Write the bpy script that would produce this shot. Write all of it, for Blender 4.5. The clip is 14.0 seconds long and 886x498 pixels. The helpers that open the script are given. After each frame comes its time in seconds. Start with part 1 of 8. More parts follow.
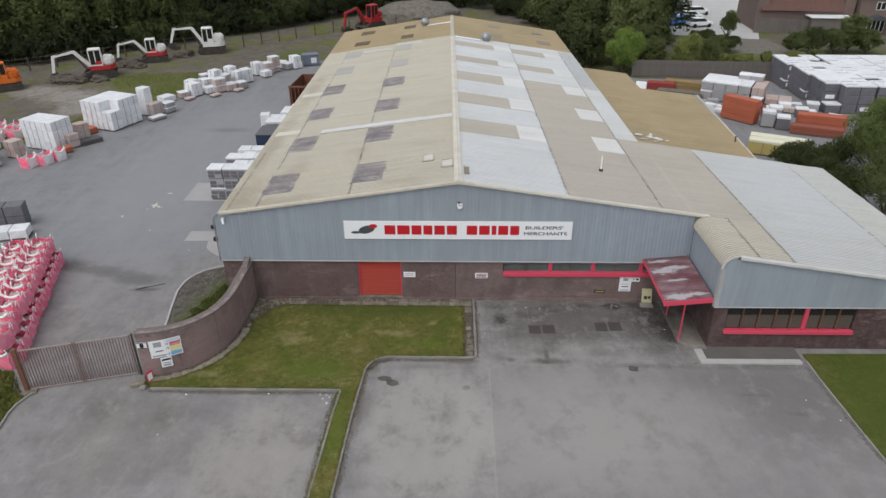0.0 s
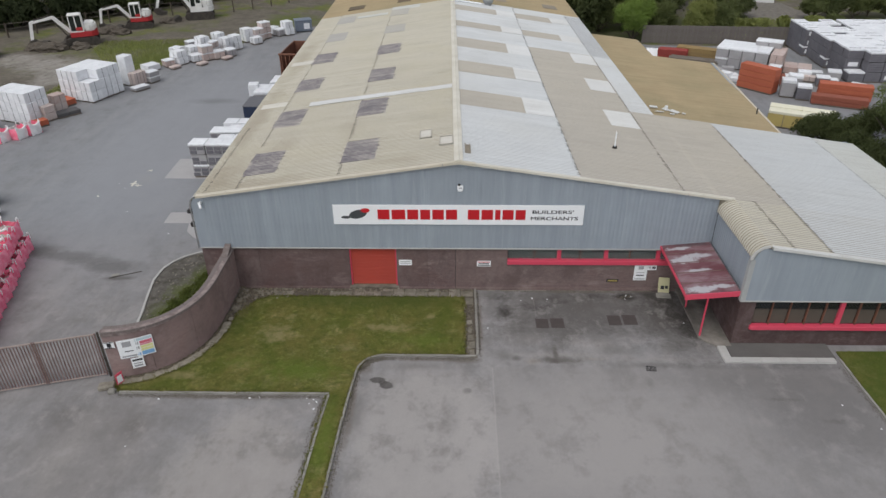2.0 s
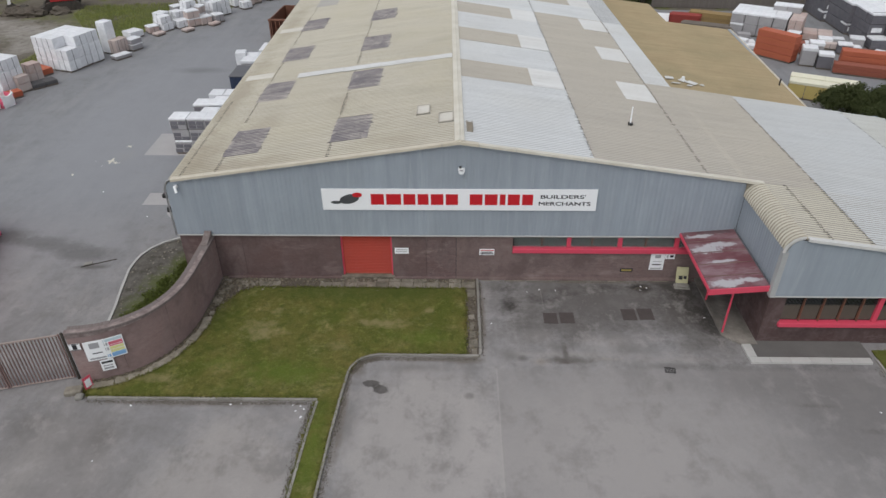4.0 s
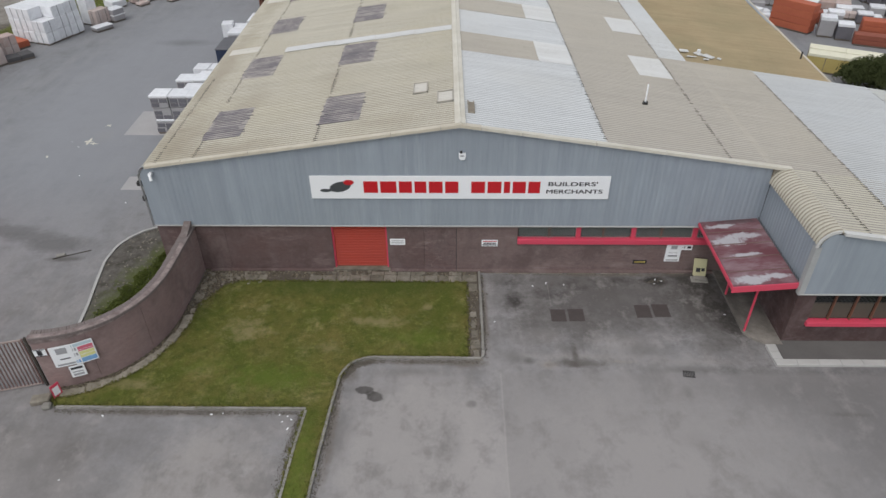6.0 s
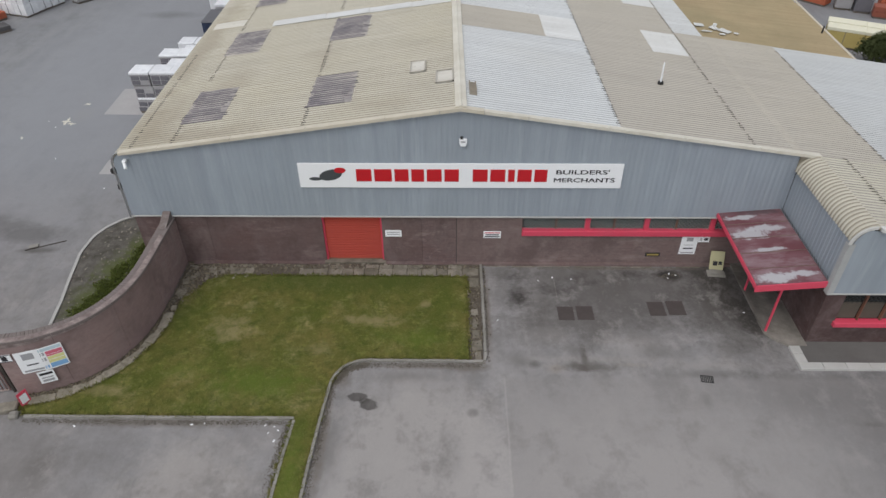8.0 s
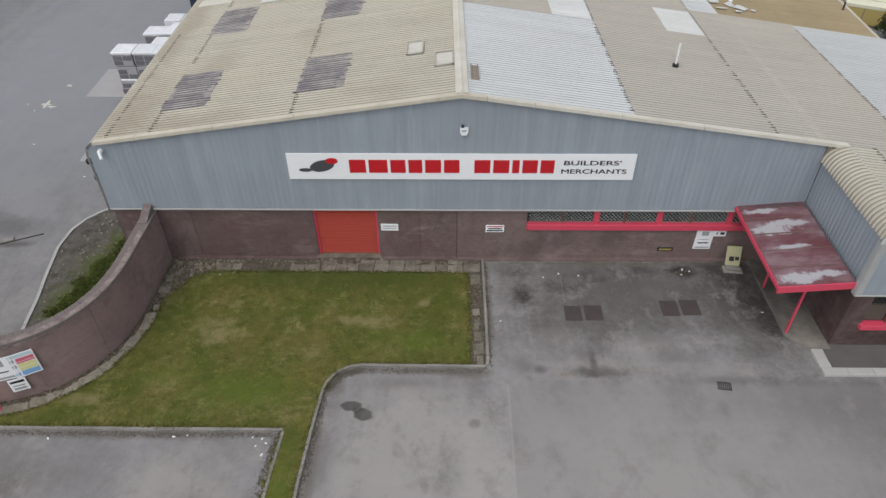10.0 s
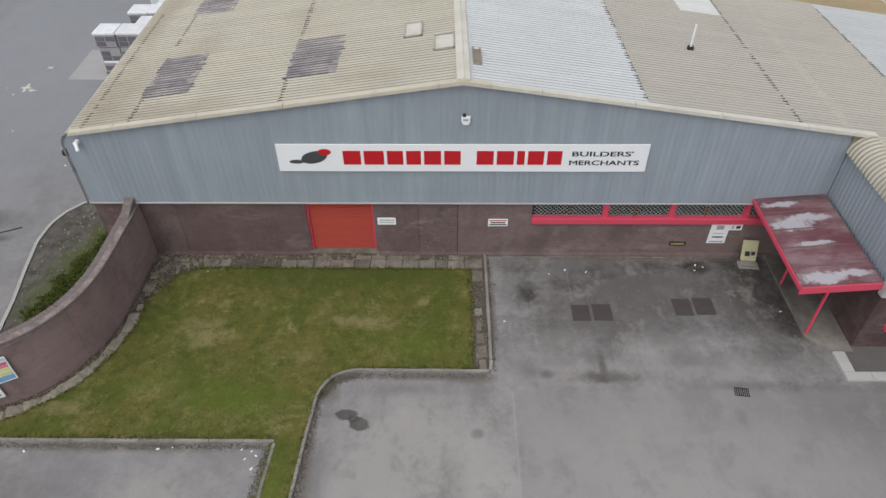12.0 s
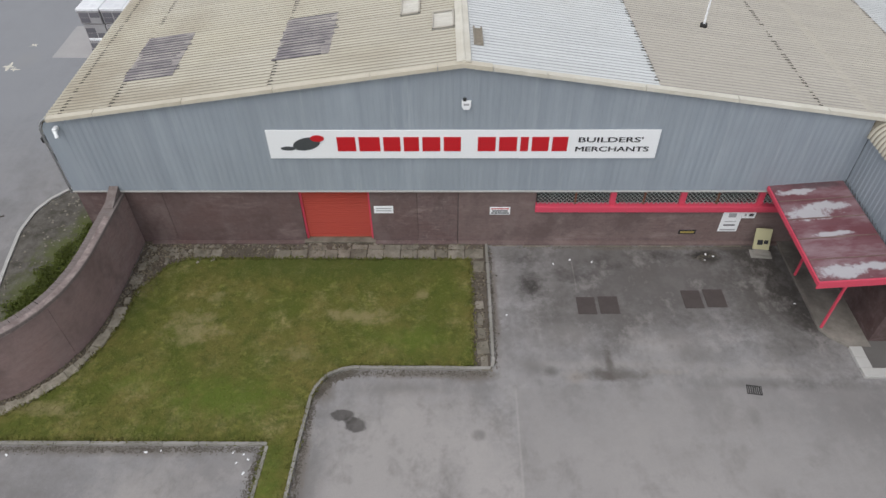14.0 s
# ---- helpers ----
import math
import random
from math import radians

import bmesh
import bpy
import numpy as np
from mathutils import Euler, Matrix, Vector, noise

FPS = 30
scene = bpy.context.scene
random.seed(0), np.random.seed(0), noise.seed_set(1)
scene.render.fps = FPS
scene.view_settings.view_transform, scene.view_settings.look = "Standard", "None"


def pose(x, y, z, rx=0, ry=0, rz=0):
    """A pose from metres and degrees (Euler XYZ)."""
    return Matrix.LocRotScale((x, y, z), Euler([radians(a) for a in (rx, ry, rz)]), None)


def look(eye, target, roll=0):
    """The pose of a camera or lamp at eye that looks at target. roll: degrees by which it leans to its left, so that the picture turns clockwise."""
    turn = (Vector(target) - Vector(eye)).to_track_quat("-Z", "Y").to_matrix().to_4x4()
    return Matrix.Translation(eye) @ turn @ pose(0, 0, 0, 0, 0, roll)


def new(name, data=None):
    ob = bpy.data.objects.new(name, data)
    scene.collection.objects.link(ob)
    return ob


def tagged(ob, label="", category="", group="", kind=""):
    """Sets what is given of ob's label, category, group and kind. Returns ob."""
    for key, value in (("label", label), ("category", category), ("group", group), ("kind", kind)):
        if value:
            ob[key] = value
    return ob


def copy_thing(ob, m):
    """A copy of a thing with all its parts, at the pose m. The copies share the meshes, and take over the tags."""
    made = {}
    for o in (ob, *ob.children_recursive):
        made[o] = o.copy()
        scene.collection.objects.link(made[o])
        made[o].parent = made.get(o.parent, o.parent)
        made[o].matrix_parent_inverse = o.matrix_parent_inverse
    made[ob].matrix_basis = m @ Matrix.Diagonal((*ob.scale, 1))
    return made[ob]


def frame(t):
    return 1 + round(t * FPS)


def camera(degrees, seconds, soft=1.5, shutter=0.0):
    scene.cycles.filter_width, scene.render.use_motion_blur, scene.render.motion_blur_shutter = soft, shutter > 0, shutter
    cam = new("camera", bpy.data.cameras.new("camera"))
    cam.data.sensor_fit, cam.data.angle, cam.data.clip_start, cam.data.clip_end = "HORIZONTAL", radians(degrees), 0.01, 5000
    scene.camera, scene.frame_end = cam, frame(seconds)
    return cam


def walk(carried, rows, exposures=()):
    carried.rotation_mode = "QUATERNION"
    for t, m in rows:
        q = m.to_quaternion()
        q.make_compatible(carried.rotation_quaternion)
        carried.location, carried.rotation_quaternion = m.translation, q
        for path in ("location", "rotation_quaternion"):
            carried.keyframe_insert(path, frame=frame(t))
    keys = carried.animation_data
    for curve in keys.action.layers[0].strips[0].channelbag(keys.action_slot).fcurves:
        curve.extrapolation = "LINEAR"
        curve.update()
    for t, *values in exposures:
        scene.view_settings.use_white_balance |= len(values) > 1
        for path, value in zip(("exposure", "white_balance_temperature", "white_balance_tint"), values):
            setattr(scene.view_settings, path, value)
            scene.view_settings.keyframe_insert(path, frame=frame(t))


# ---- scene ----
cam = camera(66.7, 14.0, soft=1.5)
PATH = [
    (0, (0.02, -32.346, 20.544), (-0.019, -30.584, 19.599), -0.3),
    (0.5, (0.023, -31.482, 20.379), (-0.016, -29.732, 19.412), -0.4),
    (1, (0.018, -30.712, 20.198), (-0.021, -28.973, 19.211), -0.4),
    (1.5, (0.015, -29.878, 20.004), (-0.024, -28.151, 18.996), -0.3),
    (2, (0.034, -29.14, 19.809), (-0.006, -27.424, 18.783), -0.4),
    (2.5, (0.018, -28.353, 19.641), (-0.022, -26.65, 18.594), -0.4),
    (3, (0.0, -27.676, 19.461), (-0.04, -25.983, 18.395), -0.4),
    (3.5, (-0.017, -26.958, 19.304), (-0.056, -25.279, 18.217), -0.4),
    (6, (-0.096, -23.842, 18.551), (-0.13, -22.225, 17.374), -0.5),
    (6.5, (-0.106, -23.305, 18.402), (-0.14, -21.7, 17.21), -0.5),
    (7, (-0.112, -22.785, 18.234), (-0.145, -21.191, 17.026), -0.4),
    (7.5, (-0.125, -22.304, 18.109), (-0.156, -20.722, 16.886), -0.4),
    (8, (-0.16, -21.784, 17.988), (-0.189, -20.215, 16.748), -0.4),
    (8.2, (-0.138, -21.611, 17.965), (-0.168, -20.046, 16.72), -0.4),
    (10.5, (-0.233, -19.645, 17.4), (-0.258, -18.132, 16.091), -0.4),
    (11, (-0.29, -19.261, 17.3), (-0.311, -17.76, 15.979), -0.4),
    (11.5, (-0.267, -18.926, 17.181), (-0.29, -17.434, 15.849), -0.4),
    (12, (-0.274, -18.592, 17.11), (-0.296, -17.111, 15.765), -0.4),
    (12.5, (-0.253, -18.291, 17.047), (-0.278, -16.822, 15.69), -0.5),
    (13, (-0.278, -17.974, 16.98), (-0.3, -16.519, 15.608), -0.5),
    (13.5, (-0.285, -17.708, 16.905), (-0.306, -16.266, 15.519), -0.5),
    (14, (-0.261, -17.446, 16.858), (-0.284, -16.021, 15.454), -0.6),
]
walk(cam, [(t, look(eye, target, roll)) for t, eye, target, roll in PATH],
     [(0, 0.24), (3.5, 0.19), (8, 0.22), (11, 0.265), (14, 0.355)])

# ---- light ----
SUN_AZ, SUN_EL = 214.0, 60.0      # compass bearing (clockwise from +y) and height of the veiled sun
world = bpy.data.worlds.new("overcast_sky")
scene.world = world
world.use_nodes = True
wn = world.node_tree.nodes
wl = world.node_tree.links
sky = wn.new("ShaderNodeTexSky")
sky.sky_type = "NISHITA"
sky.sun_disc = False
sky.sun_elevation = radians(SUN_EL)
sky.sun_rotation = radians(SUN_AZ)
sky.dust_density = 1.0
sky.air_density = 1.0
grey_sky = wn.new("ShaderNodeHueSaturation")
grey_sky.inputs["Saturation"].default_value = 0.25
wl.new(sky.outputs[0], grey_sky.inputs["Color"])
wl.new(grey_sky.outputs[0], wn["Background"].inputs["Color"])
wn["Background"].inputs["Strength"].default_value = 0.15
sun_data = bpy.data.lights.new("sun", "SUN")
sun_data.energy = 1.0
sun_data.angle = radians(40)
sun_data.color = (1.0, 0.97, 0.93)
sun = new("sun", sun_data)
az, el = radians(SUN_AZ), radians(SUN_EL)
sun.matrix_world = look((0, 0, 60), (-math.sin(az) * math.cos(el), -math.cos(az) * math.cos(el), 60 - math.sin(el)))

# ---- materials ----
rng = random.Random(7)


class Nodes:
    """A short hand for the nodes of one material."""

    def __init__(self, name):
        self.mat = bpy.data.materials.new(name)
        self.mat.use_nodes = True
        self.tree = self.mat.node_tree
        self.bsdf = self.tree.nodes["Principled BSDF"]
        self.coord = self.tree.nodes.new("ShaderNodeTexCoord").outputs["Object"]

    def node(self, kind, **values):
        n = self.tree.nodes.new(kind)
        for k, v in values.items():
            n.inputs[k.replace("_", " ")].default_value = v
        return n

    def link(self, a, b):
        self.tree.links.new(a, b)

    def stretched(self, sx, sy, sz):
        m = self.node("ShaderNodeMapping")
        m.inputs["Scale"].default_value = (sx, sy, sz)
        self.link(self.coord, m.inputs["Vector"])
        return m.outputs[0]

    def noise(self, scale, detail=4.0, rough=0.6, vector=None):
        n = self.node("ShaderNodeTexNoise", Scale=scale, Detail=detail, Roughness=rough)
        self.link(vector or self.coord, n.inputs["Vector"])
        return n.outputs["Fac"]

    def ramp(self, fac, lo, hi, a=0.0, b=1.0):
        n = self.node("ShaderNodeMapRange")
        n.inputs["From Min"].default_value, n.inputs["From Max"].default_value = lo, hi
        n.inputs["To Min"].default_value, n.inputs["To Max"].default_value = a, b
        self.link(fac, n.inputs["Value"])
        return n.outputs[0]

    def mix(self, fac, a, b, blend="MIX"):
        n = self.tree.nodes.new("ShaderNodeMix")
        n.data_type, n.blend_type = "RGBA", blend
        for sock, v in ((n.inputs[0], fac), (n.inputs[6], a), (n.inputs[7], b)):
            if isinstance(v, (int, float)):
                sock.default_value = v
            elif isinstance(v, tuple):
                sock.default_value = (*v, 1.0)
            else:
                self.link(v, sock)
        return n.outputs[2]

    def maths(self, op, a, b=0.0):
        n = self.tree.nodes.new("ShaderNodeMath")
        n.operation = op
        for sock, v in ((n.inputs[0], a), (n.inputs[1], b)):
            if isinstance(v, (int, float)):
                sock.default_value = v
            else:
                self.link(v, sock)
        return n.outputs[0]

    def blob(self, colour, onto, cx, cy, rx, ry, strength, soft, wobble=1.3, field=None):
        """A soft-edged, wobbly patch of another colour round (cx, cy)."""
        if not hasattr(self, "xy"):
            sep = self.tree.nodes.new("ShaderNodeSeparateXYZ")
            self.link(self.coord, sep.inputs[0])
            self.xy = sep.outputs[0], sep.outputs[1]
            self.field = self.noise(field or 0.9, 5.0, 0.7)
        dx = self.maths("DIVIDE", self.maths("SUBTRACT", self.xy[0], cx), rx)
        dy = self.maths("DIVIDE", self.maths("SUBTRACT", self.xy[1], cy), ry)
        d = self.maths("SQRT", self.maths("ADD", self.maths("MULTIPLY", dx, dx), self.maths("MULTIPLY", dy, dy)))
        d = self.maths("ADD", d, self.maths("MULTIPLY", self.maths("SUBTRACT", self.field, 0.5), wobble))
        return self.mix(self.ramp(d, 1.0, 1.0 - soft, 0.0, strength), onto, colour)

    def random(self):
        return self.tree.nodes.new("ShaderNodeObjectInfo").outputs["Random"]

    def island(self):
        return self.tree.nodes.new("ShaderNodeNewGeometry").outputs["Random Per Island"]

    def finish(self, colour, rough=0.8, metal=0.0, bump=None, strength=0.3, distance=0.02, spec=0.5):
        if isinstance(colour, tuple):
            self.bsdf.inputs["Base Color"].default_value = (*colour, 1.0)
        else:
            self.link(colour, self.bsdf.inputs["Base Color"])
        if isinstance(rough, float):
            self.bsdf.inputs["Roughness"].default_value = rough
        else:
            self.link(rough, self.bsdf.inputs["Roughness"])
        self.bsdf.inputs["Metallic"].default_value = metal
        self.bsdf.inputs["Specular IOR Level"].default_value = spec
        if bump is not None:
            b = self.node("ShaderNodeBump", Strength=strength, Distance=distance)
            self.link(bump, b.inputs["Height"])
            self.link(b.outputs[0], self.bsdf.inputs["Normal"])
        return self.mat


def worn(name, base, stain, rough=0.7, big=0.5, fine=12.0, amount=0.7, metal=0.0, strength=0.2, tint=0.0, spec=0.4):
    """A plain surface with stains at a large and grain at a small scale; tint: how far single pieces differ."""
    n = Nodes(name)
    a = n.ramp(n.noise(big, 5.0, 0.65), 0.38, 0.7, 0.0, amount)
    c = n.mix(a, base, stain)
    g = n.noise(fine, 3.0, 0.7)
    c = n.mix(n.ramp(g, 0.3, 0.75, 0.0, 0.35), c, tuple(v * 0.72 for v in base))
    if tint:
        c = n.mix(n.ramp(n.random(), 0.0, 1.0, 0.0, tint), c, stain)
    return n.finish(c, rough, metal, g, strength, 0.01, spec)


def roof_surface(name, base, stain, moss, moss_amount=0.35, rough=0.9, patches=()):
    """Old fibre cement sheets: streaks run down the slope (along x), lichen comes in spots."""
    n = Nodes(name)
    streak = n.noise(1.0, 4.0, 0.65, n.stretched(0.25, 3.2, 0.25))
    c = n.mix(n.ramp(streak, 0.35, 0.72, 0.0, 0.75), base, stain)
    cloud = n.noise(0.22, 5.0, 0.6)
    c = n.mix(n.ramp(cloud, 0.42, 0.7, 0.0, moss_amount), c, moss)
    dirt = n.noise(0.5, 6.0, 0.7, n.stretched(0.6, 1.0, 0.6))
    c = n.mix(n.ramp(dirt, 0.5, 0.72, 0.0, 0.38), c, tuple(v * 0.8 for v in stain))
    spots = n.noise(6.0, 3.0, 0.75)
    c = n.mix(n.ramp(spots, 0.55, 0.75, 0.0, 0.35), c, tuple(v * 0.6 for v in stain))
    c = n.mix(n.ramp(n.random(), 0.0, 1.0, 0.0, 0.22), c, stain)
    for cx, cy, rx, ry, k in patches:
        c = n.blob((0.29, 0.25, 0.185), c, cx, cy, rx, ry, k, 0.85, 1.8, 0.8)
    return n.finish(c, rough, 0.0, spots, 0.25, 0.01, 0.3)


# the lower sheets and the front edge are browner with dirt and moss
M_ROOF = roof_surface("weathered_beige_roof_sheet", (0.505, 0.475, 0.395), (0.42, 0.39, 0.325), (0.45, 0.41, 0.285), patches=(
    (-11.9, 1.6, 1.5, 3.4, 0.65), (-12.3, 10.0, 1.0, 7.0, 0.55), (-12.2, 24.0, 1.0, 9.0, 0.5), (-9.2, 0.4, 2.6, 0.9, 0.5), (-5.8, 6.6, 1.0, 2.2, 0.35), (-9.6, 5.2, 1.4, 1.6, 0.35), (-3.0, 1.0, 2.0, 0.8, 0.3)))
M_ROOF_BROWN = roof_surface("brown_grey_roof_sheet", (0.46, 0.428, 0.37), (0.395, 0.365, 0.318), (0.42, 0.385, 0.315), 0.35)
M_ROOF_MOSS = roof_surface("mossy_ochre_roof_sheet", (0.41, 0.325, 0.20), (0.30, 0.235, 0.14), (0.29, 0.25, 0.15), 0.8)
M_ROOF_BLUE = roof_surface("pale_blue_grey_roof_sheet", (0.60, 0.615, 0.615), (0.51, 0.52, 0.52), (0.53, 0.52, 0.475), 0.35, 0.7)
M_ROOF_WING = roof_surface("blue_grey_wing_sheet", (0.525, 0.54, 0.54), (0.455, 0.466, 0.468), (0.47, 0.465, 0.435), 0.4, 0.7)
M_ROOF_LIGHT = roof_surface("whitened_rooflight_sheet", (0.66, 0.665, 0.655), (0.55, 0.545, 0.525), (0.55, 0.53, 0.47), 0.3, 0.6)
M_ROOF_GREY = roof_surface("pale_grey_green_roof_sheet", (0.53, 0.54, 0.51), (0.45, 0.455, 0.43), (0.47, 0.46, 0.40), 0.3, 0.7)
M_ROOF_PALE = roof_surface("pale_cream_patch_sheet", (0.60, 0.58, 0.53), (0.51, 0.485, 0.43), (0.52, 0.49, 0.40), 0.3, 0.7)
M_ROOF_FAINT = roof_surface("faintly_stained_rooflight", (0.345, 0.335, 0.32), (0.42, 0.40, 0.36), (0.43, 0.405, 0.345), 0.7, 0.7)
M_ROOF_DULL = roof_surface("dull_brown_grey_sheet", (0.235, 0.205, 0.165), (0.30, 0.265, 0.21), (0.33, 0.28, 0.19), 0.4, 0.8)


def grimy_surface():
    """Old rooflights blackened in streaks that run down the slope and thin out in places."""
    n = Nodes("grimy_violet_grey_rooflight")
    streak = n.noise(1.0, 3.0, 0.6, n.stretched(0.8, 5.0, 0.8))
    cloud = n.noise(0.9, 4.0, 0.65)
    both = n.maths("ADD", n.maths("MULTIPLY", streak, 0.3), n.maths("MULTIPLY", cloud, 0.7))
    c = n.mix(n.ramp(both, 0.4, 0.64), (0.20, 0.182, 0.192), (0.40, 0.37, 0.335))
    return n.finish(c, 0.65, 0.0, streak, 0.2, 0.01, 0.3)


M_ROOF_DARK = grimy_surface()
M_ROOF_DARK2 = roof_surface("dark_brown_old_rooflight", (0.11, 0.085, 0.06), (0.15, 0.12, 0.08), (0.2, 0.16, 0.09), 0.3, 0.7)
# the next three colour the valley strips: grime plus painted valley shade
M_GRIME_SHADE = worn("dark_roof_grime_and_shade", (0.255, 0.222, 0.175), (0.36, 0.325, 0.26), 0.95, 0.35, 5.0, 0.8)
M_GRIME_SHADE_PALE = worn("grey_roof_grime_and_shade", (0.335, 0.315, 0.29), (0.40, 0.375, 0.34), 0.95, 0.35, 5.0, 0.8)
M_GRIME_SHADE_BLUE = worn("pale_blue_roof_grime_and_shade", (0.36, 0.365, 0.375), (0.45, 0.455, 0.465), 0.95, 0.35, 5.0, 0.8)
M_GRIME_VIOLET = worn("violet_grey_rooflight_grime", (0.10, 0.09, 0.10), (0.22, 0.20, 0.205), 0.9, 1.2, 6.0, 0.8)
M_GRIME_BLACK = worn("black_roof_moss", (0.05, 0.043, 0.036), (0.11, 0.095, 0.075), 0.95, 1.0, 8.0, 0.6)
M_VERGE = worn("cream_verge_flashing", (0.60, 0.55, 0.45), (0.45, 0.40, 0.31), 0.6, 0.8, 14.0)
M_RIDGE = worn("cream_white_ridge_cap", (0.66, 0.63, 0.55), (0.50, 0.46, 0.37), 0.6, 0.8, 12.0)


def cladding_surface():
    n = Nodes("blue_grey_metal_cladding")
    streak = n.noise(1.0, 4.0, 0.65, n.stretched(2.2, 2.2, 0.16))
    c = n.mix(n.ramp(streak, 0.36, 0.72, 0.0, 0.8), (0.272, 0.31, 0.35), (0.355, 0.395, 0.436))
    cloud = n.noise(0.35, 4.0)
    c = n.mix(n.ramp(cloud, 0.4, 0.7, 0.0, 0.4), c, (0.232, 0.26, 0.292))
    thin = n.noise(1.0, 3.0, 0.7, n.stretched(7.0, 7.0, 0.3))
    c = n.mix(n.ramp(thin, 0.62, 0.8, 0.0, 0.22), c, (0.13, 0.145, 0.158))
    pale = n.noise(1.0, 4.0, 0.7, n.stretched(3.6, 3.6, 0.22))
    c = n.mix(n.ramp(pale, 0.57, 0.76, 0.0, 0.4), c, (0.43, 0.465, 0.495))
    c = n.mix(n.ramp(n.random(), 0.0, 1.0, 0.0, 0.22), c, (0.22, 0.245, 0.265))
    return n.finish(c, 0.55, 0.0, thin, 0.08, 0.01, 0.4)


M_CLAD = cladding_surface()


def brick_surface(name, a, b, mortar):
    n = Nodes(name)
    sep = n.tree.nodes.new("ShaderNodeSeparateXYZ")
    n.link(n.coord, sep.inputs[0])
    m = n.tree.nodes.new("ShaderNodeCombineXYZ")
    n.link(n.maths("ADD", sep.outputs[0], sep.outputs[1]), m.inputs[0])
    n.link(sep.outputs[2], m.inputs[1])
    br = n.node("ShaderNodeTexBrick", Scale=1.0, Mortar_Size=0.006, Brick_Width=0.225, Row_Height=0.075, Bias=0.1)
    br.inputs["Color1"].default_value, br.inputs["Color2"].default_value, br.inputs["Mortar"].default_value = (*a, 1), (*b, 1), (*mortar, 1)
    n.link(m.outputs[0], br.inputs["Vector"])
    big = n.noise(0.55, 5.0, 0.65)
    c = n.mix(n.ramp(big, 0.36, 0.68, 0.0, 0.65), br.outputs["Color"], tuple(0.5 * (x + 0.2) for x in a))
    low = n.noise(1.0, 4.0, 0.65, n.stretched(0.5, 0.5, 2.5))
    c = n.mix(n.ramp(low, 0.55, 0.75, 0.0, 0.5), c, tuple(v * 0.55 for v in a))
    speck = n.noise(7.0, 4.0, 0.75)
    c = n.mix(n.ramp(speck, 0.5, 0.72, 0.0, 0.55), c, tuple(v * 0.6 for v in a))
    c = n.mix(n.ramp(n.noise(5.0, 4.0, 0.75), 0.56, 0.76, 0.0, 0.4), c, (0.33, 0.27, 0.255))
    salt = n.noise(1.0, 5.0, 0.72, n.stretched(0.45, 0.45, 1.4))
    c = n.mix(n.ramp(salt, 0.54, 0.70, 0.0, 0.65), c, (0.35, 0.28, 0.265))
    run = n.noise(1.0, 4.0, 0.65, n.stretched(0.9, 0.9, 0.4))
    c = n.mix(n.ramp(run, 0.52, 0.72, 0.0, 0.5), c, (0.27, 0.225, 0.215))
    soot = n.noise(1.0, 5.0, 0.7, n.stretched(0.55, 0.55, 0.5))
    c = n.mix(n.ramp(soot, 0.5, 0.64, 0.0, 0.7), c, tuple(v * 0.46 for v in a))
    c = n.mix(n.ramp(n.random(), 0.0, 1.0, 0.0, 0.5), c, tuple(v * 0.7 for v in a))
    return n.finish(c, 0.92, 0.0, br.outputs["Fac"], 0.25, 0.005, 0.2)


M_BRICK = brick_surface("dark_brown_brick", (0.163, 0.106, 0.099), (0.13, 0.083, 0.08), (0.155, 0.115, 0.11))
M_BRICK_PALE = brick_surface("greyish_brown_brick", (0.205, 0.143, 0.133), (0.168, 0.114, 0.108), (0.195, 0.15, 0.143))
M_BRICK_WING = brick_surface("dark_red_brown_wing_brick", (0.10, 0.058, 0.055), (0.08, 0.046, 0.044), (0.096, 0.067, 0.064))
M_BRICK_CURVE = brick_surface("purple_brown_garden_brick", (0.33, 0.228, 0.212), (0.27, 0.18, 0.17), (0.31, 0.238, 0.225))
M_COPING = worn("weathered_brick_coping", (0.15, 0.12, 0.112), (0.245, 0.21, 0.198), 0.95, 5.0, 22.0, 0.8, tint=0.3)
M_SKIM = worn("worn_pink_mortar_skim", (0.18, 0.138, 0.13), (0.42, 0.35, 0.325), 0.95, 3.0, 14.0, 0.9)
M_RED = worn("faded_red_paint", (0.655, 0.066, 0.115), (0.565, 0.086, 0.13), 0.5, 1.2, 20.0, 0.5)
M_SHUTTER = worn("orange_red_shutter", (0.45, 0.058, 0.035), (0.36, 0.05, 0.035), 0.5, 0.7, 20.0, 0.5, tint=0.25)
M_WHITE = worn("white_sign_panel", (0.86, 0.87, 0.88), (0.80, 0.81, 0.82), 0.4, 0.6, 25.0, 0.25)
M_SIGN_RED = worn("red_sign_vinyl", (0.53, 0.012, 0.02), (0.46, 0.012, 0.02), 0.45, 2.0, 30.0, 0.3)
M_SIGN_GREY = worn("grey_sign_vinyl", (0.06, 0.066, 0.07), (0.09, 0.095, 0.1), 0.5, 2.0, 30.0, 0.3)
M_INK = worn("black_ink", (0.02, 0.02, 0.024), (0.03, 0.03, 0.03), 0.6, 2.0, 30.0, 0.3)
M_INK_GREY = worn("grey_ink", (0.35, 0.35, 0.36), (0.42, 0.42, 0.42), 0.6, 2.0, 30.0, 0.3)
M_YELLOW = worn("yellow_paint", (0.36, 0.28, 0.08), (0.26, 0.21, 0.09), 0.6, 2.0, 30.0, 0.4)
M_BLUE_INK = worn("blue_ink", (0.06, 0.22, 0.55), (0.07, 0.25, 0.5), 0.6, 2.0, 30.0, 0.3)
M_FADED_RED = worn("faded_red_print", (0.62, 0.13, 0.19), (0.66, 0.25, 0.3), 0.6, 3.0, 30.0, 0.3)
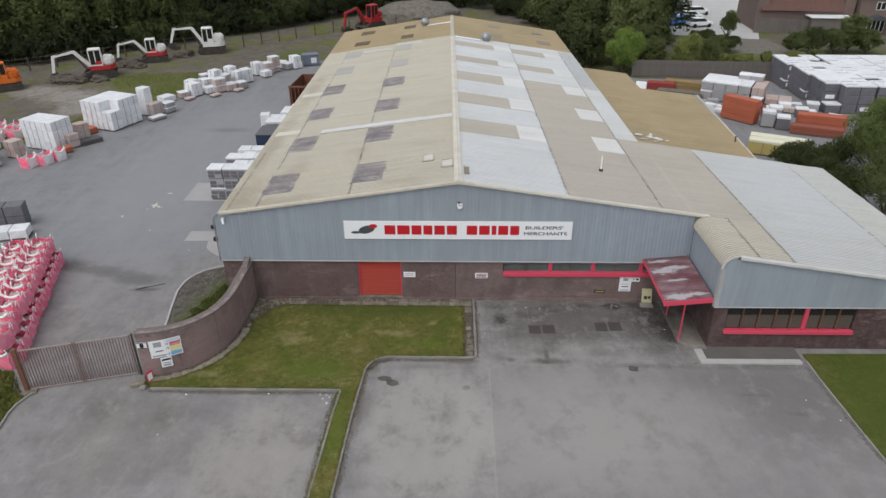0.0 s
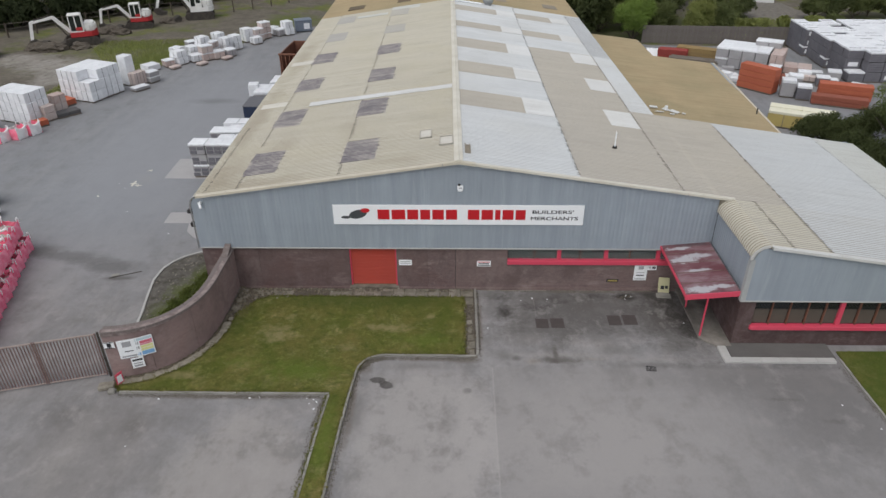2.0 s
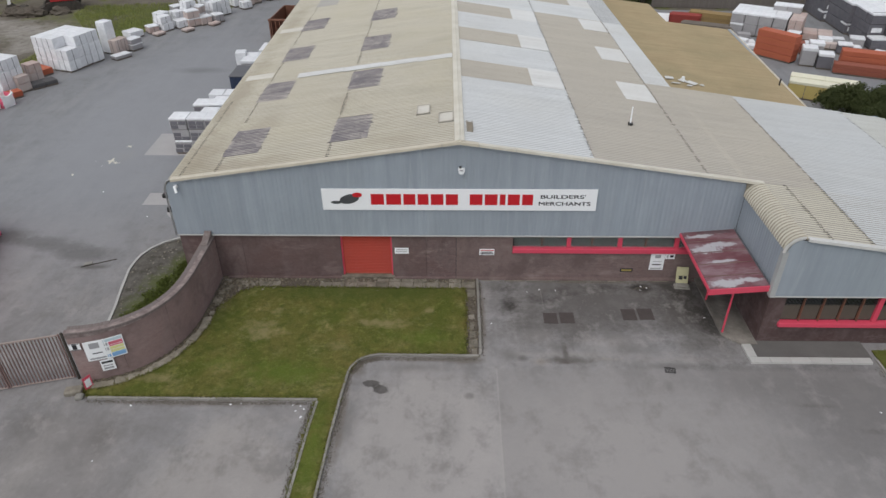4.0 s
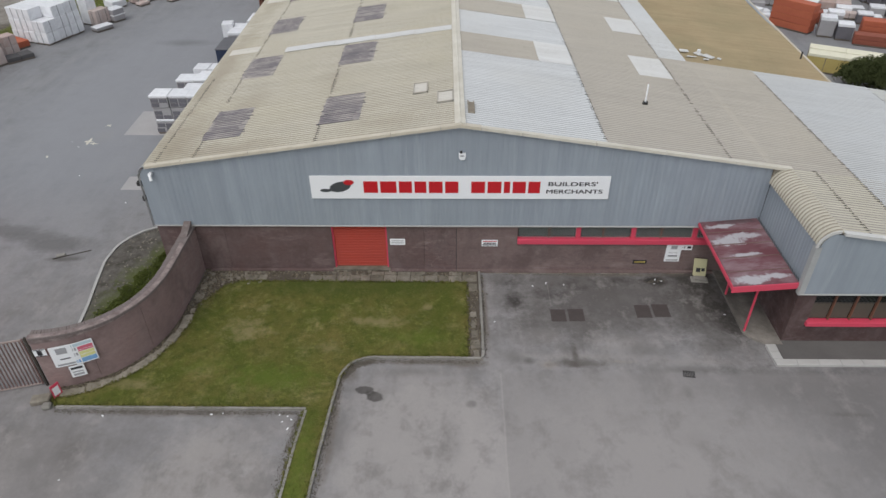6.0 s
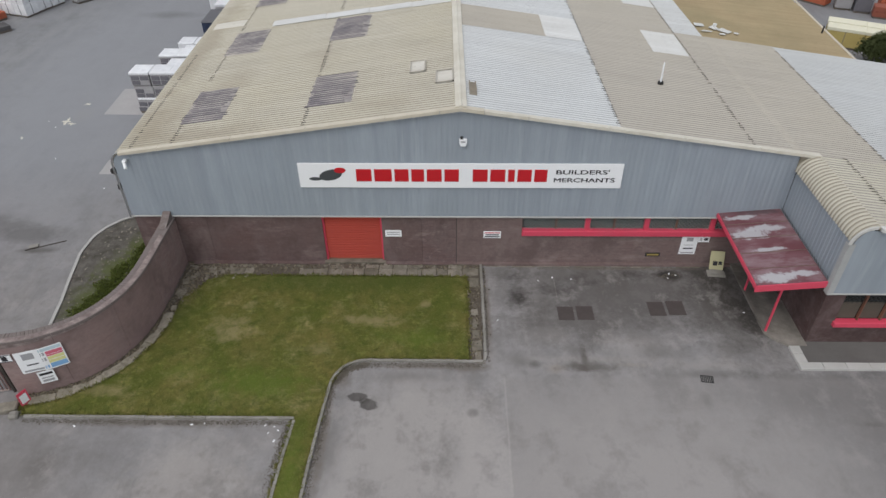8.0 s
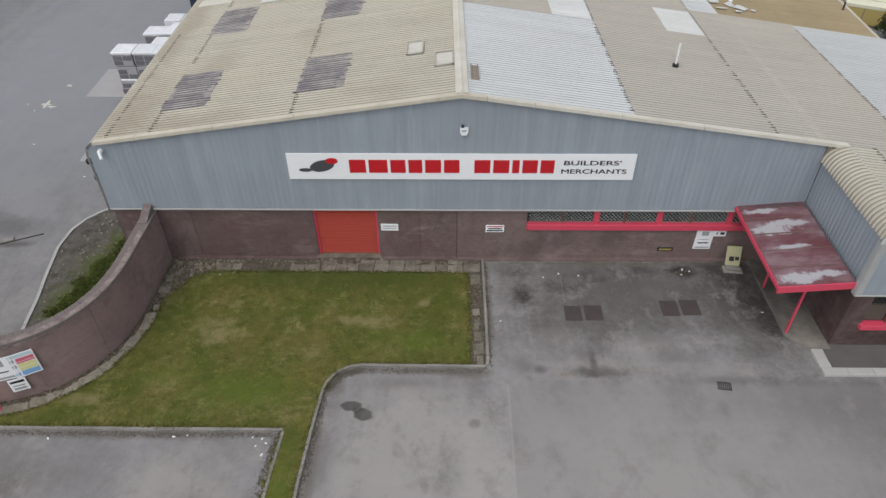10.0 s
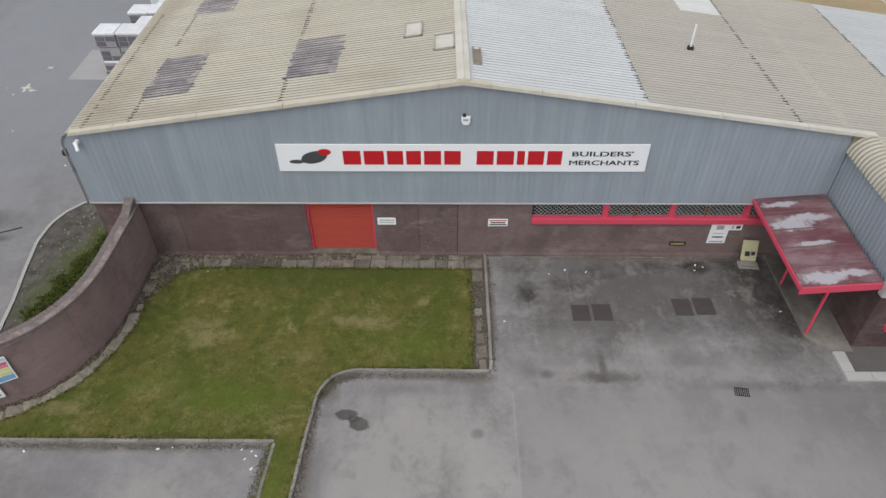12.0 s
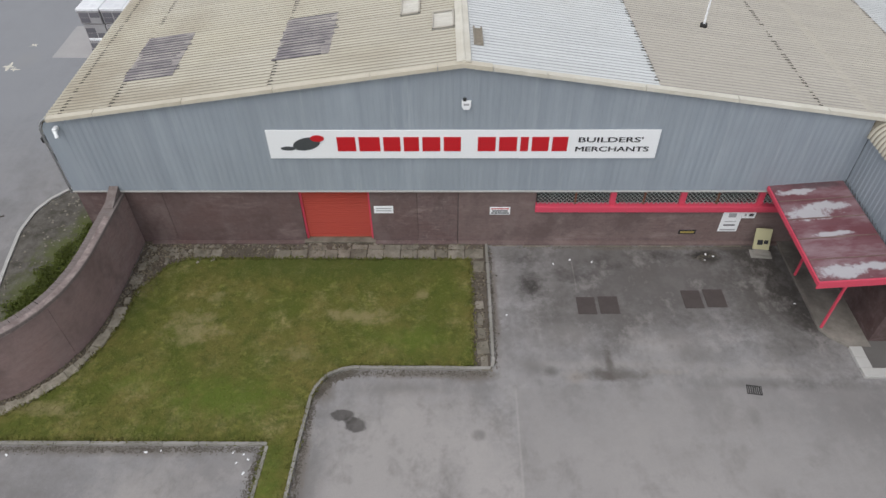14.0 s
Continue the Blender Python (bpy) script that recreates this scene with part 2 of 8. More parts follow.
M_FADED_YELLOW = worn("faded_yellow_print", (0.70, 0.68, 0.30), (0.66, 0.66, 0.4), 0.6, 3.0, 30.0, 0.3)
M_FADED_BLUE = worn("faded_blue_print", (0.20, 0.40, 0.66), (0.28, 0.46, 0.66), 0.6, 3.0, 30.0, 0.3)
M_FADED_TEAL = worn("faded_teal_print", (0.50, 0.63, 0.68), (0.58, 0.68, 0.7), 0.6, 3.0, 30.0, 0.3)
M_PAPER_YEL = worn("pale_yellow_board", (0.46, 0.43, 0.26), (0.38, 0.36, 0.22), 0.6, 2.0, 30.0, 0.4)
M_GLASS_DARK = Nodes("dark_window_glass").finish((0.018, 0.022, 0.022), 0.08, 0.0, spec=0.6)
M_GRILLE = worn("grey_green_security_mesh", (0.36, 0.41, 0.39), (0.26, 0.30, 0.28), 0.55, 3.0, 30.0, 0.5, 0.3)
M_BLIND = worn("cream_window_blind", (0.10, 0.083, 0.066), (0.07, 0.06, 0.048), 0.8, 1.5, 20.0, 0.5)
M_STEEL = worn("galvanised_steel", (0.36, 0.37, 0.37), (0.26, 0.26, 0.26), 0.45, 2.0, 30.0, 0.5, 0.6)
M_BLACK = worn("black_rubber", (0.025, 0.025, 0.025), (0.05, 0.047, 0.045), 0.8, 2.0, 30.0, 0.6)
M_RUST = worn("rusty_brown_steel", (0.17, 0.075, 0.05), (0.25, 0.12, 0.07), 0.8, 1.0, 18.0, 0.6)
M_GATE = worn("rust_stained_gate_steel", (0.15, 0.09, 0.082), (0.27, 0.19, 0.17), 0.7, 1.5, 20.0, 0.7)
M_GATE_RAIL = worn("pale_galvanised_rail", (0.36, 0.30, 0.27), (0.24, 0.16, 0.13), 0.6, 1.5, 20.0, 0.7)
M_KERB = worn("weathered_concrete_kerb", (0.33, 0.315, 0.29), (0.17, 0.16, 0.135), 0.9, 1.2, 18.0, 0.7, tint=0.4)
M_FLASH_WHITE = worn("silvery_white_flashing", (0.62, 0.615, 0.595), (0.47, 0.46, 0.43), 0.5, 1.0, 16.0, 0.6)
M_FLASH = worn("pale_grey_flashing", (0.40, 0.405, 0.40), (0.31, 0.315, 0.31), 0.6, 1.0, 16.0, 0.6)
M_KERB_LIGHT = worn("pale_concrete_edging", (0.47, 0.46, 0.44), (0.36, 0.35, 0.33), 0.9, 1.2, 18.0, 0.5, tint=0.3)
M_SLAB = worn("stained_concrete_slab", (0.29, 0.26, 0.215), (0.085, 0.075, 0.055), 0.95, 2.6, 14.0, 0.9, tint=0.5)
M_EDGING = worn("mossy_pale_edging_stone", (0.36, 0.325, 0.27), (0.14, 0.125, 0.085), 0.95, 4.0, 14.0, 0.9, tint=0.4)
M_CONCRETE = worn("grey_concrete", (0.135, 0.126, 0.12), (0.09, 0.083, 0.078), 0.9, 0.7, 14.0, 0.6)
M_COVER = worn("brown_cast_iron_cover", (0.078, 0.064, 0.06), (0.105, 0.088, 0.083), 0.8, 2.0, 25.0, 0.6, 0.2)
M_WOOD = worn("grey_weathered_timber", (0.20, 0.17, 0.14), (0.13, 0.11, 0.09), 0.9, 1.5, 20.0, 0.7, tint=0.4)
M_WRAP_CREAM = worn("cream_sheet_cover", (0.80, 0.77, 0.60), (0.70, 0.66, 0.48), 0.5, 1.4, 8.0, 0.5)
M_WOOD_NEW = worn("yellow_sawn_timber", (0.55, 0.44, 0.16), (0.43, 0.33, 0.12), 0.8, 1.2, 16.0, 0.6, tint=0.4)
M_WRAP = worn("white_shrink_wrap", (0.88, 0.89, 0.905), (0.56, 0.565, 0.59), 0.35, 2.4, 6.0, 0.6, tint=0.35, strength=0.6)
M_WRAP_GREY = worn("grey_shrink_wrap", (0.40, 0.39, 0.39), (0.29, 0.28, 0.29), 0.4, 1.4, 8.0, 0.6, tint=0.4)
M_BLOCK = worn("grey_concrete_block", (0.185, 0.18, 0.195), (0.115, 0.11, 0.125), 0.9, 2.0, 20.0, 0.6, tint=0.5)
M_ORANGE = worn("orange_brick_pack", (0.48, 0.135, 0.07), (0.38, 0.095, 0.05), 0.75, 1.0, 14.0, 0.5, tint=0.4)
M_ORANGE_DARK = worn("dark_red_brick_pack", (0.30, 0.09, 0.055), (0.23, 0.075, 0.05), 0.8, 1.0, 14.0, 0.5, tint=0.4)
M_PINK = worn("pinkish_brick_pack", (0.47, 0.34, 0.30), (0.55, 0.49, 0.46), 0.8, 2.5, 14.0, 0.8, tint=0.7)
M_STRAP = worn("grey_packing_strap", (0.13, 0.13, 0.14), (0.09, 0.09, 0.095), 0.6, 3.0, 20.0, 0.4)
M_BAG_RED = worn("red_woven_bag", (0.96, 0.10, 0.21), (0.97, 0.40, 0.50), 0.75, 2.2, 25.0, 0.8, tint=0.3)
M_BAG_PINK = worn("washed_pink_woven_bag", (0.96, 0.14, 0.27), (0.98, 0.50, 0.60), 0.75, 3.0, 25.0, 0.8, tint=0.3)
M_BAG_WHITE = worn("white_woven_bag", (0.89, 0.88, 0.88), (0.74, 0.68, 0.67), 0.8, 2.0, 25.0, 0.5)
M_SAND = worn("pale_sand_fill", (0.52, 0.49, 0.44), (0.42, 0.39, 0.35), 0.95, 2.5, 30.0, 0.7, strength=0.5)
M_MACHINE_WHITE = worn("off_white_machine_paint", (0.80, 0.79, 0.77), (0.60, 0.575, 0.53), 0.45, 1.0, 14.0, 0.5)
M_MACHINE_RED = worn("red_machine_paint", (0.46, 0.03, 0.035), (0.32, 0.03, 0.03), 0.45, 1.0, 14.0, 0.5)
M_MACHINE_ORANGE = worn("orange_machine_paint", (0.72, 0.17, 0.02), (0.55, 0.13, 0.03), 0.45, 1.0, 14.0, 0.5)
M_TRACK = worn("muddy_dark_track", (0.045, 0.04, 0.035), (0.12, 0.10, 0.08), 0.9, 1.5, 16.0, 0.7)
M_NAVY = worn("navy_steel", (0.025, 0.04, 0.085), (0.05, 0.06, 0.09), 0.6, 1.0, 16.0, 0.6)
M_BIN = worn("blue_grey_bin_plastic", (0.15, 0.18, 0.23), (0.22, 0.24, 0.27), 0.6, 1.0, 16.0, 0.6)
M_SOIL = worn("dark_bare_soil", (0.085, 0.07, 0.055), (0.15, 0.13, 0.105), 0.95, 2.0, 24.0, 0.7, strength=0.6)
M_GRAVEL = worn("brown_gravel", (0.21, 0.19, 0.165), (0.085, 0.078, 0.06), 0.95, 1.8, 18.0, 0.9, strength=0.7)
M_DARK_SLAB = worn("dark_grey_stone_slabs", (0.075, 0.072, 0.075), (0.12, 0.115, 0.115), 0.9, 2.0, 20.0, 0.6, tint=0.5)
M_TIMBER = worn("ochre_brown_timber", (0.34, 0.235, 0.10), (0.24, 0.165, 0.075), 0.85, 1.5, 16.0, 0.6, tint=0.6)
M_RED_WOOD = worn("dull_red_timber", (0.33, 0.055, 0.045), (0.24, 0.05, 0.04), 0.8, 1.5, 16.0, 0.5, tint=0.4)
M_FAR_PARK = worn("pale_worn_car_park", (0.52, 0.51, 0.50), (0.43, 0.42, 0.415), 0.9, 0.4, 8.0, 0.7)
M_APRON = worn("pale_concrete_apron", (0.41, 0.395, 0.39), (0.34, 0.33, 0.33), 0.9, 0.8, 14.0, 0.7)
M_GRIT = worn("dark_grit_and_moss", (0.085, 0.073, 0.058), (0.16, 0.142, 0.118), 0.95, 4.0, 26.0, 0.9)
M_DEBRIS = Nodes("mixed_brown_debris")
M_DEBRIS = M_DEBRIS.finish(M_DEBRIS.mix(M_DEBRIS.island(), (0.055, 0.045, 0.03), (0.24, 0.205, 0.15)), 0.95, spec=0.2)
M_BARK = worn("grey_brown_bark", (0.10, 0.08, 0.06), (0.06, 0.05, 0.04), 0.95, 3.0, 20.0, 0.7)
M_BROWN_CLAD = worn("brown_ribbed_cladding", (0.15, 0.075, 0.06), (0.11, 0.06, 0.05), 0.7, 0.6, 8.0, 0.6)
M_HOUSE = worn("brown_house_brick", (0.20, 0.145, 0.125), (0.15, 0.11, 0.10), 0.9, 0.8, 10.0, 0.6)
M_SLATE = worn("dark_slate_roof", (0.07, 0.072, 0.08), (0.1, 0.1, 0.1), 0.8, 0.8, 10.0, 0.6)
M_FENCE = worn("grey_brown_fence_board", (0.14, 0.122, 0.11), (0.20, 0.178, 0.16), 0.9, 1.0, 14.0, 0.7, tint=0.4)


def leaf_surface(name, dark, light):
    n = Nodes(name)
    c = n.mix(n.ramp(n.noise(0.22, 4.0, 0.65), 0.34, 0.66), dark, light)
    c = n.mix(n.maths("MULTIPLY", n.island(), 0.4), c, tuple(1.15 * v for v in light))
    c = n.mix(n.ramp(n.noise(1.3, 3.0), 0.45, 0.7, 0.0, 0.55), c, tuple(v * 0.7 for v in dark))
    c = n.mix(n.ramp(n.random(), 0.0, 1.0, 0.0, 0.35), c, light)
    n.finish(c, 0.7, 0.0, spec=0.15)
    # leaves let light through
    thin = n.tree.nodes.new("ShaderNodeBsdfTranslucent")
    n.link(n.mix(0.6, c, tuple(min(1.0, 1.7 * v) for v in light)), thin.inputs["Color"])
    both = n.tree.nodes.new("ShaderNodeMixShader")
    both.inputs[0].default_value = 0.5
    n.link(n.bsdf.outputs[0], both.inputs[1])
    n.link(thin.outputs[0], both.inputs[2])
    n.link(both.outputs[0], n.tree.nodes["Material Output"].inputs["Surface"])
    return n.mat


M_LEAF = leaf_surface("dark_green_leaves", (0.028, 0.038, 0.02), (0.055, 0.069, 0.03))
M_LEAF_OLIVE = leaf_surface("olive_green_leaves", (0.046, 0.06, 0.026), (0.118, 0.137, 0.055))
M_LEAF_MID = leaf_surface("mid_green_leaves", (0.072, 0.09, 0.036), (0.18, 0.205, 0.082))
M_LEAF_PALE = leaf_surface("pale_green_leaves", (0.088, 0.115, 0.04), (0.205, 0.25, 0.088))
M_WEED = leaf_surface("green_weed_leaves", (0.058, 0.082, 0.02), (0.165, 0.195, 0.052))
M_LEAF_BRIGHT = leaf_surface("fresh_green_leaves", (0.135, 0.20, 0.045), (0.28, 0.37, 0.10))
M_LEAF_YELLOW = leaf_surface("yellow_green_leaves", (0.155, 0.185, 0.055), (0.30, 0.32, 0.115))


def grass_surface(name, blades):
    n = Nodes(name)
    big = n.noise(0.55, 5.0, 0.65)
    c = n.mix(n.ramp(big, 0.4, 0.66), (0.088, 0.104, 0.02), (0.155, 0.13, 0.04))
    dry = n.noise(0.9, 5.0, 0.7)
    tuft = n.ramp(n.noise(6.5, 4.0, 0.8), 0.42, 0.6, 0.15, 1.0)
    c = n.mix(n.maths("MULTIPLY", n.ramp(dry, 0.5, 0.7, 0.0, 0.9), tuft), c, (0.29, 0.245, 0.115))
    c = n.mix(n.ramp(n.noise(7.0, 3.0, 0.75), 0.42, 0.75, 0.0, 0.6), c, (0.08, 0.088, 0.02))
    c = n.mix(n.ramp(n.noise(2.6, 5.0, 0.75), 0.48, 0.66, 0.0, 0.75), c, (0.06, 0.076, 0.016))
    c = n.mix(n.ramp(n.noise(3.4, 5.0, 0.75), 0.54, 0.7, 0.0, 0.7), c, (0.205, 0.20, 0.055))
    for cx, cy, rx, ry, k in ((-4.5, -1.2, 6.5, 1.0, 0.75), (-10.5, -2.6, 1.0, 2.0, 0.4)):
        c = n.blob((0.062, 0.082, 0.018), c, cx, cy, rx, ry, k, 0.7, 0.9, 2.5)
    for cx, cy, rx, ry, k in ((-8.0, -2.7, 0.35, 0.3, 0.8), (-8.4, -4.0, 1.1, 0.7, 0.8), (-1.2, -2.6, 0.4, 0.3, 0.7), (-3.2, -3.5, 1.6, 0.35, 0.75), (-5.0, -5.0, 0.8, 0.4, 0.5), (-11.8, -7.0, 1.2, 0.3, 0.6)):
        c = n.blob((0.27, 0.225, 0.115), c, cx, cy, rx, ry, 0.8 * k, 0.9, 3.6, 5.0)
    for cx, cy, rx, ry, k in ((22.0, -9.0, 9.0, 9.0, 0.8),):
        c = n.blob((0.066, 0.092, 0.017), c, cx, cy, rx, ry, 0.85, 0.6, 1.2, 5.0)
    for cx, cy, rx, ry, k in ((-6.8, -6.6, 2.2, 0.8, 0.6), (-1.5, -4.4, 1.6, 0.6, 0.5), (-9.5, -6.0, 1.2, 0.6, 0.4), (-5.1, -10.5, 0.5, 2.5, 0.6)):
        c = n.blob((0.10, 0.14, 0.022), c, cx, cy, rx, ry, k, 0.8, 2.2, 5.0)
    if blades:
        c = n.mix(n.maths("MULTIPLY", n.island(), 0.4), c, (0.23, 0.215, 0.075))
    return n.finish(c, 0.85, 0.0, n.noise(30.0, 2.0), 0.35, 0.03, 0.15)


M_GRASS = grass_surface("mossy_lawn_soil", False)
M_BLADE = grass_surface("lawn_grass_blades", True)


def ground_surface():
    """Rough land behind the yard: trodden stony soil with patches of grass."""
    n = Nodes("rough_grass_and_soil")
    soil = n.mix(n.ramp(n.noise(0.6, 5.0, 0.7), 0.35, 0.7), (0.165, 0.147, 0.12), (0.105, 0.092, 0.073))
    stony = n.mix(n.ramp(n.noise(0.8, 5.0, 0.7), 0.35, 0.7), (0.33, 0.31, 0.285), (0.22, 0.20, 0.17))
    grass = n.mix(n.ramp(n.noise(0.5, 5.0, 0.7), 0.35, 0.7), (0.095, 0.12, 0.035), (0.17, 0.165, 0.06))
    c = n.mix(n.ramp(n.noise(0.16, 5.0, 0.65), 0.5, 0.6), soil, grass)
    for cx, cy, rx, ry in ((-33.5, 44.5, 3.6, 5.0), (-38.5, 49.5, 6.0, 3.0), (-31.0, 50.0, 4.0, 4.0), (-37.0, 33.0, 2.2, 5.0), (-22.5, 63.0, 5.0, 5.0)):
        c = n.blob((0.105, 0.125, 0.036), c, cx, cy, rx, ry, 0.97, 0.6, 1.6, 0.35)
    for cx, cy, rx, ry in ((-42.5, 41.0, 6.0, 6.5), (-46.0, 51.0, 8.0, 4.0), (-38.0, 61.5, 8.0, 4.0), (-30.0, 64.0, 7.0, 2.6)):
        c = n.blob(soil, c, cx, cy, rx, ry, 0.85, 0.6, 1.6, 0.35)
    for cx, cy, rx, ry in ((26.0, 60.0, 12.0, 7.0), (40.0, 64.0, 10.0, 6.0), (55.0, 62.0, 12.0, 6.0), (22.0, 54.0, 8.0, 3.0)):
        c = n.blob((0.10, 0.115, 0.045), c, cx, cy, rx, ry, 0.85, 0.6, 1.6, 0.35)
    for cx, cy, rx, ry in ((-43.0, 41.5, 4.5, 4.0), (-48.0, 44.0, 5.0, 3.5), (-40.5, 37.0, 2.5, 3.0)):
        c = n.blob(stony, c, cx, cy, rx, ry, 0.85, 0.6, 1.6, 0.35)
    c = n.mix(n.ramp(n.noise(1.4, 5.0, 0.7), 0.52, 0.72, 0.0, 0.6), c, (0.085, 0.075, 0.06))
    return n.finish(c, 0.95, 0.0, n.noise(3.0, 4.0), 0.6, 0.08, 0.1)


M_GROUND = ground_surface()


def asphalt_surface():
    """Old grey asphalt: wide worn and damp areas, oil stains, painted shade by the porch, fine stones. Stains and
    shade: centre, half sizes, strength.
    """
    n = Nodes("weathered_grey_asphalt")
    sep = n.tree.nodes.new("ShaderNodeSeparateXYZ")
    n.link(n.coord, sep.inputs[0])
    x, y = sep.outputs[0], sep.outputs[1]
    wob = n.maths("ADD", n.maths("MULTIPLY", n.noise(0.9, 5.0, 0.7), 0.75), n.maths("MULTIPLY", n.noise(4.2, 5.0, 0.75), 0.6))
    wob = n.maths("SUBTRACT", wob, 0.175)
    big = n.noise(0.11, 4.0, 0.6)
    c = n.mix(n.ramp(big, 0.35, 0.68), (0.222, 0.223, 0.228), (0.272, 0.271, 0.274))
    c = n.mix(n.ramp(n.noise(0.5, 6.0, 0.7), 0.46, 0.70, 0.0, 0.6), c, (0.165, 0.16, 0.158))
    c = n.mix(n.ramp(n.noise(1.6, 5.0, 0.7), 0.56, 0.76, 0.0, 0.5), c, (0.29, 0.28, 0.27))
    lane = n.noise(1.0, 4.0, 0.65, n.stretched(1.1, 0.16, 1.0))
    c = n.mix(n.ramp(lane, 0.46, 0.68, 0.0, 0.55), c, (0.30, 0.295, 0.29))
    c = n.mix(n.ramp(n.noise(0.8, 6.0, 0.75), 0.56, 0.68, 0.0, 0.5), c, (0.155, 0.15, 0.148))

    def stain(cx, cy, rx, ry, strength, soft, colour, wobble=1.3):
        nonlocal c
        dx = n.maths("DIVIDE", n.maths("SUBTRACT", x, cx), rx)
        dy = n.maths("DIVIDE", n.maths("SUBTRACT", y, cy), ry)
        d = n.maths("SQRT", n.maths("ADD", n.maths("MULTIPLY", dx, dx), n.maths("MULTIPLY", dy, dy)))
        d = n.maths("ADD", d, n.maths("MULTIPLY", n.maths("SUBTRACT", wob, 0.5), wobble))
        c = n.mix(n.ramp(d, 1.0, 1.0 - soft, 0.0, strength), c, colour)

    c = n.mix(n.ramp(n.noise(4.5, 5.0, 0.75), 0.5, 0.75, 0.0, 0.4), c, (0.17, 0.165, 0.16))
    mottle = n.noise(0.75, 6.0, 0.72, n.stretched(1.0, 0.8, 1.0))
    # the darkest tone serves oil marks and the painted shade by the porch
    oil_and_shade, damp, pale = (0.045, 0.041, 0.037), (0.103, 0.097, 0.091), (0.31, 0.30, 0.285)
    # the wide, paler bays of the car park and the yard's traffic lane
    stain(-1.2, -10.5, 3.4, 5.2, 0.8, 0.35, (0.35, 0.34, 0.33), 0.6)
    stain(-14.0, -11.5, 3.4, 3.6, 0.6, 0.5, (0.215, 0.205, 0.197), 0.8)
    stain(-8.0, -12.6, 2.7, 4.2, 0.65, 0.3, (0.34, 0.325, 0.31), 0.8)
    stain(-6.6, -9.0, 1.2, 0.8, 0.4, 0.7, (0.21, 0.20, 0.195))
    stain(-21.5, 22.0, 9.0, 26.0, 0.75, 0.5, (0.286, 0.288, 0.298), 0.6)
    stain(14.5, -8.6, 3.6, 3.8, 0.85, 0.7, (0.115, 0.113, 0.115))
    stain(12.6, -6.9, 4.4, 1.2, 0.7, 0.8, (0.11, 0.107, 0.106))
    stain(15.8, -8.0, 2.6, 3.2, 0.7, 0.8, (0.10, 0.098, 0.098))
    stain(16.4, -10.0, 1.2, 4.0, 0.6, 0.8, (0.11, 0.108, 0.108))
    stain(5.4, -10.6, 7.6, 5.2, 0.95, 0.7, (0.372, 0.362, 0.355), 0.8)
    stain(6.5, -2.0, 6.2, 2.9, 0.85, 0.7, (0.096, 0.09, 0.086))
    stain(4.5, -3.6, 3.4, 1.4, 0.65, 0.8, damp, 1.8)
    stain(6.6, -4.6, 1.4, 0.7, 0.55, 0.8, (0.29, 0.28, 0.27), 1.6)
    stain(3.4, -4.2, 0.9, 0.6, 0.5, 0.8, (0.29, 0.28, 0.27), 1.6)
    stain(5.2, -5.35, 3.6, 0.22, 0.5, 0.8, pale)
    stain(9.0, -5.6, 2.6, 0.25, 0.45, 0.8, pale)
    stain(3.95, -1.5, 0.03, 0.8, 0.6, 0.5, pale, 0.3)
    stain(2.3, -5.5, 0.5, 0.35, 0.35, 0.8, damp)
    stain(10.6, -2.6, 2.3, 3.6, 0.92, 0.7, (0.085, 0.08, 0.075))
    stain(5.0, -0.6, 5.0, 0.8, 0.55, 0.7, damp, 1.8)
    stain(3.2, -3.0, 0.8, 2.0, 0.4, 0.9, damp, 1.8)
    stain(6.4, -1.6, 0.9, 1.0, 0.5, 0.8, damp, 1.8)
    stain(7.6, -4.9, 1.3, 0.5, 0.35, 0.9, damp, 1.8)
    stain(2.45, -2.1, 0.6, 0.8, 0.85, 0.8, oil_and_shade)
    stain(13.7, -8.1, 1.0, 0.16, 0.8, 0.7, oil_and_shade, 1.6)
    stain(15.2, -9.3, 0.8, 0.2, 0.7, 0.7, oil_and_shade, 1.6)
    stain(4.0, -1.7, 0.9, 0.45, 0.6, 0.8, oil_and_shade, 1.8)
    stain(7.0, -0.7, 1.2, 0.4, 0.7, 0.8, oil_and_shade, 1.8)
    stain(5.6, -1.2, 0.7, 0.3, 0.5, 0.8, oil_and_shade, 1.8)
    stain(2.2, -0.9, 0.8, 0.3, 0.5, 0.8, oil_and_shade, 1.8)
    stain(3.5, -5.75, 0.5, 0.3, 0.5, 0.8, (0.30, 0.27, 0.235), 1.8)
    stain(6.2, -5.6, 0.7, 0.16, 0.5, 0.8, (0.30, 0.275, 0.245), 1.8)
    stain(-12.8, -9.8, 0.9, 1.3, 0.5, 0.8, damp, 1.6)
    stain(-15.8, -9.4, 1.6, 1.4, 0.5, 0.9, damp, 1.4)
    stain(8.75, -0.75, 0.8, 0.42, 0.95, 0.6, oil_and_shade)
    stain(8.7, -0.7, 0.5, 0.25, 0.95, 0.5, (0.02, 0.018, 0.016), 1.6)
    # these two: stained strip by the porch, the canopy's shade put into its colour
    stain(10.9, -2.0, 0.8, 2.6, 0.92, 0.7, oil_and_shade, 0.7)
    stain(10.3, -1.0, 1.7, 1.4, 0.85, 0.8, oil_and_shade, 0.9)
    stain(1.6, -0.5, 0.7, 0.8, 0.45, 0.8, damp, 1.6)
    stain(-4.0, -8.6, 0.5, 2.6, 0.35, 0.9, damp, 1.6)
    stain(-1.6, -6.2, 2.8, 0.35, 0.35, 0.9, damp, 1.6)
    stain(2.2, -8.0, 0.3, 2.0, 0.35, 0.8, (0.33, 0.32, 0.31), 1.6)
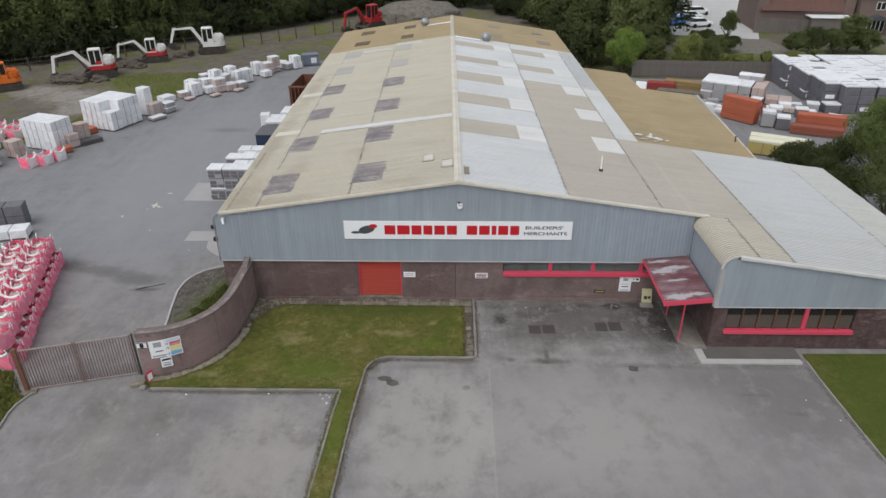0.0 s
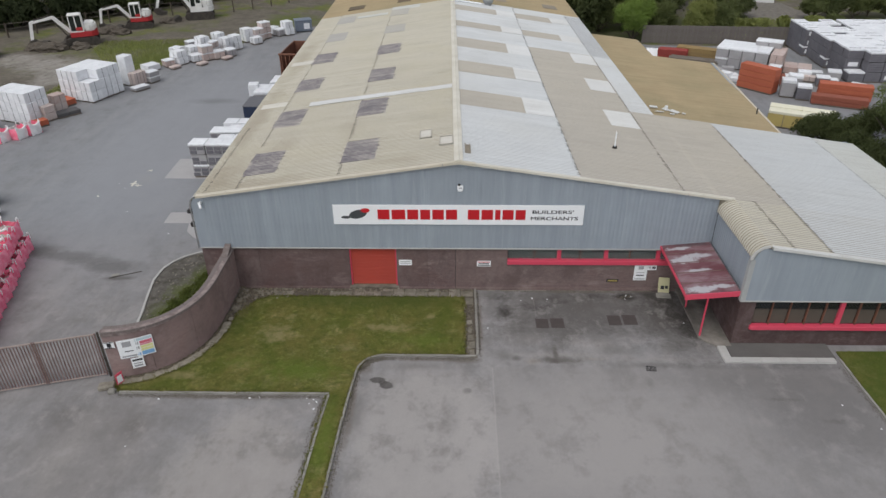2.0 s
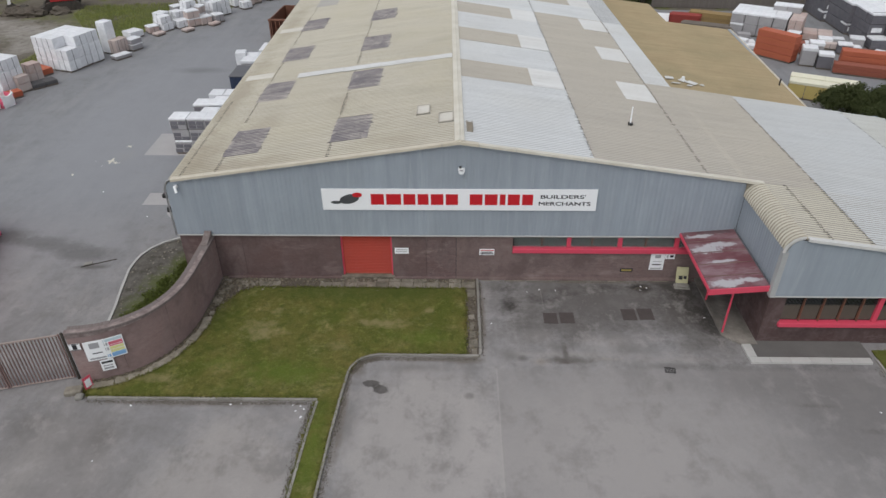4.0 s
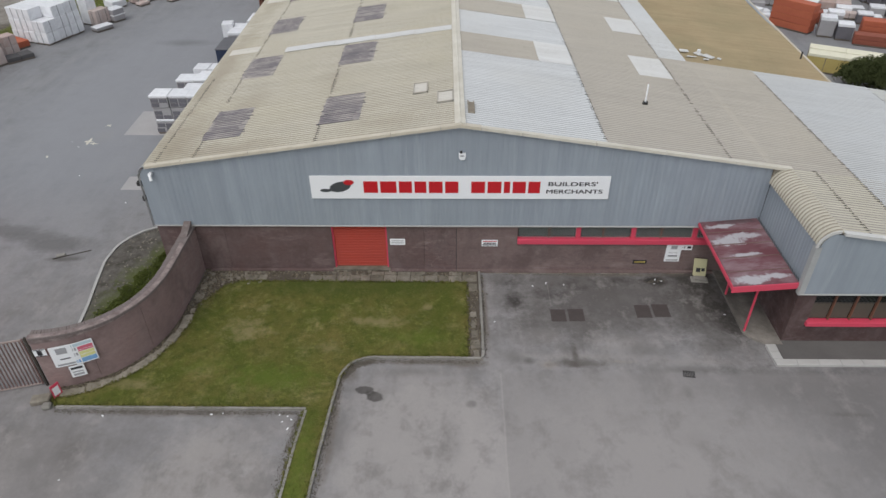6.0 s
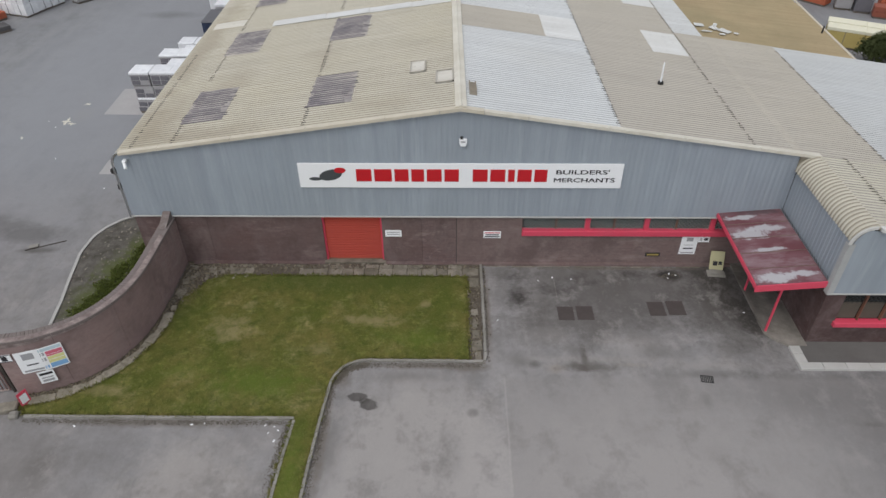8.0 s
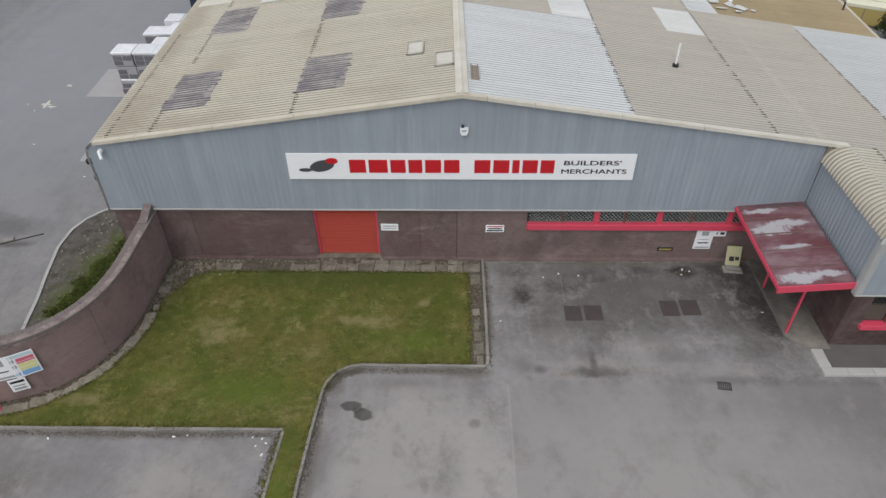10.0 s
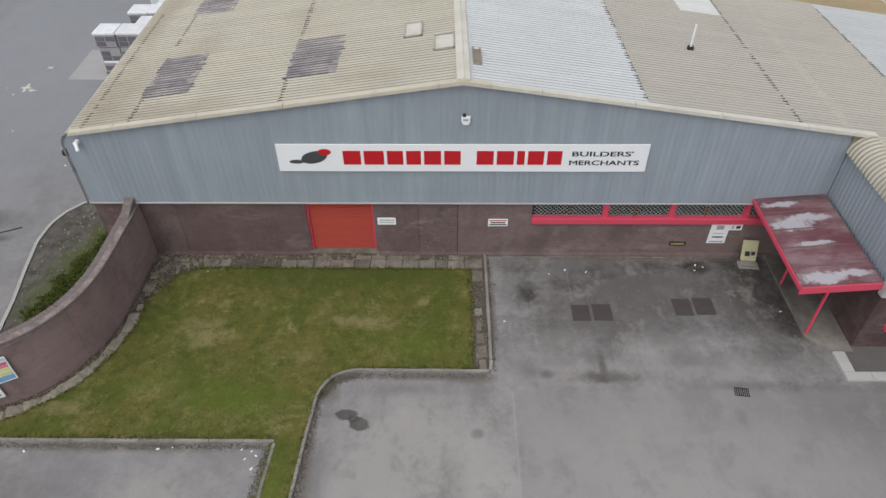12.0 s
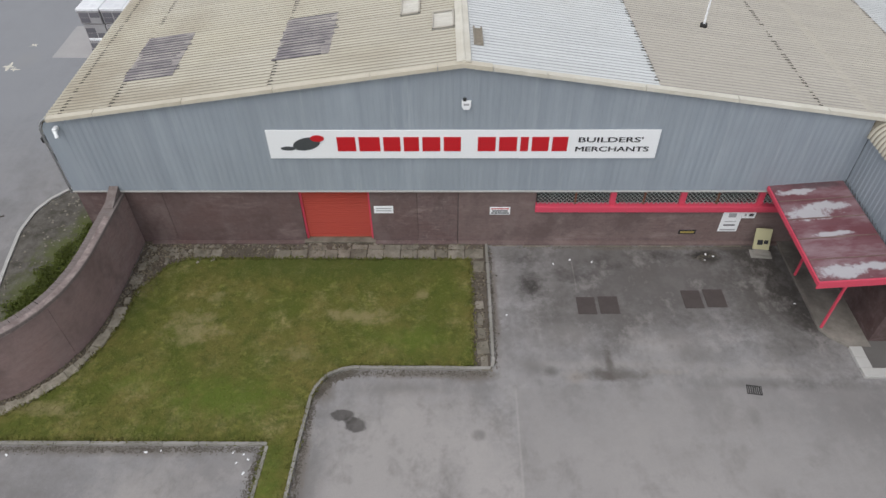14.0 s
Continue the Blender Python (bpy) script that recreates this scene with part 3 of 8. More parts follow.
    stain(-0.2, -9.4, 0.5, 1.2, 0.4, 0.6, (0.24, 0.235, 0.23), 2.0)
    stain(-7.2, -10.6, 0.6, 0.25, 0.5, 0.5, (0.42, 0.41, 0.40), 2.0)
    stain(2.35, -2.1, 0.35, 0.45, 0.6, 0.7, (0.035, 0.032, 0.03), 2.6)
    # these five darken it further: shade at the canopy's edge painted in, with stain
    stain(10.7, -1.9, 0.9, 1.4, 0.85, 0.8, oil_and_shade)
    stain(10.95, -2.2, 0.6, 2.3, 0.9, 0.6, oil_and_shade)
    stain(10.3, -0.5, 1.2, 0.6, 0.8, 0.7, oil_and_shade)
    stain(11.2, -3.4, 0.45, 1.3, 0.8, 0.8, oil_and_shade)
    stain(9.8, -0.3, 1.6, 0.35, 0.7, 0.8, oil_and_shade)
    stain(4.62, -5.72, 1.2, 0.3, 0.85, 0.7, (0.085, 0.075, 0.065), 2.2)
    stain(4.55, -5.3, 0.17, 0.75, 0.8, 0.7, (0.085, 0.075, 0.065), 1.6)
    stain(2.75, -5.6, 0.28, 0.22, 0.7, 0.8, damp)
    stain(8.35, -7.2, 0.22, 0.45, 0.5, 0.8, damp)
    stain(9.0, -6.0, 2.2, 0.22, 0.4, 0.8, damp, 1.6)
    stain(6.0, -8.4, 0.9, 0.5, 0.35, 0.9, (0.22, 0.215, 0.21), 1.8)
    stain(8.0, -9.2, 0.8, 0.6, 0.35, 0.9, (0.22, 0.215, 0.21), 1.8)
    stain(3.6, -9.6, 0.6, 0.9, 0.3, 0.9, (0.22, 0.215, 0.21), 1.8)
    stain(4.9, -0.9, 0.5, 0.35, 0.5, 0.8, oil_and_shade)
    stain(-3.38, -7.12, 0.34, 0.19, 0.85, 0.25, oil_and_shade, 1.5)
    stain(-2.92, -7.45, 0.34, 0.25, 0.85, 0.25, oil_and_shade, 1.5)
    stain(-3.1, -7.28, 0.22, 0.12, 0.7, 0.3, oil_and_shade, 1.0)
    stain(0.52, -7.74, 0.25, 0.22, 0.6, 0.5, (0.15, 0.145, 0.142), 0.5)
    stain(13.5, -8.0, 1.4, 0.5, 0.35, 0.8, damp)
    stain(-10.4, -12.6, 1.1, 3.0, 0.4, 0.8, pale)
    stain(-14.9, -12.0, 0.7, 3.5, 0.35, 0.8, pale)
    stain(-18.9, 1.9, 2.0, 0.8, 0.7, 0.6, (0.12, 0.117, 0.115), 1.3)
    stain(-20.4, 2.5, 2.0, 0.6, 0.6, 0.6, (0.12, 0.117, 0.115), 1.3)
    stain(-22.0, 3.0, 2.2, 0.6, 0.6, 0.6, (0.12, 0.117, 0.115), 1.3)
    stain(-23.8, 3.6, 1.8, 0.8, 0.7, 0.7, damp, 1.3)
    stain(-18.2, 0.7, 1.0, 0.22, 0.7, 0.7, damp, 0.8)
    stain(-17.9, 0.75, 0.9, 0.3, 0.6, 0.6, damp)
    stain(-22.0, 30.0, 3.0, 1.0, 0.4, 0.8, damp)
    stain(-21.6, 13.2, 0.9, 1.2, 0.4, 0.9, pale)
    silt = (0.135, 0.118, 0.10)
    for cx, cy, rx, ry in ((-1.2, -5.72, 2.6, 0.2), (-3.9, -6.3, 0.4, 0.6), (-4.25, -9.0, 0.22, 3.0), (-9.8, -8.25, 4.6, 0.22), (1.2, -3.0, 0.16, 2.8), (0.3, -5.78, 1.0, 0.28), (6.5, -0.3, 5.0, 0.14)):
        stain(cx, cy, rx, ry, 0.75, 0.7, silt, 1.4)
    near = n.ramp(y, 4.0, -2.0, 0.15, 1.0)
    c = n.mix(n.maths("MULTIPLY", n.ramp(mottle, 0.5, 0.64, 0.0, 0.55), near), c, (0.165, 0.16, 0.155))
    c = n.mix(n.maths("MULTIPLY", n.ramp(mottle, 0.46, 0.34, 0.0, 0.42), near), c, (0.36, 0.35, 0.34))
    # the long joint between two lays of asphalt
    joint = n.maths("ABSOLUTE", n.maths("SUBTRACT", n.maths("ADD", x, n.maths("MULTIPLY", n.maths("SUBTRACT", wob, 0.5), 0.1)), 1.65))
    front = n.ramp(y, -6.1, -6.3)
    c = n.mix(n.maths("MULTIPLY", n.ramp(joint, 0.05, 0.015, 0.0, 0.4), front), c, (0.40, 0.39, 0.375))
    c = n.mix(n.maths("MULTIPLY", n.ramp(n.maths("ADD", x, n.maths("MULTIPLY", n.maths("SUBTRACT", wob, 0.5), 0.1)), 1.63, 1.69, 0.0, 0.42), front), c, (0.25, 0.245, 0.242))
    c = n.mix(n.ramp(y, 8.0, -2.0), n.mix(1.0, c, (0.985, 1.0, 1.025), "MULTIPLY"), n.mix(1.0, c, (1.03, 0.99, 0.972), "MULTIPLY"))
    stones = n.noise(55.0, 2.0, 0.7)
    c = n.mix(n.ramp(stones, 0.4, 0.7, 0.0, 0.3), c, (0.11, 0.107, 0.105))
    return n.finish(c, 0.85, 0.0, stones, 0.3, 0.008, 0.3)


M_ASPHALT = asphalt_surface()


def canopy_surface():
    n = Nodes("flaking_dull_red_canopy")
    c = n.mix(n.ramp(n.noise(0.9, 5.0, 0.65, n.stretched(0.5, 1.0, 1.0)), 0.38, 0.68), (0.145, 0.052, 0.062), (0.20, 0.105, 0.118))
    flake = n.noise(0.8, 6.0, 0.65, n.stretched(0.9, 2.2, 1.0))
    c = n.mix(n.ramp(flake, 0.46, 0.7, 0.0, 0.62), c, (0.34, 0.27, 0.29))
    c = n.blob((0.075, 0.055, 0.06), c, 11.6, -0.2, 1.6, 0.3, 0.75, 0.8, 2.0, 3.2)
    seam = n.noise(1.0, 4.0, 0.7, n.stretched(0.7, 5.0, 1.0))
    c = n.mix(n.ramp(seam, 0.55, 0.72, 0.0, 0.55), c, (0.13, 0.06, 0.065))
    bare = (0.44, 0.43, 0.45)
    for cx, cy, rx, ry in ((10.9, -1.55, 0.85, 0.36), (11.6, -1.25, 0.8, 0.22), (10.95, -4.05, 0.9, 0.3), (11.8, -3.9, 0.7, 0.17), (10.9, -0.5, 0.7, 0.16), (11.3, -2.5, 0.7, 0.12)):
        c = n.blob(bare, c, cx, cy, rx, ry, 0.92, 0.4, 2.4, 3.2)
    return n.finish(c, 0.7, 0.0, flake, 0.2, 0.01, 0.3)


M_CANOPY = canopy_surface()


def porch_surface():
    n = Nodes("stained_porch_concrete_and_shade")
    c = n.mix(n.ramp(n.noise(1.2, 5.0, 0.7), 0.36, 0.68), (0.28, 0.255, 0.225), (0.15, 0.135, 0.118))
    # the canopy's shade on the floor, put into the colour as dark blobs
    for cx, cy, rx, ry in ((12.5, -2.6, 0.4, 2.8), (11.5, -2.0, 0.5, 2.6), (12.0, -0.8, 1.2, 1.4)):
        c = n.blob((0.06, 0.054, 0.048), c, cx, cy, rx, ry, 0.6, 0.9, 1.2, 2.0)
    return n.finish(c, 0.9, 0.0, n.noise(30.0, 2.0), 0.2, 0.01, 0.3)


M_PORCH = porch_surface()


def island_surface():
    n = Nodes("mossy_island_gravel")
    c = n.mix(n.ramp(n.noise(2.2, 5.0, 0.75), 0.38, 0.66), (0.14, 0.128, 0.114), (0.062, 0.057, 0.046))
    for cx, cy, rx, ry in ((-14.4, -2.6, 1.2, 1.6), (-14.0, -0.6, 1.2, 1.6), (-13.5, 1.0, 1.0, 1.4), (-13.2, -3.6, 1.2, 1.6)):
        c = n.blob((0.085, 0.10, 0.03), c, cx, cy, rx, ry, 0.8, 0.7, 2.0, 2.5)
    return n.finish(c, 0.95, 0.0, n.noise(18.0, 4.0), 0.7, 0.03, 0.2)


M_ISLAND = island_surface()


# ---- building helpers ----
def thing(name, at, turn, label, category, group="", kind=""):
    ob = new(name)
    ob.empty_display_size = 0.3
    ob.matrix_world = pose(*at, 0, 0, turn)
    return tagged(ob, label, category, group, kind)


def part(name, bm, material, parent, label=""):
    """Links a bmesh (or a finished mesh) as one mesh object under its thing or part."""
    if isinstance(bm, bmesh.types.BMesh):
        me = bpy.data.meshes.new(name)
        bm.to_mesh(me)
        bm.free()
    else:
        me = bm
    if material and not me.materials:
        me.materials.append(material)
    ob = new(name, me)
    ob.parent = parent
    return tagged(ob, label)


def single(name, bm, material, label, category, kind="", group=""):
    ob = part(name, bm, material, None)
    return tagged(ob, label, category, group, kind)


def share(name, me, parent, at=(0, 0, 0), turn=(0, 0, 0)):
    """One more piece on a mesh that is there already."""
    ob = new(name, me)
    ob.parent = parent
    ob.matrix_basis = pose(*at, *turn)
    return ob


def box(bm, x0, x1, y0, y1, z0, z1, bevel=0.0, m=None):
    res = bmesh.ops.create_cube(bm, size=1.0)
    vs = res["verts"]
    for v in vs:
        v.co = Vector((x0 + (v.co.x + 0.5) * (x1 - x0), y0 + (v.co.y + 0.5) * (y1 - y0), z0 + (v.co.z + 0.5) * (z1 - z0)))
    if m is not None:
        bmesh.ops.transform(bm, matrix=m, verts=vs)
    if bevel:
        es = {e for v in vs for e in v.link_edges}
        bmesh.ops.bevel(bm, geom=list(es), offset=bevel, segments=1, affect="EDGES")
    return bm


def boxed(*a, **k):
    return box(bmesh.new(), *a, **k)


def tube(bm, points, radius, sides=8, taper=1.0):
    """A round bar through points; taper: the last radius over the first."""
    pts = [Vector(p) for p in points]
    rings = []
    for i, p in enumerate(pts):
        d = (pts[min(i + 1, len(pts) - 1)] - pts[max(i - 1, 0)]).normalized()
        a = d.cross(Vector((0, 0, 1)) if abs(d.z) < 0.9 else Vector((1, 0, 0))).normalized()
        b = d.cross(a)
        r = radius * (1 + (taper - 1) * i / max(1, len(pts) - 1))
        rings.append([bm.verts.new(p + r * (math.cos(2 * math.pi * k / sides) * a + math.sin(2 * math.pi * k / sides) * b)) for k in range(sides)])
    for r0, r1 in zip(rings, rings[1:]):
        for k in range(sides):
            bm.faces.new((r0[k], r0[(k + 1) % sides], r1[(k + 1) % sides], r1[k]))
    bm.faces.new(rings[0][::-1])
    bm.faces.new(rings[-1])
    return bm


def slab(bm, outline, z0, z1):
    """An upright prism over an outline that runs anticlockwise."""
    lo = [bm.verts.new((x, y, z0)) for x, y in outline]
    hi = [bm.verts.new((x, y, z1)) for x, y in outline]
    n = len(outline)
    bm.faces.new(hi)
    bm.faces.new(lo[::-1])
    for i in range(n):
        bm.faces.new((lo[i], lo[(i + 1) % n], hi[(i + 1) % n], hi[i]))
    return bm


def plate(bm, outline, depth, m):
    """An outline in the plane of x and z, made thick along y, laid by m."""
    a = [bm.verts.new(m @ Vector((x, 0, z))) for x, z in outline]
    b = [bm.verts.new(m @ Vector((x, depth, z))) for x, z in outline]
    n = len(outline)
    bm.faces.new(a)
    bm.faces.new(b[::-1])
    for i in range(n):
        bm.faces.new((a[i], b[i], b[(i + 1) % n], a[(i + 1) % n]))
    bmesh.ops.recalc_face_normals(bm, faces=bm.faces)
    return bm


def from_arrays(name, verts, faces, smooth=False):
    me = bpy.data.meshes.new(name)
    me.from_pydata([tuple(v) for v in verts], [], [tuple(f) for f in faces])
    me.validate()
    if smooth:
        me.shade_smooth()
    return me

# ---- ground ----
bm = bmesh.new()
bmesh.ops.create_grid(bm, x_segments=40, y_segments=40, size=1500)
single("ground", bm, M_GROUND, "rough stony soil with patches of grass behind the yard", "ground", "structure")

YARD = [(-46, -60), (60, -60), (60, 47), (22, 50), (10, 62), (-16, 61), (-20, 58.5), (-26, 50), (-31, 42), (-35, 36), (-38, 27), (-46, 20)]
single("yard_asphalt", slab(bmesh.new(), YARD, -0.2, 0.02), M_ASPHALT, "weathered grey asphalt of yard and car park with oil stains and shade painted in by the porch", "asphalt", "structure")

# ---- the warehouse ----
SKEW = -0.0145          # the long walls lean this much from a right angle to the front
RIDGE_X, RIDGE_Z, FALL = 0.11, 7.18, 0.144
LEFT, RIGHT, BACK = -12.75, 12.4, 51.2
WING_X, WING_Y, WING_R = 12.67, -4.48, 25.25
WING_F = WING_Y - 0.15        # front edge of the roof over the wing
PITCH, WAVE = 0.18, 0.03


def corrugation(y):
    """Height of the roof profile: rounded crests, narrow valleys."""
    return WAVE * (2 * abs(math.cos(math.pi * y / PITCH)) ** 0.8 - 1.3)


def profile_ys(y0, y1):
    """Places along y at which the profile is cut, with every valley among them."""
    step = PITCH / 8
    inner = [k * step for k in range(math.ceil(y0 / step + 0.01), math.floor(y1 / step - 0.01) + 1)]
    return [y0, *inner, y1]


def roof_z(x):
    return RIDGE_Z - FALL * abs(x - RIDGE_X)


def sheet(x0, x1, y0, y1, lift=0.0, x1_back=None, x0_back=None, zf=None, thick=0.02, steps=6, drop=0.0):
    """A corrugated roof sheet; its waves run down the slope, along x. lift: how far it lies above the sheets below."""
    zf = zf or roof_z
    ys = profile_ys(y0, y1)
    n = len(ys) - 1
    cols = 2
    verts, faces = [], []
    for i in range(n + 1):
        y = ys[i]
        f = (y - y0) / (y1 - y0)
        xa = x0 + ((x0_back if x0_back is not None else x0) - x0) * f
        xb = x1 + ((x1_back if x1_back is not None else x1) - x1) * f
        w = corrugation(y)
        for k in range(cols):
            x = xa + (xb - xa) * k / (cols - 1)
            verts.append((x + SKEW * y, y, zf(x) + w + lift - (drop if k else 0)))
        for k in (cols - 1, 0):
            x = xa + (xb - xa) * k / (cols - 1)
            verts.append((x + SKEW * y, y, zf(x) + w + lift - (drop if k else 0) - thick))
    for i in range(n):
        a, b = 4 * i, 4 * i + 4
        for k in range(4):
            j = (k + 1) % 4
            faces.append((a + k, a + j, b + j, b + k))
    me = from_arrays("roof_sheet", verts, faces)
    fix = bmesh.new()
    fix.from_mesh(me)
    bmesh.ops.recalc_face_normals(fix, faces=fix.faces)
    fix.to_mesh(me)
    fix.free()
    me.shade_smooth()
    me.set_sharp_from_angle(angle=radians(50))
    return me


warehouse = thing("warehouse", (0, 0, 0), 0, "long low warehouse, blue-grey cladding over dark brick, corrugated roof", "warehouse")
roof = part("roof", boxed(-0.4, 1.0, 0.3, BACK - 0.3, RIDGE_Z - 0.35, RIDGE_Z - 0.25), M_STEEL, warehouse, "weathered beige and blue-grey corrugated roof")


def lay(x0, x1, y0, y1, material, lift=0.0, **k):
    """Sheets between x0 and x1 (x0 the higher side)."""
    return part("roof_sheet", sheet(x0, x1, y0, y1, lift, **k), material, roof)


MID = 39.0
BAY = 6.7
# left slope: three tiers, each lapping over the next one down
for (x0, x1), lift in zip(((RIDGE_X, -5.65), (-5.45, -10.65), (-10.45, LEFT)), (0.05, 0.025, 0.0)):
    for y0, y1 in ((-0.12, 5.98), (5.98, 12.88), (12.88, 19.78), (19.78, 26.6), (26.6, 33.2), (33.2, MID)):
        lay(x0, x1, y0, y1, M_ROOF, lift)
    lay(x0, x1, MID, BACK, M_ROOF_MOSS, lift + 0.004)
# right slope
for (x0, x1), lift in zip(((RIDGE_X, 5.86), (5.66, 10.88), (10.68, RIGHT)), (0.05, 0.025, 0.0)):
    for i, (y0, y1) in enumerate(((-0.12, 5.98), (5.98, 11.3), (11.3, 19.3), (19.3, 24.2), (24.2, 33.2), (33.2, MID))):
        if x0 < 5:
            mat = M_ROOF_BLUE
        elif x0 < 10:
            mat = M_ROOF_BROWN if i < 4 else M_ROOF_BLUE
        else:
            mat = M_ROOF_BROWN if i < 2 else M_ROOF_BLUE
        lay(x0, x1 + (0.3 if x0 > 10 and i < 2 else 0.0), y0, y1, mat, lift)
    lay(x0, x1, MID, BACK, M_ROOF_MOSS, lift + 0.004)
# beige bands and whitened rooflights between the blue sheets
for k in range(5):
    y0 = 8.05 + 6.55 * k
    y1 = y0 + (2.75 if k < 3 else 2.1)
    lay(RIDGE_X, 4.15, y0, y1, M_ROOF_BROWN, 0.062)
    lay(4.1, 5.8, y0, y1, M_ROOF_LIGHT, 0.07)
    lay(9.1, 10.8, y0 + 0.12, y1 + 0.05, M_ROOF_LIGHT, 0.04)
    if k > 2:
        lay(5.8, 9.15, y0, y1, M_ROOF_BROWN, 0.036)
# grimy rooflights of the left slope, fainter towards the back
for k in range(6):
    y0 = 1.45 + BAY * k
    y1 = min(y0 + 2.8, MID - 0.15)
    mat = M_ROOF_DARK if k < 4 else M_ROOF_FAINT
    lay(-4.0, -5.72, y0, y1, mat, 0.064)
    lay(-9.05, -10.72, y0 + 0.05, y1 + 0.1, mat, 0.04)
lay(-10.75, LEFT + 0.35, 12.3, 13.1, M_ROOF_PALE, 0.012)
lay(-10.75, LEFT + 0.35, 22.08, 23.0, M_ROOF_PALE, 0.012)
lay(-6.0, -8.9, 36.2, 37.2, M_ROOF_GREY, 0.045)
lay(-3.0, -5.7, 37.4, MID, M_ROOF_GREY, 0.062)
# dark rooflights of the mossy rear part
for x0, x1, y, dark in ((-4.0, -5.35, 46.5, 1), (-4.05, -5.4, 40.9, 1), (-8.75, -10.3, 46.7, 1), (-8.75, -10.35, 40.7, 1), (4.2, 5.5, 46.4, 0), (4.3, 5.5, 41.0, 0), (9.2, 10.35, 46.6, 0), (9.2, 10.6, 41.0, 0)):
    lay(x0, x1, y, y + 1.85, M_ROOF_DARK2 if dark else M_ROOF_DULL, 0.07)
# roof over the wing, in the same plane
for (x0, x1), (y0, y1), mat, lift in (
        ((12.55, 16.02), (-0.12, 11.4), M_ROOF_BROWN, -0.02), ((15.85, 22.5), (-0.12, 11.4), M_ROOF_WING, -0.045), ((22.35, WING_R), (WING_F, 11.4), M_ROOF_GREY, -0.07),
        ((13.2, 14.3), (WING_F, -0.12), M_ROOF, -0.005), ((14.15, 16.02), (WING_F, -0.12), M_ROOF, -0.03), ((15.85, 22.5), (WING_F, -0.12), M_ROOF_WING, -0.05)):
    lay(x0, x1, y0, y1, mat, lift)


def lean_z(x):
    return 4.72 - 0.125 * (x - 12.6)


lay(12.3, 17.4, 11.5, 35.6, M_ROOF_MOSS, 0.02, zf=lean_z)
lay(17.2, 21.25, 11.5, 30.0, M_ROOF_MOSS, 0.0, zf=lean_z, x1_back=22.9)


# valley strips: grime with the valleys' shade put into the colour; black moss in the laps
def grime_and_shade():
    verts, faces = [], []

    def strip(x0, x1, y, w, lift):
        i = len(verts)
        low = corrugation(0.5 * PITCH)
        for x in (x0, x1):
            for s in (-w, w):
                verts.append((x + SKEW * y, y + s, roof_z(x) + low + lift))
        faces.append((i, i + 1, i + 3, i + 2))

    def finish(name, material):
        part(name, from_arrays(name, verts, faces), material, roof)["kind"] = "stuff"
        verts.clear()
        faces.clear()

    def depth():
        return rng.uniform(0.03, 0.035)

    k = 0
    while (k + 0.5) * PITCH < 38.6:
        y = (k + 0.5) * PITCH
        for x0, x1, lift in ((-0.1, -5.65, 0.05), (-5.65, -10.65, 0.025), (-10.65, -12.7, 0.0)):
            strip(x0, x1, y, 0.04, lift + depth())
        k += 1
    finish("valley_grime", M_GRIME_SHADE)
    k = 0
    while (k + 0.5) * PITCH < 38.6:
        y = (k + 0.5) * PITCH
        for x0, x1, lift in ((5.86, 10.88, 0.025), (10.88, 12.4, 0.0)):
            if y < 24.2:
                strip(x0, x1, y, 0.036, lift + depth())
        if y < 11.2:
            for x0, x1, lift in ((12.7, 16.02, -0.02), (22.5, WING_R, -0.07)):
                strip(x0, x1, y, 0.036, lift + depth() - 0.003)
        k += 1
    finish("valley_grime", M_GRIME_SHADE_PALE)
    k = 0
    while (k + 0.5) * PITCH < 38.6:
        y = (k + 0.5) * PITCH
        strip(0.35, 5.86, y, 0.036, 0.05 + depth())
        if y > 24.2:
            strip(5.86, 12.4, y, 0.036, 0.02 + depth())
        if y < 11.2:
            strip(16.02, 22.5, y, 0.036, -0.048 + depth())
        k += 1
    finish("valley_grime", M_GRIME_SHADE_BLUE)
    # smears that run out of the grimy rooflights
    for q in range(4):
        for xa, xb, lift, dy in ((-4.0, -5.72, 0.064, 0.0), (-9.05, -10.72, 0.04, 0.07)):
            k = math.ceil((1.45 + BAY * q + dy) / PITCH - 0.5)
            while (k + 0.5) * PITCH < 1.45 + BAY * q + dy + 2.8:
                strip(xa - 0.3 + rng.uniform(0.0, 0.45), xb + 0.2 - rng.uniform(0.0, 0.3), (k + 0.5) * PITCH, 0.05, lift + rng.uniform(0.036, 0.048))
                k += 1
    finish("rooflight_grime", M_GRIME_VIOLET)
    k = 0
    while (k + 0.5) * PITCH < -WING_F - 0.02:
        y = -(k + 0.5) * PITCH
        for x0, x1, lift in ((13.3, 14.3, -0.005), (14.3, 16.02, -0.03), (16.02, 22.5, -0.05), (22.5, WING_R, -0.07)):
            strip(x0, x1, y, 0.036, lift + depth())
        k += 1
    finish("valley_grime", M_GRIME_SHADE_PALE)
    for x, lift in ((-5.65, 0.05), (-10.65, 0.025), (-12.3, 0.0), (5.86, 0.05), (10.88, 0.025), (16.02, -0.02), (22.5, -0.05)):
        k = 0
        while (k + 0.5) * PITCH < (38.5 if x < 12 else 11.2):
            if rng.random() < 0.85 and (x != -12.3 or k < 50):
                d = rng.uniform(0.05, 0.12) * (1 if x > 0 else -1)
                strip(x - d, x + 0.5 * d, (k + 0.5) * PITCH, rng.uniform(0.03, 0.048), lift + 0.043)
            k += 1
    for x, lift in ((14.3, -0.005), (16.02, -0.03), (22.5, -0.05)):
        for k in range(25):
            d = rng.uniform(0.05, 0.14)
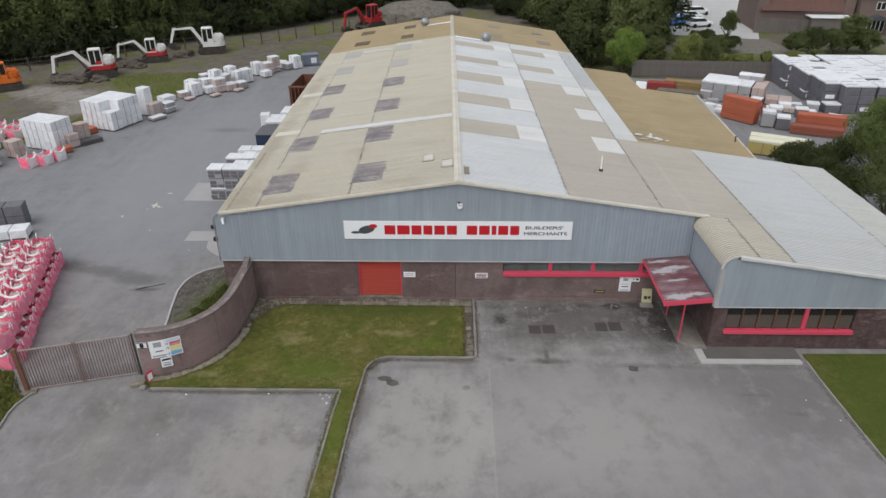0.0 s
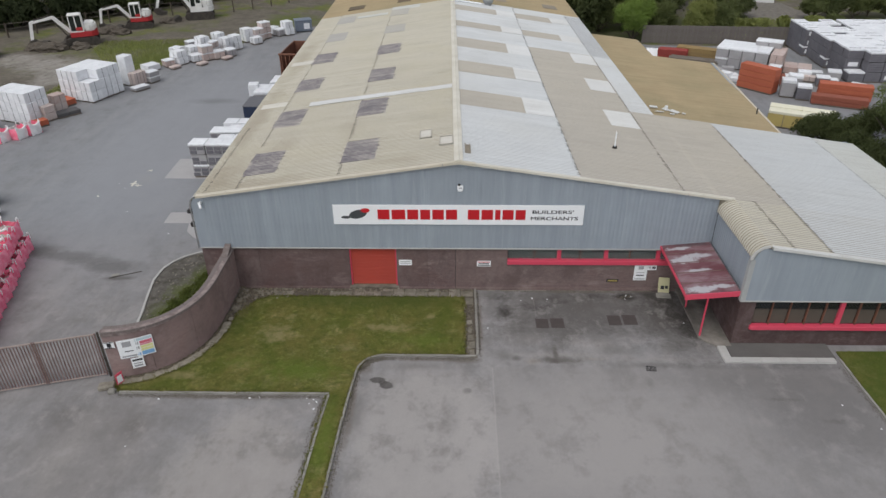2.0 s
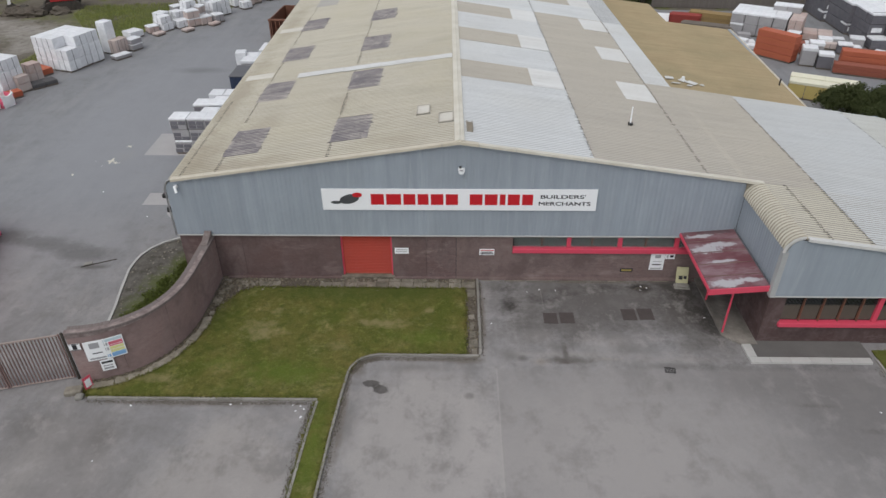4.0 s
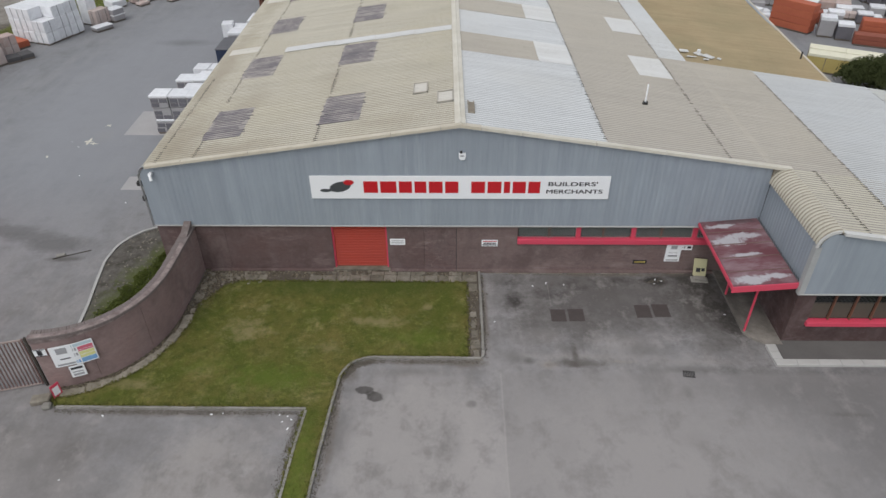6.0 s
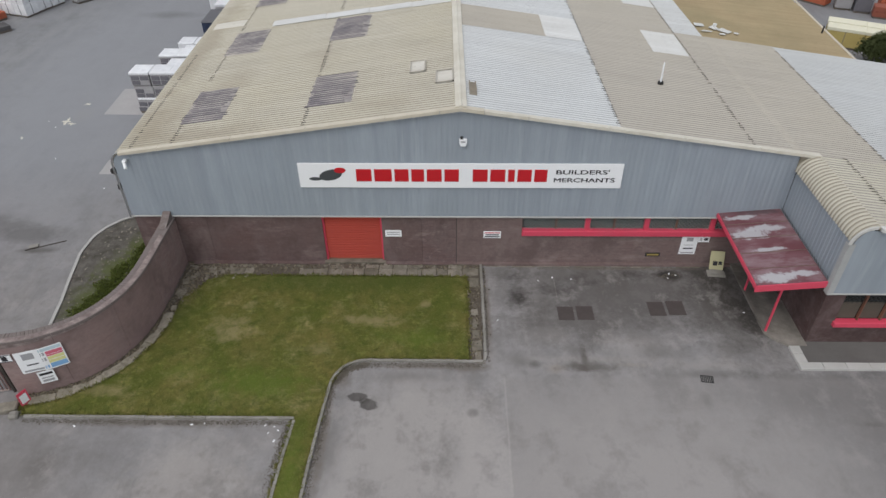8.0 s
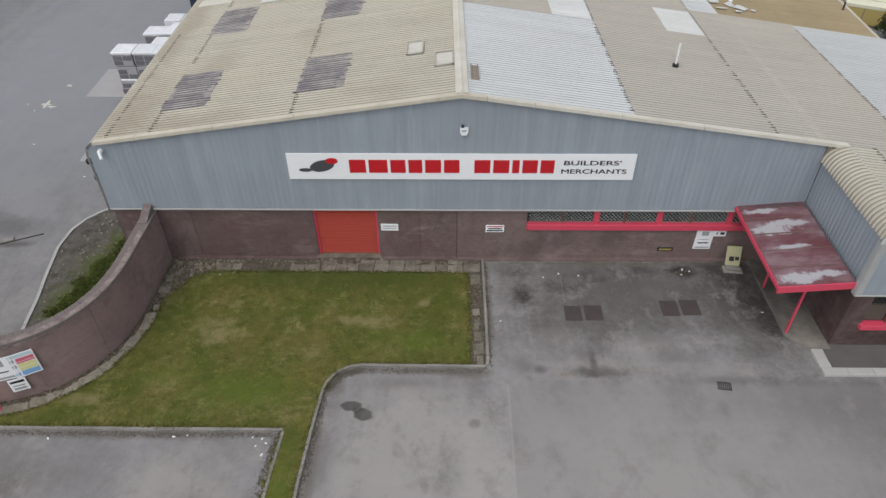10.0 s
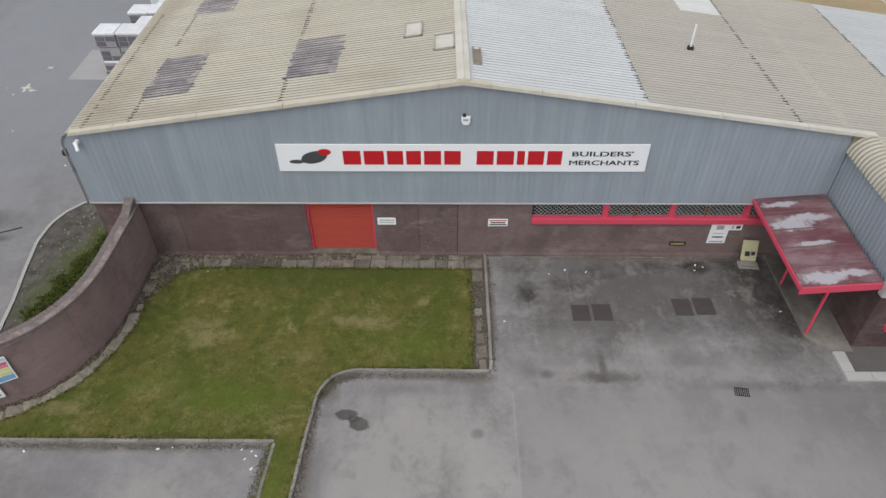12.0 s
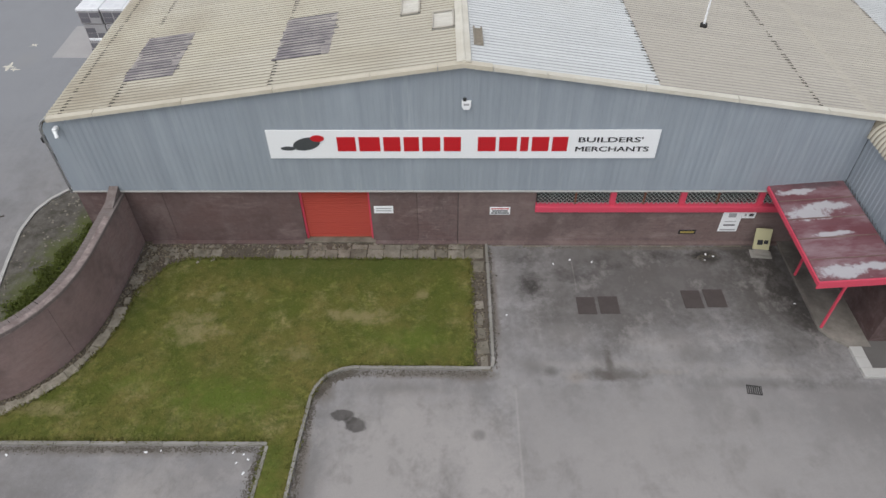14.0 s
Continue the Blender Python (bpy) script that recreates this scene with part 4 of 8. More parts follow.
            strip(x - d, x + 0.5 * d, -(k + 0.5) * PITCH, rng.uniform(0.03, 0.05), lift + 0.043)
    finish("lap_moss", M_GRIME_BLACK)


grime_and_shade()


def along(bm, x0, x1, y0, y1, lift, height, zf=roof_z):
    """A flat bar that follows the slope from x0 to x1."""
    n = 6
    rows = []
    for i in range(n + 1):
        x = x0 + (x1 - x0) * i / n
        z = zf(x) + lift
        rows.append([bm.verts.new((x + SKEW * y, y, zz)) for y, zz in ((y0, z), (y1, z), (y1, z + height), (y0, z + height))])
    for r0, r1 in zip(rows, rows[1:]):
        for k in range(4):
            bm.faces.new((r0[k], r0[(k + 1) % 4], r1[(k + 1) % 4], r1[k]))
    bm.faces.new(rows[0][::-1])
    bm.faces.new(rows[-1])
    bmesh.ops.recalc_face_normals(bm, faces=bm.faces)
    return bm


# ridge cap in lengths, with a flat wing to each side
for i in range(16):
    y0, y1 = -0.15 + 2.4 * i, 2.244 + 2.4 * i
    bm = bmesh.new()
    for x0, x1, lift in ((RIDGE_X, RIDGE_X - 0.21, 0.09), (RIDGE_X, RIDGE_X + 0.21, 0.09)):
        along(bm, x0, x1, y0, y1, lift, 0.03)
    tube(bm, [(RIDGE_X + SKEW * y, y, RIDGE_Z + 0.085) for y in (y0, y1)], 0.06, 10)
    part("ridge_cap", bm, M_RIDGE, roof)
for i in range(5):
    bm = bmesh.new()
    y0 = 38.4 + 2.5 * i
    for x1 in (RIDGE_X - 0.2, RIDGE_X + 0.2):
        along(bm, RIDGE_X, x1, y0, y0 + 2.49, 0.09, 0.03)
    part("ridge_cap", bm, M_ROOF, roof)
# white flashing across the left slope, and the two short ones by the ventilators
for x0, x1, dy in ((-9.05, -6.36, 0.12), (-6.34, -4.16, 0.06), (-4.14, -2.06, 0.0), (-2.04, -0.12, -0.08)):
    part("cross_flashing", along(bmesh.new(), x0, x1, 11.2 + dy, 11.9 + dy, 0.07, 0.025), M_ROOF_LIGHT, roof, "white flashing strip across the roof")
part("cross_flashing", along(bmesh.new(), 0.4, 2.9, 37.9, 38.4, 0.09, 0.06), M_WHITE, roof)
part("cross_flashing", along(bmesh.new(), -2.7, -0.1, 46.3, 46.7, 0.09, 0.06), M_WHITE, roof)
for x, y in ((3.5, 38.3), (-2.95, 46.7)):
    bm = bmesh.new()
    bmesh.ops.create_uvsphere(bm, u_segments=14, v_segments=8, radius=0.52, matrix=Matrix.Translation((x + SKEW * y, y, roof_z(x) + 0.52)) @ Matrix.Diagonal((1, 1, 0.85, 1)))
    tube(bm, [(x + SKEW * y, y, roof_z(x) - 0.05), (x + SKEW * y, y, roof_z(x) + 0.35)], 0.34, 14)
    part("ventilator", bm, M_STEEL, roof, "round galvanised roof ventilator")
# hatch frames beside the ridge
for x0, x1, y0, y1, mat in ((-1.86, -1.22, 3.3, 4.38, M_ROOF_PALE), (-0.82, -0.12, 2.05, 3.18, M_ROOF_PALE), (0.44, 0.72, 1.0, 2.05, M_ROOF_DULL)):
    hatch = lay(min(x0, x1, key=abs), max(x0, x1, key=abs), y0, y1, mat, 0.075)
    bm = bmesh.new()
    for a, b, c, d in ((x0, x0 + 0.05, y0, y1), (x1 - 0.05, x1, y0, y1)):
        along(bm, a, b, c, d, 0.1, 0.03)
    if mat is M_ROOF_PALE:
        along(bm, x0, x1, y0, y0 + 0.05, 0.1, 0.03)
        along(bm, x0, x1, y1 - 0.05, y1, 0.1, 0.03)
    part("hatch_frame", bm, M_ROOF_BROWN if mat is M_ROOF_PALE else M_ROOF_DULL, hatch)
# flue pipe
flue = bmesh.new()
fx, fy = 8.4, 4.45
tube(flue, [(fx, fy, roof_z(fx) - 0.05), (fx, fy, roof_z(fx) + 0.95)], 0.036, 10)
part("flue_pipe", flue, M_WHITE, roof, "slim white flue pipe")
bm = bmesh.new()
tube(bm, [(fx, fy, roof_z(fx) + 0.02), (fx, fy, roof_z(fx) + 0.14)], 0.12, 12)
part("flue_collar", bm, M_BLACK, roof)
# scraps of broken sheet at the foot of the lean-to
for x, y, sx, sy, a in ((13.2, 14.9, 0.35, 0.25, 20), (14.0, 14.7, 0.25, 0.25, -30), (14.5, 14.4, 0.4, 0.25, -25), (13.4, 14.0, 0.35, 0.08, 4), (14.2, 13.8, 0.22, 0.1, 10), (15.1, 14.2, 0.15, 0.1, -20)):
    out = [(-sx, -sy * 0.6), (sx * 0.6, -sy), (sx, sy * 0.3), (-sx * 0.4, sy)]
    bm = slab(bmesh.new(), out, 0.0, 0.03)
    bmesh.ops.transform(bm, matrix=pose(x, y, lean_z(x) + 0.07, 3, 7, a), verts=bm.verts)
    part("broken_sheet", bm, M_ROOF_LIGHT, roof)
part("vent_cap", tube(bmesh.new(), [(14.05, 14.75, lean_z(14.05)), (14.05, 14.75, lean_z(14.05) + 0.28)], 0.1, 10), M_WHITE, roof, "small white vent cap")
part("vent_stub", tube(bmesh.new(), [(20.9, 16.4, 3.6), (20.9, 16.4, 4.1)], 0.05, 8), M_BLACK, roof)


def ribbed(bm, x0, x1, z0, top, y, pitch=0.2, depth=0.008, m=None):
    """Ribbed metal sheet in the plane of x and z, with a top edge given by top(x)."""
    n = round((x1 - x0) / pitch)
    xs = []
    for i in range(n):
        a = x0 + (x1 - x0) * i / n
        p = (x1 - x0) / n
        xs += [(a, 0), (a + 0.42 * p, 0), (a + 0.52 * p, 1), (a + 0.9 * p, 1)]
    xs.append((x1, 0))
    cols = []
    for x, k in xs:
        pts = [Vector((x, y + depth * k, z0)), Vector((x, y + depth * k, top(x)))]
        if m is not None:
            pts = [m @ p for p in pts]
        cols.append([bm.verts.new(p) for p in pts])
    for a, b in zip(cols, cols[1:]):
        bm.faces.new((a[0], b[0], b[1], a[1]))
    return bm


wall = part("front_wall", boxed(-12.9, 12.6, 0.02, 0.25, 2.52, 4.9), M_STEEL, warehouse, "blue-grey ribbed metal cladding above brown brick")
for i in range(9):
    x0, x1 = -12.4 + i * 25.05 / 9, -12.4 + (i + 1) * 25.05 / 9
    part("cladding_sheet", ribbed(bmesh.new(), x0, x1, 2.5, lambda x: roof_z(x) - 0.03, -0.1 + (0.004 if i % 2 else 0)), M_CLAD, wall)
# the rounded left corner of the front
outline = [(-12.93, 2.5), (-12.4, 2.5), (-12.4, roof_z(-12.4) - 0.03)]
outline += [(-12.43 - 0.5 * math.sin(a * math.pi / 12), roof_z(-12.43) - 0.53 + 0.5 * math.cos(a * math.pi / 12)) for a in range(7)]
part("cladding_sheet", plate(bmesh.new(), outline, 0.1, pose(0, -0.1, 0)), M_CLAD, wall)
bm = bmesh.new()
path = [(-12.98, -0.13, 2.45)] + [(-12.45 - 0.53 * math.cos(a * math.pi / 12), -0.13, roof_z(-12.43) - 0.5 + 0.53 * math.sin(a * math.pi / 12)) for a in range(6)]
tube(bm, path, 0.035, 6)
part("corner_trim", bm, M_STEEL, wall)
part("drip_trim", boxed(-12.95, 12.6, -0.125, -0.085, 2.44, 2.5, 0.008), M_KERB_LIGHT, wall, "pale drip flashing under the cladding")
# verge flashing in lengths with open joints
for x0, x1 in ((-12.6, -11.1), (-11.08, -8.3), (-8.28, -5.5), (-5.48, -2.6), (-2.58, -0.65), (0.95, 2.5), (2.52, 5.4), (5.42, 8.2), (8.22, 11.0), (11.02, 13.3)):
    part("verge_flashing", along(bmesh.new(), x0, x1, -0.24, -0.02, -0.06, 0.12), M_VERGE if x0 < 0 else M_RIDGE, roof)
bm = bmesh.new()
along(bm, -0.63, RIDGE_X, -0.25, -0.02, -0.06, 0.13)
along(bm, RIDGE_X, 0.93, -0.25, -0.02, -0.06, 0.13)
part("verge_flashing", bm, M_VERGE, roof)
# left eave: sheets roll over to the long wall
bm = bmesh.new()
n = round((BACK + 0.12) / PITCH * 4)
rows = []
for i in range(n + 1):
    y = -0.12 + (BACK + 0.12) * i / n
    w = 0.5 * WAVE * math.cos(2 * math.pi * y / PITCH)
    rows.append([bm.verts.new((-12.45 - (0.5 + w) * math.sin(a * math.pi / 8) + SKEW * y, y, roof_z(-12.45) - 0.5 + (0.5 + w) * math.cos(a * math.pi / 8))) for a in range(5)])
for a, b in zip(rows, rows[1:]):
    for k in range(4):
        bm.faces.new((a[k], a[k + 1], b[k + 1], b[k]))
part("eave_roll", bm, M_ROOF, roof)


def long_wall(x, y0, y1, z0, z1, t=0.2, skew=SKEW):
    bm = bmesh.new()
    slab(bm, [(x + skew * y0, y0), (x + t + skew * y0, y0), (x + t + skew * y1, y1), (x + skew * y1, y1)], z0, z1)
    return bm


part("side_wall", long_wall(-12.95, 0.02, BACK, 2.5, 4.75), M_CLAD, warehouse)
part("side_plinth", long_wall(-12.9, 0.22, BACK, 0, 2.5, 0.25), M_BRICK, warehouse)
part("side_wall", long_wall(12.4, 12.2, BACK, 0, 5.2), M_CLAD, warehouse)
bm = bmesh.new()
plate(bm, [(-12.75, 0), (12.5, 0), (12.5, roof_z(12.5) - 0.08), (RIDGE_X, RIDGE_Z - 0.08), (-12.75, roof_z(-12.75) - 0.08)], 0.2, pose(SKEW * BACK, BACK - 0.3, 0))
part("back_wall", bm, M_CLAD, warehouse)
# brick base of the front, in lengths with movement joints; the shutter and the window band are left open
plinth = part("brick_plinth", boxed(-12.9, -11.5, 0.0, 0.25, 0, 2.46), M_BRICK, warehouse, "dark brown brick base wall")
for x0, x1, z0, z1, y in ((-11.48, -10.05, 0, 2.46, 0.0), (-10.04, -5.42, 0, 2.46, 0.006), (-3.02, -1.42, 0, 2.46, 0.0), (-1.41, -0.02, 0, 2.46, 0.006), (0.0, 2.62, 0, 2.46, -0.03), (2.62, 11.0, 0, 1.52, -0.03), (11.0, 12.7, 0, 2.46, -0.03), (-5.42, -3.02, 0, 0.14, -0.02)):
    part("brick_panel", boxed(x0, x1, y, 0.25, z0, z1), M_BRICK if x0 < -0.01 else M_BRICK_PALE, plinth)
part("joint_cover", boxed(-0.022, 0.002, -0.01, 0.1, 0, 2.44), M_BLACK, plinth)
# stepped footing course that the wall stands on, with a pale mortar fillet along the asphalt
for x0, x1 in ((-11.0, -8.0), (-7.99, -5.5), (-2.96, -0.02), (0.0, 1.05), (1.06, 4.6), (4.61, 8.0), (8.01, 11.34)):
    part("footing_course", boxed(x0, x1, -0.17, -0.004, 0.0, 0.12, 0.01), M_BRICK if x0 < -0.01 else M_BRICK_PALE, plinth)
for x0, x1, w in ((1.2, 2.1, 0.05), (2.3, 3.3, 0.07), (3.35, 4.7, 0.04), (4.9, 6.2, 0.06), (6.4, 7.1, 0.04), (7.2, 8.1, 0.07), (9.1, 10.1, 0.05)):
    part("mortar_fillet", boxed(x0, x1, -0.172 - w, -0.172, 0.0, 0.03, 0.012), M_SLAB, plinth, "broken mortar fillet")
# roller shutter
door = part("roller_shutter", boxed(-5.42, -3.02, 0.16, 0.2, 0.14, 2.46), M_SHUTTER, warehouse, "closed orange-red roller shutter door")
me = None
for i in range(26):
    z = 0.15 + i * 0.0885
    if me is None:
        first = part("slat", boxed(-5.36, -3.08, 0.115, 0.16, 0, 0.082, 0.012), M_SHUTTER, door)
        first.location.z = z
        me = first.data
    else:
        share("slat", me, door, (0, 0, z))
for x0, x1 in ((-5.42, -5.35), (-3.09, -3.02)):
    part("guide_rail", boxed(x0, x1, 0.06, 0.17, 0.14, 2.46), M_RED, door)
part("threshold", boxed(-5.5, -2.95, -0.12, 0.16, 0.08, 0.15, 0.01), M_SLAB, door)
part("bottom_bar", boxed(-5.36, -3.08, 0.105, 0.17, 0.14, 0.2, 0.01), M_RUST, door)


def grille(bm, x0, x1, z0, z1, y, step=0.15, r=0.009):
    """Diamond mesh of flat bars clipped to the opening."""
    w, h = x1 - x0, z1 - z0
    k = -math.ceil(h / step) * step
    while k < w:
        for s in (1, -1):
            a0, a1 = max(0.0, k), min(w, k + h)
            if a1 > a0 + 0.02:
                p = [(x0 + a, y, z0 + (a - k) if s > 0 else z1 - (a - k)) for a in (a0, a1)]
                tube(bm, p, r, 4)
        k += step
    return bm


def window_band(parent, x0, x1, z0, z1, y, mains, minors, blind):
    """A strip of windows: glass behind, mesh in front, red uprights and sill."""
    win = part("window", boxed(x0, x1, y + 0.12, y + 0.14, z0, z1), M_GLASS_DARK, parent, "strip window with red frame and security mesh")
    edges = [x0, *sorted(mains + minors), x1]
    if blind:
        for a, b in zip(edges, edges[1:]):
            part("blind", boxed(a + 0.06, b - 0.06, y + 0.1, y + 0.115, z0 + 0.04, z0 + 0.62 * (z1 - z0)), M_BLIND, win)
    for a, b in zip(edges, edges[1:]):
        lo = z0 + (0.62 * (z1 - z0) if blind else 0.0)
        part("grille", grille(bmesh.new(), a + 0.03, b - 0.03, lo, z1, y + 0.05), M_BLACK if blind else M_GRILLE, win)
    for x in mains:
        part("mullion", boxed(x - 0.1, x + 0.1, y - 0.02, y + 0.12, z0, z1, 0.01), M_RED, win)
    for x in minors:
        w = 0.022
        part("mullion", boxed(x - w, x + w, y, y + 0.12, z0, z1, 0.008), M_RUST, win)
    return win


band = window_band(warehouse, 2.66, 10.95, 1.8, 2.46, 0.0, [5.22, 7.58, 10.2], [3.97, 6.29, 8.77], False)
part("sill", boxed(2.62, 10.95, -0.12, 0.14, 1.54, 1.8, 0.015), M_RED, band, "deep red painted sill")
# ---- the wing ----
wing = part("wing", boxed(WING_X + 0.1, WING_R - 0.2, WING_Y + 0.15, WING_Y + 0.25, 2.45, 3.2), M_STEEL, warehouse, "low front wing with rounded roof edge and strip window")
for i in range(5):
    x0 = 13.15 + i * (WING_R - 13.15) / 5
    x1 = 13.15 + (i + 1) * (WING_R - 13.15) / 5
    part("cladding_sheet", ribbed(bmesh.new(), x0, x1, 2.5, lambda x: roof_z(x) - 0.1, WING_Y - 0.1, 0.2, 0.002), M_CLAD, wing)
R = 0.62
ztop = roof_z(13.2) - 0.02
outline = [(WING_X - 0.07, 2.5), (13.15, 2.5), (13.15, roof_z(13.15) - 0.08)] + [(13.2 - R * math.sin(a * math.pi / 14), ztop - R + R * math.cos(a * math.pi / 14)) for a in range(1, 8)]
part("cladding_sheet", plate(bmesh.new(), outline, 0.05, pose(0, WING_Y - 0.1, 0)), M_CLAD, wing)
side = ribbed(bmesh.new(), 0.0, -WING_Y - 0.02, 2.5, lambda x: ztop - R + 0.14, 0.0, 0.2, 0.012, Matrix.Translation((WING_X, -0.1, 0)) @ Matrix.Rotation(radians(-90), 4, "Z"))
part("cladding_sheet", side, M_CLAD, wing)
bm = bmesh.new()
rows = []
for y in profile_ys(WING_F, -0.05):
    w = corrugation(y)
    rows.append([bm.verts.new((13.25 + SKEW * y - (R + 0.05 + w) * math.sin(a * math.pi / 16), y, ztop - R + (R + 0.05 + w) * math.cos(a * math.pi / 16))) for a in range(9)])
for a, b in zip(rows, rows[1:]):
    for k in range(8):
        bm.faces.new((a[k], a[k + 1], b[k + 1], b[k]))
for f in bm.faces:
    f.smooth = True
rounded = part("rounded_sheet", bm, M_ROOF, wing, "curved beige corrugated sheet")
# strips in the curved sheet's valleys: rib shade painted in, with grime
verts, faces = [], []
low = corrugation(0.5 * PITCH)
for k in range(25):
    y = -(k + 0.5) * PITCH
    i = len(verts)
    for a in range(9):
        r = R + 0.05 + low + 0.03
        for s in (-0.034, 0.034):
            verts.append((13.25 + SKEW * y - r * math.sin(a * math.pi / 16), y + s, ztop - R + r * math.cos(a * math.pi / 16)))
    faces += [(i + 2 * a, i + 2 * a + 1, i + 2 * a + 3, i + 2 * a + 2) for a in range(8)]
part("valley_grime", from_arrays("valley_grime", verts, faces), M_GRIME_SHADE, rounded)["kind"] = "stuff"
outline = [(12.6, ztop - R), (13.3, ztop - R), (13.3, roof_z(13.3) - 0.02), (12.6, roof_z(12.6) - 0.02)]
part("end_closer", plate(bmesh.new(), outline, 0.08, pose(0, -0.14, 0)), M_EDGING, wing, "mossy closing piece between the two roofs")
# broad flat flashing round the corner
bm = boxed(WING_X - 0.1, WING_X + 0.1, WING_Y - 0.118, WING_Y - 0.104, 2.5, ztop - R, 0.003)
box(bm, WING_X - 0.125, WING_X - 0.106, WING_Y - 0.118, WING_Y + 0.1, 2.5, ztop - R, 0.003)
part("corner_flashing", bm, M_FLASH, wing, "broad pale corner flashing")
bm = bmesh.new()
arc = [a * math.pi / 20 for a in range(11)]
out = [(13.22 - (R + 0.1) * math.cos(a), ztop - R + (R + 0.1) * math.sin(a)) for a in arc]
out += [(13.22 - (R - 0.02) * math.cos(a), ztop - R + (R - 0.02) * math.sin(a)) for a in reversed(arc)]
plate(bm, out, 0.03, pose(0, WING_Y - 0.135, 0))
part("corner_flashing", bm, M_FLASH_WHITE, wing)
for x0, x1 in ((13.24, 16.2), (16.22, 19.9), (19.92, 23.0), (23.02, WING_R)):
    part("verge_flashing", along(bmesh.new(), x0, x1, WING_Y - 0.24, WING_Y - 0.02, -0.07, 0.12), M_FLASH_WHITE, wing)
part("drip_trim", boxed(WING_X - 0.1, WING_R, WING_Y - 0.13, WING_Y - 0.085, 2.49, 2.54, 0.008), M_KERB_LIGHT, wing)
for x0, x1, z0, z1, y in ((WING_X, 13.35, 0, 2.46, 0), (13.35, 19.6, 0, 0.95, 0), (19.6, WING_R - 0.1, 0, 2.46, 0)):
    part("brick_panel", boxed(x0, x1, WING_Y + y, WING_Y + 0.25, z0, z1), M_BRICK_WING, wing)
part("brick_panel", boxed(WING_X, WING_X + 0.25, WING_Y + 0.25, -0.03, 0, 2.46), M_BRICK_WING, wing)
part("side_wall", boxed(WING_R - 0.3, WING_R - 0.1, WING_Y, 12.1, 0, 3.3), M_CLAD, wing)
part("back_wall", boxed(12.4, WING_R - 0.1, 12.0, 12.2, 0, 3.3), M_CLAD, wing)
wband = window_band(wing, 13.35, 19.6, 1.17, 2.46, WING_Y, [17.2], [14.13, 14.93, 15.73, 16.5, 18.0, 18.8], True)
part("sill", boxed(13.3, 19.65, WING_Y - 0.14, WING_Y + 0.14, 0.95, 1.16, 0.015), M_RED, wband, "deep red painted sill")
# lean-to walls
part("lean_to_wall", slab(bmesh.new(), [(20.95, 12.4), (21.1, 12.4), (22.2, 29.8), (22.05, 29.8)], 0, 3.55), M_CLAD, warehouse)
part("lean_to_wall", boxed(12.5, 17.0, 35.2, 35.4, 0, 4.1), M_CLAD, warehouse)
part("gutter", tube(bmesh.new(), [(21.05, 12.3, 3.62), (22.35, 30.0, 3.42)], 0.09, 6), M_VERGE, warehouse, "pale eaves gutter")
# fixtures on the front
alarm = bmesh.new()
plate(alarm, [(0.06, 5.98), (0.34, 5.98), (0.34, 5.82), (0.28, 5.7), (0.12, 5.7), (0.06, 5.82)], 0.09, pose(0, -0.2, 0))
ob = part("alarm_box", alarm, M_WHITE, warehouse, "white burglar alarm box")
part("marking", boxed(0.12, 0.28, -0.206, -0.2, 5.85, 5.91), M_INK_GREY, ob)
part("alarm_bracket", boxed(0.1, 0.2, -0.18, -0.1, 5.98, 6.06), M_BLACK, ob)
bm = boxed(-12.5, -12.36, -0.32, -0.1, 4.98, 5.1, 0.02)
tube(bm, [(-12.42, -0.3, 5.0), (-12.36, -0.42, 4.85)], 0.06, 8)
part("floodlight", bm, M_WHITE, warehouse, "small white floodlight")
bm = boxed(-13.35, -13.0, 0.3, 0.5, 3.42, 3.66, 0.03)
part("wall_lamp", bm, M_BLACK, warehouse, "black bulkhead lamp")
part("wall_lamp", boxed(-13.3, -13.0, 0.1, 0.3, 4.28, 4.48, 0.03), M_BLACK, warehouse, "black bulkhead lamp")

# ---- kerbs, lawn, paving ----
def wall_line(n=28):
    """Centre line of the curved garden wall, from the front of the warehouse to the gate."""
    pts = [(-11.48, -0.02), (-11.48, -1.3), (-11.48, -2.4)]
    for i in range(1, n + 1):
        a = i / n * radians(82)
        e = 2 / 2.35
        pts.append((-15.6 + 4.12 * math.cos(a) ** e, -2.5 - 4.55 * math.sin(a) ** e))
    return pts


def offset_line(pts, d):
    out = []
    for i, p in enumerate(pts):
        a, b = Vector(pts[max(i - 1, 0)]), Vector(pts[min(i + 1, len(pts) - 1)])
        t = (b - a).normalized()
        out.append((p[0] - t.y * d, p[1] + t.x * d))
    return out


def ribbon(bm, pts, width, z0, z1):
    """A bar of that width and height along a line on the ground; z1 may be a list of heights."""
    tops = z1 if isinstance(z1, list) else [z1] * len(pts)
    l, r = offset_line(pts, width / 2), offset_line(pts, -width / 2)
    rows = [[bm.verts.new((*a, z0)), bm.verts.new((*a, h)), bm.verts.new((*b, h)), bm.verts.new((*b, z0))] for a, b, h in zip(l, r, tops)]
    for p, q in zip(rows, rows[1:]):
        for k in range(4):
            bm.faces.new((p[k], p[(k + 1) % 4], q[(k + 1) % 4], q[k]))
    bm.faces.new(rows[0][::-1])
    bm.faces.new(rows[-1])
    bmesh.ops.recalc_face_normals(bm, faces=bm.faces)
    return bm


WALL = wall_line()


def wall_top(i):
    """Height of the brickwork under the coping: the wall climbs a little towards the gate."""
    return 2.3 + 0.17 * max(0.0, (i - 9) / (len(WALL) - 10)) ** 1.2


